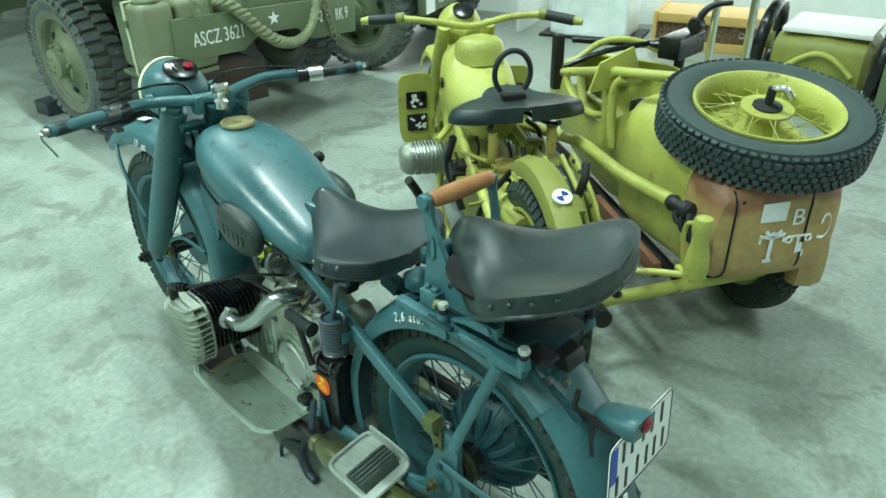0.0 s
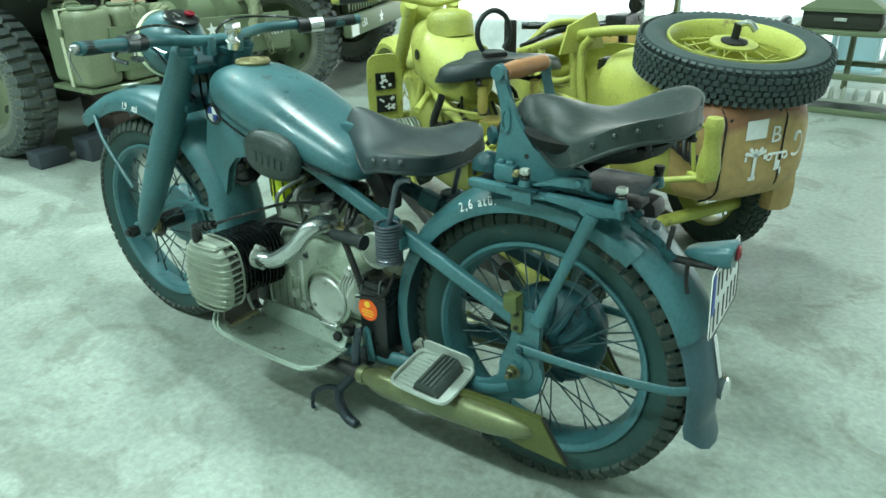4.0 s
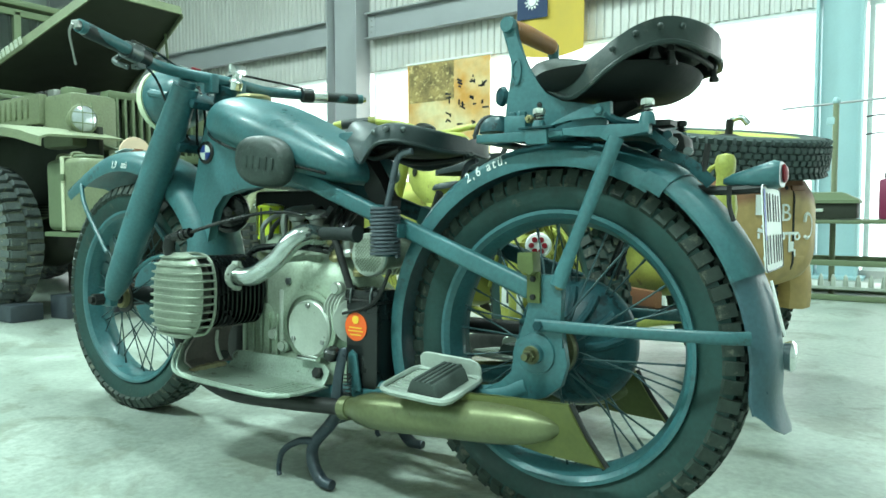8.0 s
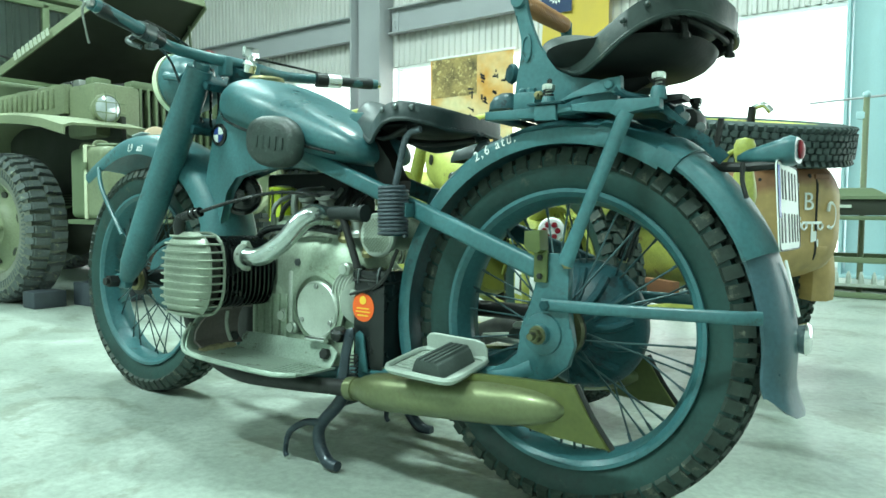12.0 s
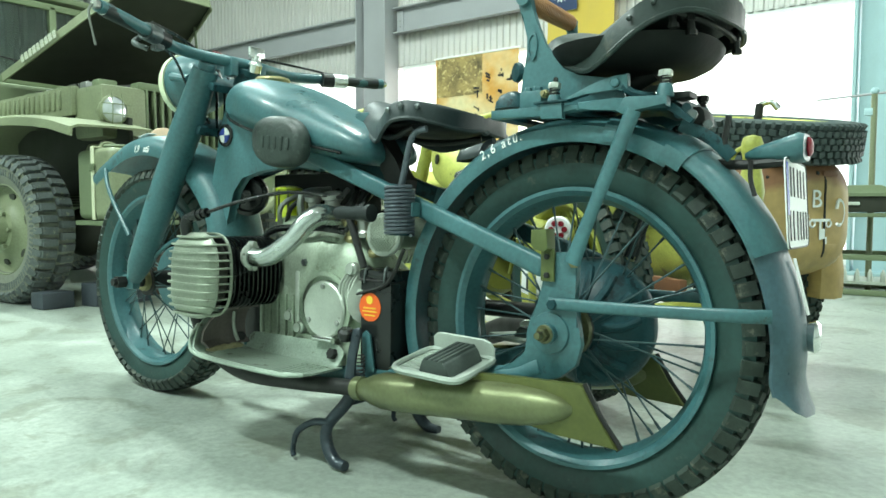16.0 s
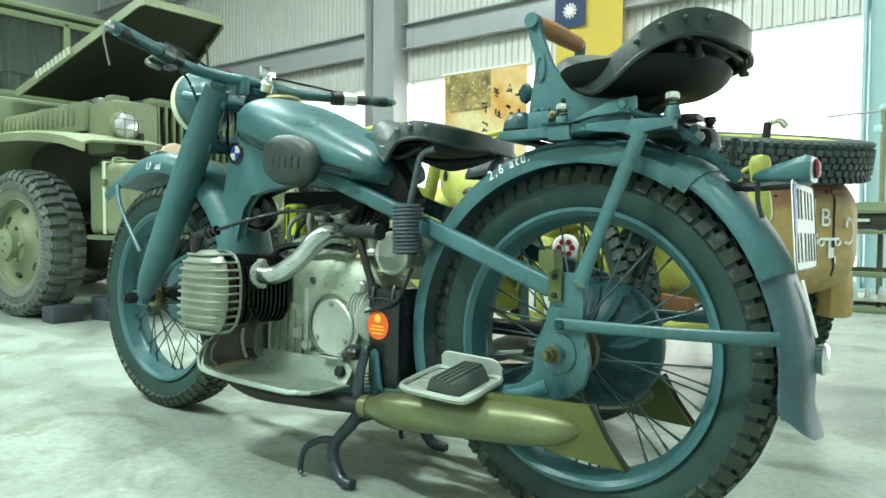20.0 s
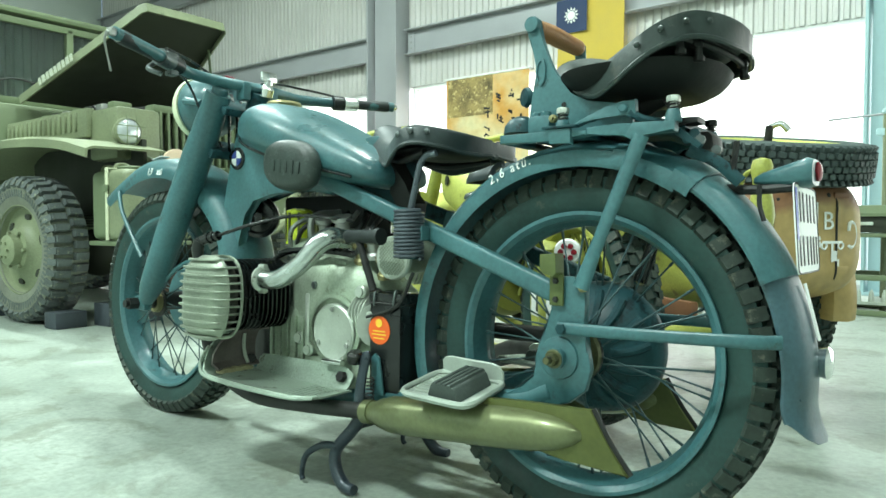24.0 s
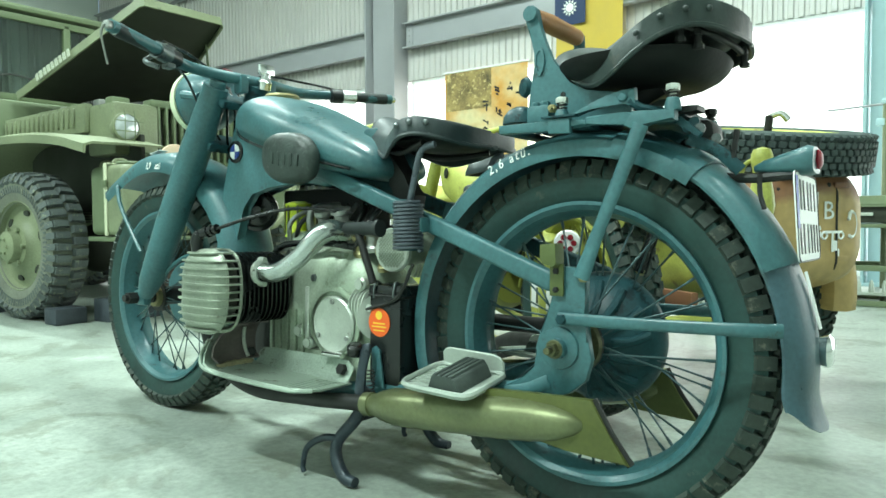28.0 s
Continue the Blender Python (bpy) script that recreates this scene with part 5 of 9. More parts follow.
lathe(bm, [(0, 0), (0.014, 0), (0.0145, 0.01), (0.0175, 0.05), (0.0165, 0.11), (0.015, 0.165), (0.012, 0.17), (0, 0.17)], (-0.097, -0.048, 0.940), (0.02, 1, -0.02), 20)
grab = part("grab_handle", bm, WOOD_GRIP, bike, "orange-brown cord-bound grab handle")
bm = bm_new()
for k in range(26):
    f = 0.012 + 0.0058 * k
    rr_ = float(np.interp(f, [0.01, 0.05, 0.11, 0.165], [0.0145, 0.0175, 0.0165, 0.015])) + 0.0004
    ax_ = Vector((0.02, 1, -0.02)).normalized()
    lathe(bm, [(rr_ - 0.001, -0.0024), (rr_ + 0.0008, -0.0012), (rr_ + 0.0008, 0.0012), (rr_ - 0.001, 0.0024)], Vector((-0.097, -0.048, 0.940)) + ax_ * f, ax_, 16)
part("cord_winding", bm, WOOD_GRIP, grab)["kind"] = "stuff"
bm = bm_new()
lathe(bm, [(0, -0.002), (0.014, -0.002), (0.0155, 0.006), (0.012, 0.010), (0, 0.010)], (-0.098, -0.068, 0.942), (0, 1, 0), 16)
part("handle_cap", bm, PAINT, bike)
bm = bm_new()
lathe(bm, [(0, 0), (0.016, 0), (0.020, 0.004), (0.017, 0.012), (0, 0.014)], (-0.116, -0.040, 0.812), (-0.55, -0.85, 0), 20)
part("pedestal_knob", bm, PAINT_GRIMY_SHADED, bike)
RACK = {"rack_rail": ([(-0.138, 0.733), (-0.036, 0.732), (0.038, 0.729), (0.038, 0.719), (0.0, 0.718), (-0.035, 0.715), (-0.138, 0.717)], 0.088, 0.110, 0.004),
        "web_plate": ([(0.036, 0.734), (0.100, 0.735), (0.130, 0.732), (0.124, 0.716), (0.106, 0.712), (0.062, 0.722), (0.036, 0.719)], 0.092, 0.108, 0.003),
        "rear_bracket": ([(0.120, 0.735), (0.190, 0.732), (0.191, 0.714), (0.141, 0.716), (0.124, 0.703), (0.106, 0.713)], 0.090, 0.112, 0.004),
        "rail_clamp": ([(-0.033, 0.735), (0.010, 0.734), (0.012, 0.707), (-0.031, 0.709)], 0.104, 0.116, 0.003)}
for s in (-1, 1):
    for nm, (outl, ya, yb, bv) in RACK.items():
        bm = bm_new()
        slab(bm, outl, s * ya, s * yb, bevel=bv)
        part(nm, bm, PAINT, bike)
    bm = bm_new()
    box(bm, (-0.010, s * 0.112, 0.737), (0.066, 0.016, 0.004), 0.001)
    part("washer_plate", bm, PAINT_GRIMY_SHADED, bike)
    for x, z in ((-0.013, 0.757), (0.183, 0.757 if s < 0 else 0.745)):
        y = s * 0.098
        bm = bm_new()
        lathe(bm, [(0, 0), (0.014, 0), (0.0125, 0.012), (0.010, 0.020), (0, 0.020)], (x, y, z - 0.026), (0, 0, 1), 14)
        part("bolt_foot", bm, PAINT, bike)
        bm = bm_new()
        pts = [Vector((x + 0.0085 * math.cos(a), y + 0.0085 * math.sin(a), z - 0.008 + 0.016 * a / (6 * math.pi))) for a in (6 * math.pi * k / 36 for k in range(37))]
        tube(bm, pts, 0.0016, 5, 1)
        part("bolt_spring", bm, BLACK_IRON, bike)
        bm = bm_new()
        rod(bm, (x, y, z - 0.012), (x, y, z + 0.008), 0.0055, 10)
        lathe(bm, [(0, 0), (0.0112, 0), (0.0112, 0.008), (0.0095, 0.010), (0, 0.010)], (x, y, z + 0.006), (0, 0, 1), 6)
        part("rack_bolt", bm, ALU_PALE if s < 0 else BLACK_IRON, bike, "bright sprung rack bolt" if s < 0 else "dark sprung rack bolt")
for x, z, w in ((-0.125, 0.722, 0.030), (0.020, 0.722, 0.034), (0.155, 0.722, 0.034)):
    bm = bm_new()
    box(bm, (x, 0, z), (w, 0.18, 0.010), 0.003)
    part("rack_cross_bar", bm, PAINT_GRIMY_SHADED, bike)
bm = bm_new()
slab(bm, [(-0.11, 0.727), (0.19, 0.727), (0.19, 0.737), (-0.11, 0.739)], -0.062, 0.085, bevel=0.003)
part("rack_deck", bm, PAINT_GRIMY_SHADED, bike)
# dark latch and its links behind the deck
bm = bm_new()
slab(bm, [(0.172, 0.742), (0.214, 0.741), (0.214, 0.732), (0.176, 0.729)], -0.075, -0.035, bevel=0.002)
part("latch_plate", bm, BLACK_IRON, bike)
bm = bm_new()
slab(bm, [(0.184, 0.722), (0.192, 0.722), (0.226, 0.694), (0.220, 0.688), (0.182, 0.712)], -0.088, -0.076, bevel=0.002)
part("latch_link", bm, PAINT_GRIMY_SHADED, bike)
bm = bm_new()
slab(bm, [(0.172, 0.726), (0.214, 0.724), (0.221, 0.716), (0.224, 0.695), (0.199, 0.693), (0.172, 0.712)], -0.02, 0.035, bevel=0.004)
part("latch_box", bm, BLACK_IRON, bike)
for x, y, z in ((0.205, -0.055, 0.716), (0.216, -0.062, 0.704), (0.190, -0.045, 0.708), (0.232, -0.03, 0.690)):
    bm = bm_new()
    rod(bm, (x, y, z), (x + 0.002, y - 0.012, z), 0.008, 8)
    part("link_pin", bm, PAINT_GRIMY_SHADED if x < 0.21 else DIM_STEEL, bike)
bm = bm_new()
tube(bm, ((0.196, -0.06, 0.690), (0.240, -0.055, 0.668), (0.275, -0.05, 0.635)), 0.010, 8, 4, 0.3)
part("guard_strap", bm, PAINT_GRIMY_SHADED, bike)
bm = bm_new()
rod(bm, (0.262, -0.05, 0.655), (0.268, -0.05, 0.70), 0.005, 8)
part("rack_hook", bm, BLACK_IRON, bike)

# hollow in the arm, pivot lever and pressed bracket beside the rail
bm = bm_new()
loft(bm, [[(-0.078 + r_ * 0.010 * math.cos(a), -0.0628 - d_, 0.852 + r_ * 0.026 * math.sin(a)) for a in (2 * math.pi * k / 20 for k in range(20))] for r_, d_ in ((1.0, 0.0), (1.0, 0.003), (0.75, 0.0035), (0.7, 0.001))])
part("arm_boss", bm, PAINT, bike)
bm = bm_new()
slab(bm, [(0.000, 0.741), (0.035, 0.756), (0.070, 0.769), (0.097, 0.774), (0.118, 0.776), (0.119, 0.749), (0.104, 0.747), (0.097, 0.754), (0.043, 0.751), (0.011, 0.739)], -0.095, -0.080, bevel=0.003)
lv_ = part("pivot_lever", bm, PAINT, bike)
bm = bm_new()
disc(bm, (0.098, -0.095, 0.762), (0, -1, 0), 0.008, 0.006, 16, 0.002)
part("pivot_bolt", bm, PAINT, lv_)
bm = bm_new()
tube(bm, ((0.108, -0.090, 0.756), (0.125, -0.085, 0.744), (0.150, -0.070, 0.738), (0.165, -0.03, 0.736)), 0.007, 8, 5)
part("lever_link", bm, PAINT_GRIMY_SHADED, lv_)
bm = bm_new()
box(bm, (-0.069, -0.072, 0.750), (0.046, 0.030, 0.034), 0.006)
foot_ = part("pedestal_foot", bm, PAINT, bike)
for x, z, r_ in ((-0.060, 0.767, 0.009), (-0.080, 0.767, 0.007)):
    bm = bm_new()
    disc(bm, (x, -0.074, z), (0, 0, 1), r_, 0.008, 6, 0.002)
    part("nut", bm, PAINT, foot_)
bm = bm_new()
disc(bm, (-0.036, -0.086, 0.757), (0, -1, 0), 0.008, 0.010, 6, 0.002)
disc(bm, (-0.036, -0.096, 0.757), (0, -1, 0), 0.004, 0.006, 8)
part("nut", bm, BRASS, foot_)
bm = bm_new()
disc(bm, (-0.030, -0.0625, 0.786), (0, -1, 0), 0.005, 0.0012, 16)
part("bolt_hole", bm, BLACK, foot_)
bm = bm_new()
lathe(bm, [(0, 0.034), (0.012, 0.033), (0.026, 0.026), (0.034, 0.014), (0.036, 0.0), (0, 0.0)], (-0.128, -0.045, 0.742), (0, 0, 1), 28)
part("mount_dome", bm, PAINT_GRIMY_SHADED, bike)

# engine: crankcase, cylinders with finned head covers, intake pipe, electrics
bm = bm_new()
loft(bm, [[(x, w * math.copysign(abs(math.cos(a)) ** 0.55, math.cos(a)), zc + hz * math.copysign(abs(math.sin(a)) ** 0.6, math.sin(a))) for a in (2 * math.pi * k / 32 for k in range(32))]
          for x, w, zc, hz in ((-0.80, 0.02, 0.36, 0.05), (-0.795, 0.06, 0.36, 0.10), (-0.76, 0.085, 0.365, 0.125), (-0.68, 0.10, 0.372, 0.135), (-0.60, 0.105, 0.378, 0.128), (-0.52, 0.10, 0.355, 0.10), (-0.47, 0.09, 0.34, 0.08), (-0.45, 0.05, 0.335, 0.05))])
case = part("crankcase", bm, ALU, bike)
bm = bm_new()
lathe(bm, [(0.142, -0.02), (0.142, 0.0), (0.139, 0.02), (0.128, 0.045), (0.106, 0.066), (0.078, 0.079), (0.04, 0.084), (0, 0.085)], (-0.592, -0.020, 0.368), (0, -1, 0), 56)
part("bell_housing", bm, ALU, case)
bm = bm_new()
lathe(bm, [(0.064, 0), (0.064, 0.010), (0.060, 0.014), (0.054, 0.012), (0.0, 0.013)], (-0.568, -0.106, 0.327), (0, -1, 0), 40)
part("clutch_cover", bm, ALU_PALE, case)
for a in (90, 210, 330):
    bm = bm_new()
    disc(bm, (-0.568 + 0.052 * math.cos(radians(a)), -0.119, 0.327 + 0.052 * math.sin(radians(a))), (0, -1, 0), 0.006, 0.004, 10, 0.001)
    part("screw", bm, STEEL, case)
bm = bm_new()
lathe(bm, [(0, 0), (0.05, 0), (0.052, 0.006), (0.046, 0.012), (0.044, 0.03), (0.05, 0.034), (0.05, 0.05), (0, 0.05)], (-0.492, -0.055, 0.350), (0.75, -0.66, 0), 36)
part("generator_cap", bm, ALU_PALE, case)
bm = bm_new()
box(bm, (-0.672, -0.092, 0.345), (0.016, 0.022, 0.125), 0.006)
part("case_rib", bm, ALU_PALE, case)
bm = bm_new()
disc(bm, (-0.648, -0.086, 0.428), (0, -1, 0), 0.013, 0.008, 18, 0.002)
disc(bm, (-0.648, -0.094, 0.428), (0, -1, 0), 0.0095, 0.012, 6, 0.002)
part("case_bolt", bm, DIM_STEEL, case)
for x, z in ((-0.668, 0.275), (-0.50, 0.42), (-0.70, 0.30)):
    bm = bm_new()
    lathe(bm, [(0, 0), (0.015, 0), (0.015, 0.012), (0.011, 0.016), (0.011, 0.020), (0, 0.020)], (x, -0.088, z), (0, -1, 0), 18)
    part("case_bolt", bm, ALU_PALE, case)
bm = bm_new()
tube(bm, [(-0.592 + 0.142 * math.cos(radians(a)), -0.062, 0.368 + 0.142 * math.sin(radians(a))) for a in range(60, 231, 10)], 0.006, 8, 1)
part("case_seam", bm, ALU_PALE, case)
bm = bm_new()
box(bm, (-0.56, -0.119, 0.262), (0.055, 0.012, 0.014), 0.003)
rod(bm, (-0.59, -0.126, 0.262), (-0.53, -0.126, 0.262), 0.006, 10)
part("clip", bm, CHROME, case)
bm = bm_new()
tube(bm, ((-0.80, -0.10, 0.475), (-0.74, -0.105, 0.503), (-0.60, -0.10, 0.508), (-0.55, -0.07, 0.50)), 0.008, 10, 5)
part("oil_pipe", bm, BLACK, bike)
bm = bm_new()
lathe(bm, [(0.070, 0), (0.078, 0.002), (0.080, 0.012), (0.070, 0.014)], (-0.572, -0.098, 0.332), (0, -1, 0), 40)
part("cover_ring", bm, ALU, case)
for k in range(5):
    bm = bm_new()
    lathe(bm, [(0.036, 0), (0.043, 0.001), (0.043, 0.005), (0.036, 0.006)], (-0.515 + 0.0095 * k, -0.075, 0.372), (1, -0.2, 0), 28)
    part("ring_fin", bm, ALU_PALE, case)
bm = bm_new()
tube(bm, [(-0.592 + 0.117 * math.cos(radians(a)), -0.081, 0.368 + 0.117 * math.sin(radians(a))) for a in range(75, 241, 11)], 0.0065, 8, 1)
part("bell_ridge", bm, ALU, case)
bm = bm_new()
lathe(bm, [(0, 0), (0.020, 0), (0.022, 0.004), (0.022, 0.012), (0.018, 0.015), (0.018, 0.060), (0.022, 0.063), (0.022, 0.072), (0.012, 0.078), (0.010, 0.086), (0, 0.087)], (-0.545, -0.050, 0.450), (0, 0, 1), 24)
part("carburettor_body", bm, ALU_PALE, bike)
bm = bm_new()
box(bm, (-0.765, 0.055, 0.588), (0.33, 0.03, 0.115), 0.012)
box(bm, (-0.60, 0.05, 0.56), (0.07, 0.05, 0.07), 0.014)
part("air_duct", bm, BLACK_MATT, bike, "matt black air duct under the tank")
bm = bm_new()
box(bm, (-0.62, 0, 0.215), (0.36, 0.20, 0.10), 0.025)
box(bm, (-0.745, 0, 0.305), (0.17, 0.19, 0.15), 0.03, None, 3)
box(bm, (-0.80, 0, 0.285), (0.10, 0.16, 0.14), 0.02)
for k in range(5):
    box(bm, (-0.80 + 0.028 * k, -0.097, 0.30), (0.006, 0.010, 0.10), 0.002)
part("oil_sump", bm, ALU, bike)
bm = bm_new()
box(bm, (-0.868, 0, 0.33), (0.075, 0.17, 0.24), 0.025, None, 3)
part("dynamo_cover", bm, BLACK_IRON, bike, "black front engine cover")
bm = bm_new()
box(bm, (-0.70, 0, 0.51), (0.17, 0.12, 0.05), 0.015)
box(bm, (-0.62, -0.02, 0.535), (0.09, 0.10, 0.05), 0.012)
part("top_cover", bm, ALU, bike)

CYX, CYZ = -0.765, 0.402
HX = -0.808                      # middle of the head cover
for s in (-1, 1):
    bm = bm_new()
    rod(bm, (CYX - 0.035, s * 0.08, CYZ), (CYX - 0.045, s * 0.25, CYZ), 0.060, 28)
    cyl = part("cylinder_barrel", bm, BLACK, bike)
    for k in range(12):
        bm = bm_new()
        y = s * (0.104 + 0.0118 * k)
        x = CYX - 0.042 - 0.0012 * k
        ring = [(x + 0.076 * math.copysign(abs(math.cos(a)) ** 0.6, math.cos(a)), CYZ + 0.083 * math.copysign(abs(math.sin(a)) ** 0.6, math.sin(a))) for a in (2 * math.pi * q / 40 for q in range(40))]
        slab(bm, ring, y - 0.0022, y + 0.0022)
        part("fin", bm, BLACK, cyl)

    def head_ring(y, grow):
        return [(HX - 0.012 * (math.sin(a) < 0) * -math.sin(a) + (0.080 + grow) * math.copysign(abs(math.cos(a)) ** 0.62, math.cos(a)), y, CYZ - 0.004 + (0.094 + grow) * math.copysign(abs(math.sin(a)) ** 0.62, math.sin(a))) for a in (2 * math.pi * q / 48 for q in range(48))]
    bm = bm_new()
    loft(bm, [head_ring(s * 0.236, -0.022), head_ring(s * 0.246, -0.018), head_ring(s * 0.282, -0.014), head_ring(s * 0.284, -0.03)])
    head = part("cylinder_head", bm, HEAD_DARK, bike, "pale ribbed aluminium cylinder head")
    bm = bm_new()
    loft(bm, [head_ring(s * 0.274, -0.012), head_ring(s * 0.276, 0.000), head_ring(s * 0.282, 0.001), head_ring(s * 0.292, -0.006), head_ring(s * 0.300, -0.016), head_ring(s * 0.305, -0.032), head_ring(s * 0.307, -0.060)])
    part("head_cover", bm, HEAD_ALU, head, "pale dull aluminium cover")
    for k in range(11):
        z = CYZ - 0.089 + 0.0172 * k
        q = min(0.98, abs(z - CYZ + 0.004) / 0.095)
        hwid = 0.082 * (1 - q ** 3.2) ** (1 / 3.2) + 0.003
        mx = HX - 0.012 * max(0, (CYZ - z) / 0.09)
        n = 14
        outl = [(mx - hwid * 0.98, s * 0.243)] + [(mx - hwid * math.cos(math.pi * j / n), s * (0.279 + 0.034 * (1 - 0.35 * q ** 3) * math.sin(math.pi * j / n) ** 0.55)) for j in range(n + 1)] + [(mx + hwid * 0.98, s * 0.243)]
        bm = bm_new()
        slab(bm, outl, z - 0.0021, z + 0.0021, "xy", 0.001, 1)
        part("rib", bm, HEAD_ALU, head)
    for y, r_ in ((0.243, 0.0036), (0.278, 0.0032)):
        bm = bm_new()
        ringp = [Vector(p) for p in head_ring(s * y, 0.0)]
        tube(bm, ringp + ringp[:1], r_, 6, 1)
        part("head_rim", bm, HEAD_ALU, head)
    bm = bm_new()
    tube(bm, ((-0.838, s * 0.280, CYZ + 0.078), (-0.842, s * 0.281, CYZ + 0.105), (-0.836, s * 0.280, CYZ + 0.125)), [0.012, 0.014, 0.013], 12, 3)
    tube(bm, ((-0.846, s * 0.281, CYZ + 0.120), (-0.815, s * 0.274, CYZ + 0.130), (-0.785, s * 0.266, CYZ + 0.138)), [0.011, 0.012, 0.008], 12, 3)
    for k in range(3):
        tube(bm, ((-0.812 + 0.012 * k, s * (0.2735 - 0.003 * k), CYZ + 0.1305 + 0.003 * k), (-0.808 + 0.012 * k, s * (0.2725 - 0.003 * k), CYZ + 0.1315 + 0.003 * k)), 0.0135 - 0.001 * k, 12, 1)
    part("spark_plug_cap", bm, BLACK, head)
    bm = bm_new()
    tube(bm, ((-0.785, s * 0.266, CYZ + 0.138), (CYX + 0.05, s * 0.22, CYZ + 0.165), (CYX + 0.12, s * 0.15, CYZ + 0.185), (CYX + 0.20, s * 0.06, CYZ + 0.175)), 0.0040, 8, 6)
    part("ignition_lead", bm, BLACK, bike)
    # intake pipe from the carburettor to the head
    bm = bm_new()
    tube(bm, ((-0.722, s * 0.198, 0.443), (-0.695, s * 0.196, 0.440), (-0.66, s * 0.188, 0.447), (-0.615, s * 0.170, 0.481), (-0.588, s * 0.150, 0.520), (-0.570, s * 0.125, 0.538), (-0.560, s * 0.08, 0.532)), [0.022, 0.0215, 0.0215, 0.0215, 0.0225, 0.024, 0.022], 18, 6)
    pipe = part("intake_pipe", bm, POLISHED, bike, "bright intake pipe")
    bm = bm_new()
    lathe(bm, [(0, 0), (0.028, 0), (0.029, 0.007), (0.023, 0.011), (0, 0.012)], (-0.722, s * 0.199, 0.443), (0.95, s * -0.1, -0.05), 20)
    for dz in (-0.027, 0.027):
        rod(bm, (-0.722, s * 0.199, 0.443 + dz), (-0.703, s * 0.198, 0.443 + dz), 0.0065, 8)
    part("flange", bm, ALU_PALE, pipe)
    # exhaust
    bm = bm_new()
    tube(bm, ((-0.83, s * 0.235, 0.36), (-0.885, s * 0.225, 0.31), (-0.885, s * 0.19, 0.215), (-0.80, s * 0.155, 0.158), (-0.62, s * 0.15, 0.162), (-0.46, s * 0.160, 0.178), (-0.40, s * 0.165, 0.183)), 0.017, 14, 6)
    part("exhaust_pipe", bm, BLACK_IRON, bike)
    bm = bm_new()
    ax0 = Vector((-0.425, s * 0.165, 0.182))
    adir = Vector((0.995, 0, 0.085))
    lathe(bm, [(0.0, 0), (0.019, 0), (0.022, 0.015), (0.022, 0.035), (0.030, 0.055), (0.0365, 0.085), (0.038, 0.13), (0.038, 0.36), (0.036, 0.40), (0.030, 0.445), (0.020, 0.478), (0.010, 0.495), (0.0, 0.50)], ax0, adir, 32)
    sil = part("silencer", bm, SILENCER, bike, "olive-gold fishtail silencer")
    bm = bm_new()
    lathe(bm, [(0.020, 0.004), (0.0245, 0.006), (0.0245, 0.026), (0.020, 0.028)], ax0, adir, 20)
    part("pipe_clamp", bm, SILENCER, sil)
    bm = bm_new()
    tailo = [(-0.33, 0.238), (-0.20, 0.252), (-0.05, 0.262), (0.084, 0.268), (0.113, 0.219), (0.149, 0.173), (0.04, 0.178), (-0.03, 0.186), (-0.06, 0.22)]
    slab(bm, tailo, s * 0.158, s * 0.172, bevel=0.003)
    part("fishtail", bm, FIN_OLIVE, sil, "olive flat fishtail")
    bm = bm_new()
    tube(bm, ((0.085, s * 0.165, 0.268), (0.114, s * 0.165, 0.219), (0.150, s * 0.165, 0.173)), 0.0078, 6, 4, 0.35)
    part("fishtail_lip", bm, BLACK_IRON, sil)
    # foot boards
    bm = bm_new()
    rows = []
    for u, z0 in ((-0.846, 0.312), (-0.862, 0.290), (-0.868, 0.265), (-0.866, 0.240), (-0.852, 0.222), (-0.825, 0.212), (-0.78, 0.208), (-0.70, 0.206), (-0.60, 0.205), (-0.545, 0.204), (-0.515, 0.204), (-0.497, 0.205)):
        inner = 0.128
        outer = 0.205 if z0 > 0.30 else 0.228 if z0 > 0.28 else 0.243 if z0 > 0.26 else 0.254 if u < -0.86 else 0.266 if u < -0.56 else 0.262 if u < -0.53 else 0.248 if u < -0.50 else 0.225
        rows.append([(u + (0.010 * q * q if u < -0.84 else 0), s * (inner + (outer - inner) * q), z0 + (0.006 if q > 0.97 else 0)) for q in (0, 0.15, 0.3, 0.45, 0.6, 0.75, 0.93, 1.0)])
    loft(bm, rows, cap=False, closed=False)
    thicken(bm, 0.004)
    fb_ = part("footboard", bm, BOARD, bike, "scuffed curved metal footboard")
    # worn beading along the outer edge, sloping inner wall
    bm = bm_new()
    tube(bm, ((-0.858, s * 0.238, 0.280), (-0.862, s * 0.256, 0.250), (-0.846, s * 0.268, 0.226), (-0.81, s * 0.269, 0.215), (-0.70, s * 0.269, 0.210), (-0.57, s * 0.268, 0.209), (-0.53, s * 0.262, 0.209), (-0.50, s * 0.238, 0.209)), 0.0042, 8, 4)
    part("edge_beading", bm, BOARD, fb_)
    bm = bm_new()
    for k in range(9):
        box(bm, (-0.555, s * (0.150 + 0.0115 * k), 0.2095), (0.07, 0.004, 0.002))
    part("grip_ribs", bm, BOARD, fb_, smooth=0)
    bm = bm_new()
    loft(bm, [[(x, s * y, z) for y, z in ((0.136, 0.2075), (0.130, 0.211), (0.120, 0.2075 + hh * 0.5), (0.112, 0.2075 + hh))] for x, hh in ((-0.830, 0.034), (-0.815, 0.044), (-0.70, 0.046), (-0.56, 0.046), (-0.525, 0.044), (-0.508, 0.030))], cap=False, closed=False)
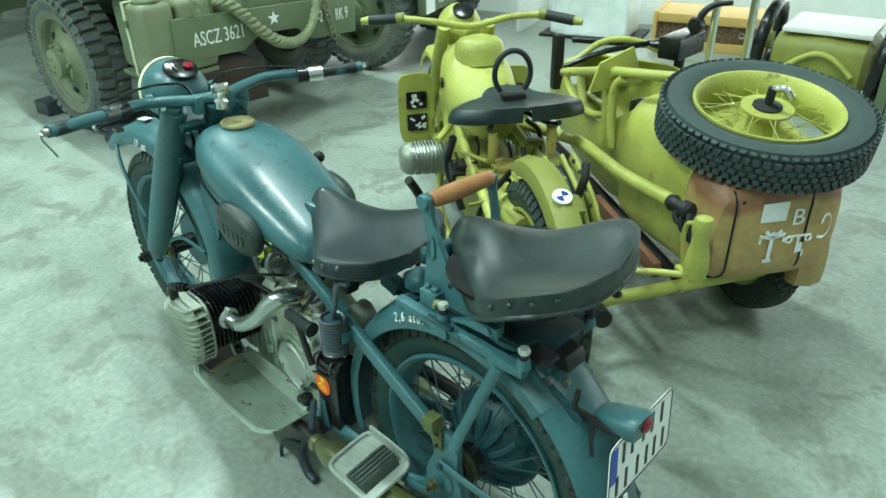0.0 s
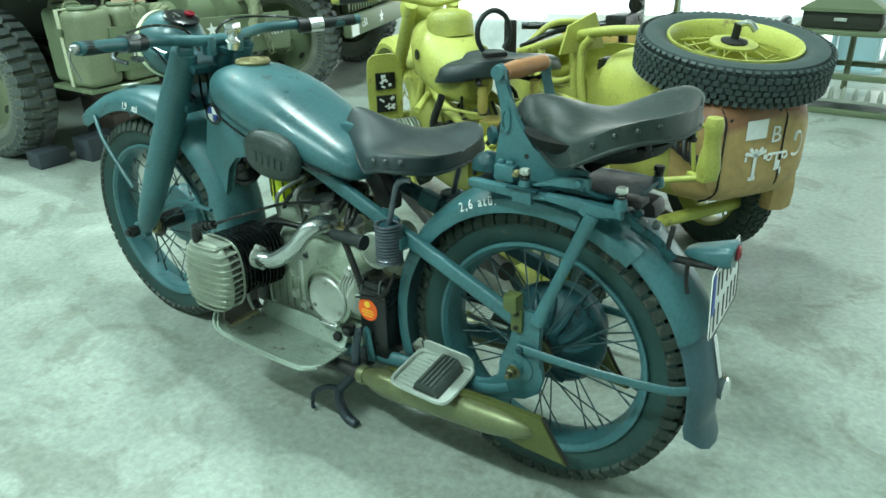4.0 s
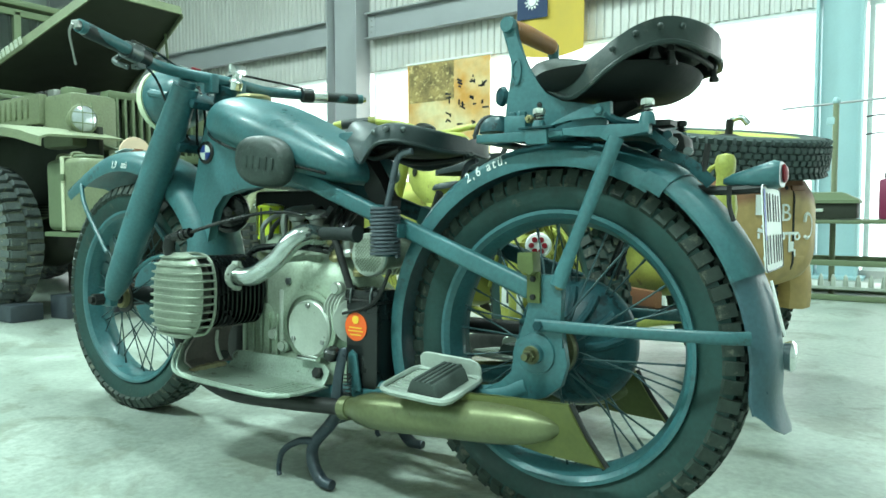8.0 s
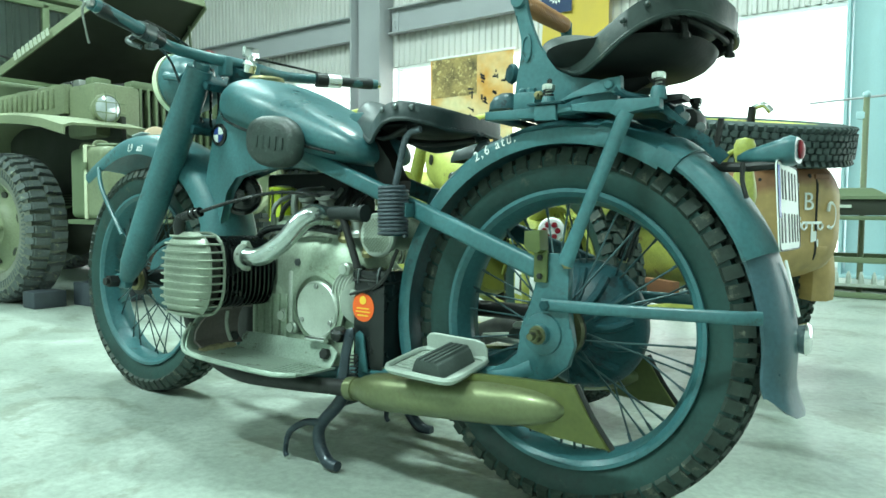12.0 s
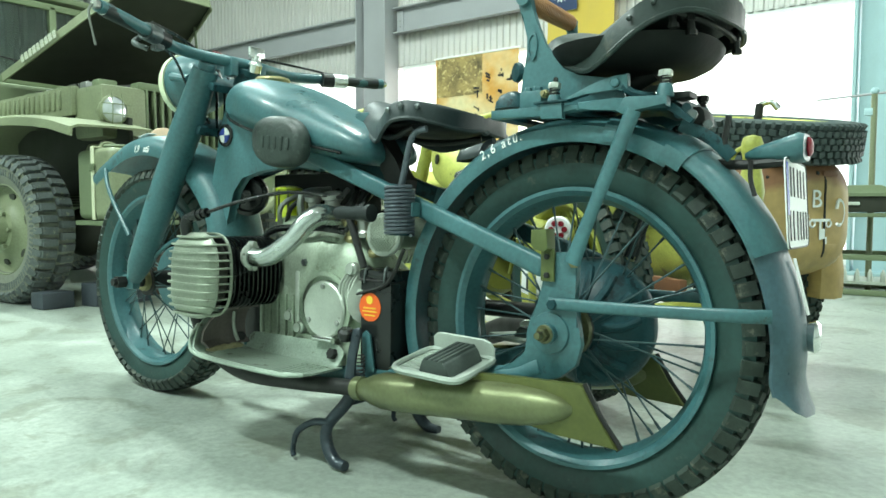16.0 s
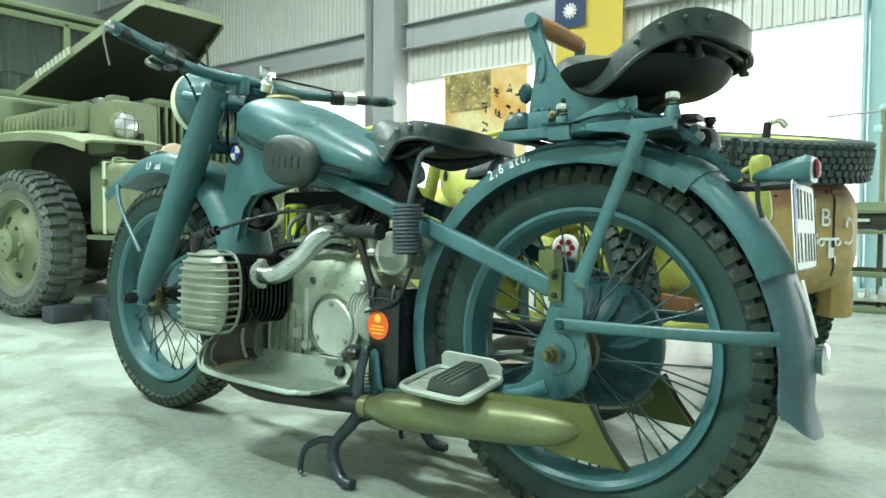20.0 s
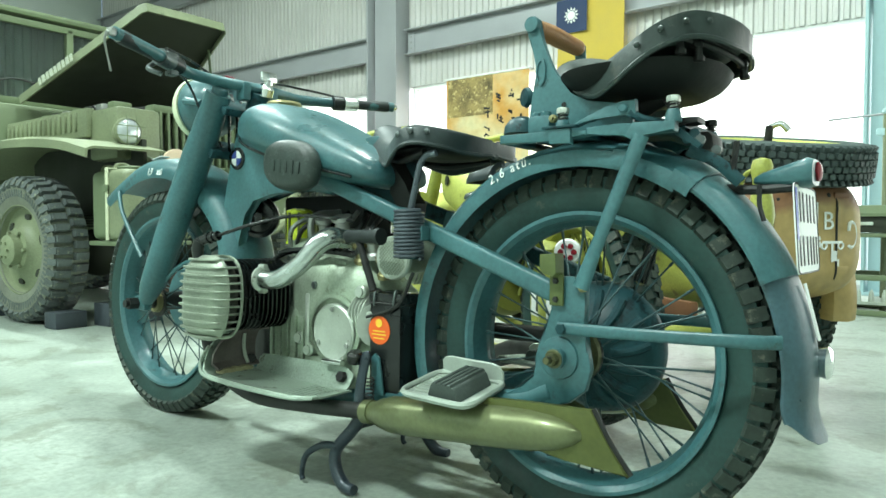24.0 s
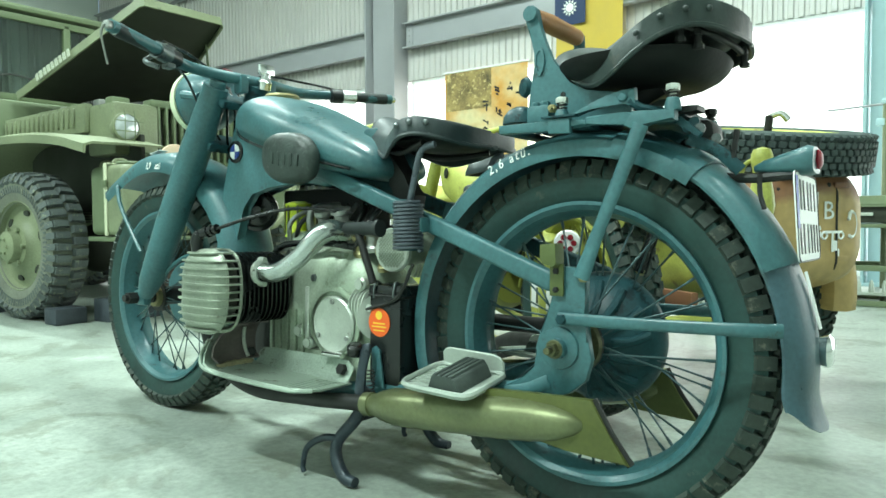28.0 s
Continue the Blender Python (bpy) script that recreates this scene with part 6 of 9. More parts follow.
    part("board_side", thicken(bm, 0.004), BOARD, fb_)
    # brown lining inside the turned-up front, with a felt strip, a clip and a bolt
    bm = bm_new()
    loft(bm, [[(-0.846 + fwd - 0.014 * math.sin(math.pi * q), s * (0.118 + (wide - 0.118) * q), z) for q in (k / 10 for k in range(11))]
              for z, fwd, wide in ((0.224, 0.020, 0.236), (0.238, 0.004, 0.244), (0.262, 0.0, 0.238), (0.288, 0.004, 0.222), (0.308, 0.014, 0.200), (0.318, 0.030, 0.185), (0.319, 0.055, 0.175))], cap=False, closed=False)
    part("toe_guard", thicken(bm, 0.005), TOE, fb_, "dull brown-grey toe guard")
    bm = bm_new()
    tube(bm, [(-0.836 + 0.004 * (k % 2), s * (0.135 + 0.0125 * k), 0.217) for k in range(9)], [0.007, 0.010, 0.011, 0.009, 0.011, 0.010, 0.011, 0.009, 0.006], 8, 2)
    part("felt_strip", bm, FELT, fb_, "pale ochre felt strip")
    bm = bm_new()
    tube(bm, ((-0.842, s * 0.150, 0.302), (-0.846, s * 0.150, 0.275), (-0.840, s * 0.150, 0.250), (-0.828, s * 0.150, 0.232)), 0.0045, 8, 4)
    part("clip", bm, ALU_PALE, fb_)
    bm = bm_new()
    disc(bm, (-0.842, s * 0.132, 0.240), (1, s * 0.6, 0.1), 0.012, 0.014, 6, 0.002)
    part("bolt", bm, BLACK_IRON, fb_)
    bm = bm_new()
    disc(bm, (-0.532, s * 0.121, 0.232), (0, s, 0.3), 0.013, 0.012, 6, 0.002)
    part("bolt", bm, BLACK_IRON, fb_)
    # pillion foot plates with rubber blocks
    pl = new("pillion_plate")
    pl.parent = bike
    pl.matrix_local = basis((-0.197, s * 0.164, 0.262), (1, 0, -0.02), (0, s * -1 * -1, -0.1 * s)) if s > 0 else basis((-0.197, -0.164, 0.258), (1, 0, -0.03), (0.02, 1, 0.16))
    bm = bm_new()
    rr = [(0.078 * math.copysign(abs(math.cos(a)) ** 0.3, math.cos(a)), 0.066 * math.copysign(abs(math.sin(a)) ** 0.3, math.sin(a))) for a in (2 * math.pi * q / 40 for q in range(40))]
    slab(bm, rr, -0.002, 0.003, "xy")
    part("tray", bm, TRAY_PALE, pl)
    bm = bm_new()
    q3 = [Vector((x, y, 0.006)) for x, y in rr]
    tube(bm, q3 + q3[:1], 0.0055, 6, 1)
    slab(bm, [(-0.070, 0.002), (-0.070, 0.030), (-0.062, 0.038), (-0.050, 0.041), (0.050, 0.041), (0.064, 0.037), (0.072, 0.026), (0.072, 0.002)], 0.062, 0.067, "xz", 0.0015, 1)
    part("tray_rim", bm, TRAY_PALE, pl)
    bm = bm_new()
    prof = [(-0.017, 0.004), (-0.006, 0.028)]
    for k in range(4):
        x0 = -0.002 + 0.011 * k
        prof += [(x0, 0.034), (x0 + 0.006, 0.034), (x0 + 0.0075, 0.029), (x0 + 0.0095, 0.029)]
    prof += [(0.045, 0.026), (0.053, 0.004)]
    slab(bm, prof, -0.056, 0.050, "xz", 0.0015, 1)
    part("rubber_block", bm, BLOCK_RUBBER, pl, "ridged dusty grey rubber foot block")
    bm = bm_new()
    for k in range(9):
        box(bm, (-0.045, -0.052 + 0.012 * k, 0.0045), (0.045, 0.004, 0.003))
    part("tray_ribs", bm, TRAY_PALE, pl, smooth=0)

# horn behind the frame, battery and sticker, filter disc, gear lever, carburettor canister
bm = bm_new()
box(bm, (-0.411, -0.0855, 0.314), (0.088, 0.069, 0.200), 0.010)
box(bm, (-0.411, -0.0855, 0.412), (0.093, 0.073, 0.026), 0.010)
batt = part("battery_box", bm, BLACK, bike, "black battery box")
# slightly paler bars draw the highlight along the lid's edges
bm = bm_new()
tube(bm, ((-0.452, -0.1225, 0.402), (-0.371, -0.1225, 0.402)), 0.0028, 6, 1)
tube(bm, ((-0.3665, -0.1225, 0.398), (-0.3665, -0.052, 0.398)), 0.0028, 6, 1)
part("lid_edge_highlight", bm, BLACK_IRON, batt)
for x in (-0.44, -0.385):
    bm = bm_new()
    tube(bm, ((x, -0.10, 0.425), (x + 0.003, -0.116, 0.430), (x + 0.004, -0.124, 0.415), (x + 0.002, -0.123, 0.396)), 0.003, 6, 4)
    part("lid_clip", bm, DIM_STEEL, batt)
bm = bm_new()
tube(bm, ((-0.46, -0.122, 0.37), (-0.37, -0.127, 0.40), (-0.33, -0.125, 0.47)), 0.004, 6, 5)
part("strap", bm, BLACK_IRON, batt)
bm = bm_new()
disc(bm, (-0.424, -0.1205, 0.345), (0, -1, 0), 0.030, 0.0015, 32)
stick = part("round_sticker", bm, ORANGE, batt, "orange round warning sticker")
bm = bm_new()
disc(bm, (-0.424, -0.1222, 0.360), (0, -1, 0), 0.009, 0.001, 20)
for z, w in ((0.343, 0.034), (0.336, 0.040), (0.328, 0.030)):
    box(bm, (-0.424, -0.1225, z), (w, 0.001, 0.0028))
part("print", bm, YELLOW, stick, smooth=0)
bm = bm_new()
disc(bm, (-0.452, -0.1205, 0.374), (0, -1, 0), 0.008, 0.004, 12)
part("terminal", bm, ALU_PALE, batt)
bm = bm_new()
lathe(bm, [(0.0, 0.0), (0.046, 0.0), (0.047, 0.010), (0.044, 0.014), (0.040, 0.012), (0, 0.013)], (-0.412, -0.085, 0.497), (0, -1, 0), 40)
fcap = part("air_filter_cap", bm, ALU_PALE, bike, "pale round filter cap")
bm = bm_new()
for k in range(-9, 10):
    for q in range(-9, 10):
        if k * k + q * q < 82 and (k + q) % 2 == 0:
            box(bm, (-0.412 + 0.0042 * k, -0.0980, 0.497 + 0.0042 * q), (0.0044, 0.0012, 0.0044), rot=Matrix.Rotation(0.785, 4, "Y"))
part("filter_mesh", bm, HEAD_ALU, fcap, "pale pierced mesh", 0)["kind"] = "stuff"
bm = bm_new()
lathe(bm, [(0, -0.05), (0.035, -0.045), (0.045, -0.01), (0.056, 0.0), (0.056, 0.012), (0.046, 0.016), (0.04, 0.010), (0.018, 0.012), (0.012, 0.018), (0, 0.019)], (-0.975, -0.005, 0.590), (0.55, -0.83, -0.05), 32)
part("horn", bm, BLACK, bike, "black round horn")
bm = bm_new()
rod(bm, (-0.412, -0.07, 0.497), (-0.412, 0.03, 0.50), 0.035, 24)
part("filter_body", bm, ALU, bike)
bm = bm_new()
tube(bm, ((-0.415, -0.15, 0.43), (-0.44, -0.15, 0.49), (-0.465, -0.15, 0.54), (-0.50, -0.148, 0.545)), 0.008, 10, 5)
lever = part("kick_lever", bm, BLACK_IRON, bike)
bm = bm_new()
lathe(bm, [(0, 0), (0.011, 0), (0.0135, 0.004), (0.0145, 0.085), (0.018, 0.09), (0.018, 0.10), (0, 0.10)], (-0.495, -0.150, 0.542), (1, 0, 0), 18)
part("pedal_rubber", bm, GRIP, lever)
for zoff, x, y, r, hh in ((0, -0.82, 0.0, 0.034, 0.085), (0, -0.745, 0.02, 0.026, 0.07)):
    bm = bm_new()
    lathe(bm, [(0, 0), (r, 0), (r, 0.004), (r * 0.92, 0.008), (r * 0.92, hh - 0.008), (r, hh - 0.004), (r, hh), (r * 0.5, hh + 0.006), (0, hh + 0.006)], (x, y, 0.52), (0, 0, 1), 24)
    can = part("float_bowl", bm, FUEL_GLASS if x < -0.8 else BRASS, bike, "bright yellow-green ribbed bowl" if x < -0.8 else "brass float bowl")
    for k in range(8):
        bm = bm_new()
        a = k * math.pi / 4
        rod(bm, (x + r * math.cos(a), y + r * math.sin(a), 0.53), (x + r * math.cos(a), y + r * math.sin(a), 0.515 + hh), 0.003, 6)
        part("bowl_rib", bm, FIN_OLIVE, can)
for i in range(9):
    r_ = random.Random(i)
    bm = bm_new()
    p = [(-0.80 + 0.04 * i + r_.uniform(-.02, .02), -0.07 + r_.uniform(-.03, .03), 0.49 + r_.uniform(-.02, .03)), (-0.77 + 0.04 * i, -0.05 + r_.uniform(-.03, .03), 0.56 + r_.uniform(-.03, .03)), (-0.73 + 0.03 * i, 0.0, 0.60)]
    tube(bm, p, r_.choice((0.004, 0.006, 0.008)), 8, 5)
    part("fuel_pipe", bm, r_.choice((BLACK, BRASS, STEEL, BLACK_IRON)), bike)
for x, z, r in ((-0.66, 0.555, 0.02), (-0.60, 0.56, 0.024), (-0.54, 0.50, 0.018), (-0.50, 0.515, 0.022), (-0.47, 0.47, 0.016)):
    bm = bm_new()
    lathe(bm, [(0, 0), (r, 0), (r, 0.01), (r * 0.7, 0.015), (r * 0.7, 0.035), (r, 0.04), (r, 0.05), (0, 0.05)], (x, -0.055, z - 0.02), (0.1, -0.3, 1), 18)
    part("carburettor_body", bm, STEEL if r > 0.019 else BRASS, bike)

# centre stand
bm = bm_new()
for s in (-1, 1):
    tube(bm, ((-0.455, s * 0.115, 0.20), (-0.485, s * 0.125, 0.135), (-0.522, s * 0.145, 0.082), (-0.515, s * 0.155, 0.045), (-0.485, s * 0.16, 0.014), (-0.452, s * 0.163, 0.011)), [0.015, 0.014, 0.013, 0.014, 0.014, 0.011], 12, 5)
    tube(bm, ((-0.515, s * 0.147, 0.088), (-0.555, s * 0.158, 0.085), (-0.595, s * 0.168, 0.058), (-0.606, s * 0.170, 0.018), (-0.600, s * 0.172, 0.004)), [0.009, 0.008, 0.007, 0.006, 0.006], 10, 5)
tube(bm, ((-0.485, -0.125, 0.135), (-0.485, 0.125, 0.135)), 0.011, 10, 1)
part("centre_stand", bm, STAND, bike, "dark grey-blue centre stand with curled feet")
bm = bm_new()
tube(bm, ((-0.455, -0.145, 0.160), (-0.452, -0.150, 0.195), (-0.446, -0.150, 0.245), (-0.438, -0.146, 0.290), (-0.440, -0.144, 0.300)), [0.015, 0.014, 0.012, 0.012, 0.010], 10, 4, 0.6)
part("brake_pedal_arm", bm, STAND, bike)
bm = bm_new()
slab(bm, [(-0.440, 0.21), (-0.405, 0.21), (-0.418, 0.288), (-0.430, 0.296), (-0.440, 0.288)], -0.128, -0.122, bevel=0.002)
part("pedal_bracket", bm, PAINT, bike)
bm = bm_new()
lathe(bm, [(0, 0), (0.015, 0.001), (0.018, 0.006), (0.018, 0.020), (0.012, 0.026), (0, 0.027)], (-0.470, -0.145, 0.274), (0.2, -0.2, 1), 18)
part("brake_pedal_pad", bm, BLACK, bike)
bm = bm_new()
pts = [Vector((-0.425 + 0.008 * math.cos(a), -0.146 + 0.008 * math.sin(a), 0.165 + 0.085 * a / (22 * math.pi))) for a in (22 * math.pi * k / 130 for k in range(131))]
tube(bm, pts, 0.0016, 5, 1)
part("return_spring", bm, BLACK_IRON, bike)

# tail lamp, number plate, reflector
bm = bm_new()
loft(bm, [[(x, 0.0 + w * math.copysign(abs(math.cos(a)) ** 0.6, math.cos(a)), zc + hz * math.copysign(abs(math.sin(a)) ** 0.6, math.sin(a))) for a in (2 * math.pi * k / 24 for k in range(24))]
          for x, w, zc, hz in ((0.285, 0.016, 0.640, 0.005), (0.30, 0.024, 0.642, 0.011), (0.335, 0.032, 0.646, 0.018), (0.362, 0.036, 0.650, 0.023), (0.372, 0.033, 0.650, 0.020))])
tl = part("tail_lamp", bm, PAINT, bike)
bm = bm_new()
lathe(bm, [(0.015, 0.0), (0.0155, 0.003), (0.011, 0.006), (0, 0.008)], (0.372, 0.008, 0.652), (1, 0, 0.05), 24)
part("red_lens", bm, RED, tl, "small red rear lens")
bm = bm_new()
tube(bm, ((0.24, -0.02, 0.628), (0.29, -0.02, 0.625), (0.345, -0.02, 0.628)), 0.008, 8, 4)
tube(bm, ((0.30, -0.04, 0.63), (0.302, -0.045, 0.60), (0.31, -0.05, 0.575)), 0.004, 6, 4)
part("lamp_bracket", bm, BLACK_IRON, tl)
plate = new("number_plate")
plate.parent = bike
plate.matrix_local = basis((0.352, 0.044, 0.563), (-0.04, 1, 0), (-0.07, 0, 1))
bm = bm_new()
rr = [(0.112 * math.copysign(abs(math.cos(a)) ** 0.16, math.cos(a)), 0.070 * math.copysign(abs(math.sin(a)) ** 0.16, math.sin(a))) for a in (2 * math.pi * q / 48 for q in range(48))]
slab(bm, rr, 0, 0.002, "xy", 0.0006, 1)
part("plate_sheet", bm, WHITE, plate)
bm = bm_new()
box(bm, (-0.098, 0.022, 0.0026), (0.022, 0.080, 0.0008))
part("blue_band", bm, PLATE_BLUE, plate, smooth=0)
for row, (y, xs_) in enumerate(((0.034, (-0.066, -0.036, 0.004, 0.036, 0.072)), (-0.034, (-0.084, -0.052, -0.012, 0.022, 0.052, 0.084)))):
    for x in xs_:
        bm = bm_new()
        box(bm, (x, y, 0.0028), (0.0085, 0.046, 0.001))
        part("plate_bar", bm, INK, plate, smooth=0)
bm = bm_new()
tube(bm, [Vector((x * 0.985, y * 0.98, 0.002)) for x, y in rr + rr[:1]], 0.0015, 5, 1)
part("plate_edge", bm, INK, plate)
bm = bm_new()
lathe(bm, [(0, 0), (0.022, 0), (0.024, 0.006), (0.026, 0.012), (0.020, 0.018), (0, 0.020)], (0.379, 0.02, 0.355), (1, 0, 0.0), 28)
part("reflector", bm, CHROME, bike, "bright round tail reflector")
bm = bm_new()
box(bm, (0.371, 0.0, 0.435), (0.003, 0.012, 0.09), 0.001, Matrix.Rotation(-0.25, 4, "Y"))
part("white_stripe", bm, LETTER, bike)

# ---- yellow-green motorcycle with sidecar ----
GM = basis((-0.33, 0.64, 0), (0.83, -0.56, 0), (0.56, 0.83, 0))
green = thing("sidecar_motorcycle", "yellow-green vintage motorcycle with black saddles, coupled to a sidecar", "motorcycle", GM)
GROWS = [(y, w, l, h, rr - 0.007, sk, ti, ph) for y, w, l, h, rr, sk, ti, ph in ROAD_ROWS]
spoked_wheel(green, (0, 0, 0.33), 0.33, 0.052, 0.245, LIME, LIME_SHADED, LIME_SHADED, GROWS, 60, RUBBER, 36, (0.06, 0.06), key="g")
spoked_wheel(green, (-1.40, 0, 0.33), 0.33, 0.052, 0.245, LIME, LIME_SHADED, LIME_SHADED, GROWS, 60, RUBBER, 36, (0.06, 0.06), key="g")
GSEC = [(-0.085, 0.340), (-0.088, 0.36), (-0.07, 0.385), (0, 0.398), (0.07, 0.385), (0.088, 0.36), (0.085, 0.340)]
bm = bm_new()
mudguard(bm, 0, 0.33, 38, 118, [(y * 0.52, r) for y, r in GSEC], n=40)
gg = part("rear_mudguard", bm, LIME_SHADED, green)
RD = basis((0.402 * math.cos(radians(68)), 0, 0.33 + 0.402 * math.sin(radians(68))), (0, 1, 0), (-math.sin(radians(68)), 0, math.cos(radians(68))))
bm = bm_new()
disc(bm, (0, 0, -0.004), (0, 0, 1), 0.027, 0.006, 28, 0.001)
bmesh.ops.transform(bm, matrix=RD, verts=bm.verts)
rd = part("roundel", bm, LETTER, gg, "small blue and white roundel")
for a0 in (0, 180):
    bm = bm_new()
    slab(bm, [(0, 0)] + [(0.018 * math.cos(radians(a0 + 15 * k)), 0.018 * math.sin(radians(a0 + 15 * k))) for k in range(7)], 0.002, 0.003, "xy")
    bmesh.ops.transform(bm, matrix=RD, verts=bm.verts)
    part("roundel_field", bm, BADGE_BLUE, rd, smooth=0)
bm = bm_new()
mudguard(bm, -1.40, 0.33, -5, 140, GSEC, n=40)
part("front_mudguard", bm, LIME, green)
# tank with its air-filter dome
bm = bm_new()
TS = [(-1.02, 0.03, 0.80, 0.76), (-1.00, 0.08, 0.835, 0.72), (-0.95, 0.115, 0.852, 0.665), (-0.88, 0.135, 0.85, 0.625), (-0.80, 0.140, 0.825, 0.60), (-0.70, 0.128, 0.785, 0.585), (-0.62, 0.10, 0.745, 0.58), (-0.57, 0.06, 0.70, 0.58), (-0.555, 0.02, 0.67, 0.60)]
xs = np.linspace(0, len(TS) - 1, 29)
loft(bm, [tank_ring(*[float(np.interp(q, range(len(TS)), [s[c] for s in TS])) for c in range(4)]) for q in xs])
gtank = part("fuel_tank", bm, LIME, green)
bm = bm_new()
lathe(bm, [(0.092, -0.03), (0.092, 0.02), (0.088, 0.045), (0.07, 0.062), (0.03, 0.072), (0, 0.073)], (-0.83, 0.01, 0.825), (-0.12, 0, 1), 36)
part("filter_dome", bm, LIME, gtank, "round domed air filter cover")
bm = bm_new()
disc(bm, (-0.80, -0.1395, 0.74), (0, -1, 0.05), 0.02, 0.004, 16)
part("tank_badge", bm, BLACK, gtank)
# head, bars, headlamp
bm = bm_new()
tube(bm, ((-1.02, -0.385, 0.935), (-0.97, -0.27, 0.945), (-0.93, -0.15, 0.935), (-0.945, 0, 0.905), (-0.92, 0.15, 0.935), (-0.87, 0.27, 0.945), (-0.80, 0.375, 0.93)), 0.013, 12, 6)
gb = part("handlebar", bm, LIME, green)
for s, a, b in ((-1, (-1.015, -0.375, 0.935), (-0.972, -0.275, 0.945)), (1, (-0.806, 0.366, 0.931), (-0.865, 0.278, 0.945))):
    a, b = Vector(a), Vector(b)
    bm = bm_new()
    tube(bm, (a, b), 0.019, 14, 1)
    part("grip", bm, GRIP, gb)
    bm = bm_new()
    rod(bm, b, b + (b - a) * 0.25, 0.021, 12)
    part("collar", bm, LIME_SHADED, gb)
    bm = bm_new()
    rod(bm, a, a + (a - b) * 0.3, 0.017, 12, 0.012)
    part("bar_end", bm, LIME, gb)
    bm = bm_new()
    tube(bm, (b + Vector((0, 0, -0.01)), b.lerp(a, 0.6) + Vector((-0.05, 0, -0.01)), a + Vector((-0.06, 0, -0.01))), 0.006, 8, 4)
    part("lever", bm, LIME_SHADED, gb)
bm = bm_new()
lathe(bm, [(0, -0.09), (0.05, -0.07), (0.078, -0.03), (0.086, 0.02), (0.09, 0.05), (0.085, 0.065), (0, 0.075)], (-1.10, 0, 0.865), (-1, 0, 0), 32)
glamp = part("headlamp", bm, LIME, green)
bm = bm_new()
lathe(bm, [(0, 0), (0.042, 0), (0.044, 0.01), (0.036, 0.014), (0, 0.014)], (-1.06, 0, 0.935), (0.5, 0, 0.86), 24)
part("speedometer", bm, BLACK, glamp)
for s in (-1, 1):
    bm = bm_new()
    tube(bm, ((-1.0, s * 0.09, 0.90), (-1.12, s * 0.10, 0.70), (-1.36, s * 0.105, 0.36)), [0.026, 0.028, 0.022], 14, 4)
    part("fork_leg", bm, LIME, green)
    # rear plunger posts, upper bars
    bm = bm_new()
    tube(bm, ((0.02, s * 0.12, 0.22), (0.02, s * 0.12, 0.50)), [0.026, 0.030], 14, 3)
    part("plunger", bm, LIME, green)
    bm = bm_new()
    tube(bm, ((-0.98, s * 0.05, 0.70), (-0.7, s * 0.10, 0.60), (-0.35, s * 0.115, 0.55), (0.02, s * 0.12, 0.47)), 0.017, 12, 5)
    part("frame_tube", bm, LIME, green)
    bm = bm_new()
    tube(bm, ((-1.0, s * 0.05, 0.60), (-1.02, s * 0.12, 0.25), (-0.8, s * 0.15, 0.17), (-0.3, s * 0.14, 0.17), (0.02, s * 0.12, 0.24)), 0.017, 12, 5)
    part("frame_tube", bm, LIME, green)
    # cylinder
    bm = bm_new()
    rod(bm, (-0.90, s * 0.09, 0.40), (-0.91, s * 0.27, 0.40), 0.055, 20)
    gc = part("cylinder_barrel", bm, STEEL, green)
    for k in range(9):
        bm = bm_new()
        disc(bm, (-0.903 - 0.001 * k, s * (0.13 + 0.014 * k), 0.40), (0, 1, 0), 0.070, 0.005, 28)
        part("fin", bm, HEAD_ALU, gc)
    bm = bm_new()
    lathe(bm, [(0.066, 0), (0.068, 0.01), (0.062, 0.032), (0.045, 0.050), (0.0, 0.056)], (-0.91, s * 0.252, 0.40), (0, s, 0), 28)
    part("rocker_cover", bm, HEAD_ALU, gc)
    bm = bm_new()
    tube(bm, ((-0.92, s * 0.27, 0.30), (-0.95, s * 0.22, 0.20), (-0.7, s * 0.19, 0.14), (-0.3, s * 0.18, 0.15), (-0.05, s * 0.18, 0.21), (0.10, s * 0.18, 0.235)), [0.02, 0.02, 0.022, 0.034, 0.036, 0.03], 14, 5)
    part("exhaust", bm, BLACK_IRON, green)
    # leg shield with tool pocket
    bm = bm_new()
    rr = [(s * (0.205 + 0.075 * math.copysign(abs(math.cos(a)) ** 0.4, math.cos(a))), 0.56 + 0.15 * math.copysign(abs(math.sin(a)) ** 0.4, math.sin(a))) for a in (2 * math.pi * q / 32 for q in range(32))]
    slab(bm, rr, -1.055, -1.045, "yz", 0.002, 1)
    sh = part("leg_shield", bm, LIME, green)
    for z in (0.505, 0.60):
        bm = bm_new()
        box(bm, (-1.04, s * 0.205, z), (0.012, 0.085, 0.07), 0.004)
        part("shield_pad", bm, BLACK, sh, "black and white patterned pad")
        bm = bm_new()
        rq = random.Random(int(z * 100))
        for _ in range(7):
            box(bm, (-1.033, s * 0.205 + rq.uniform(-.03, .03), z + rq.uniform(-.024, .024)), (0.002, rq.uniform(.008, .024), rq.uniform(.006, .014)), rot=Matrix.Rotation(rq.uniform(-1, 1), 4, "X"))
        part("pad_print", bm, LETTER, sh, smooth=0)
bm = bm_new()
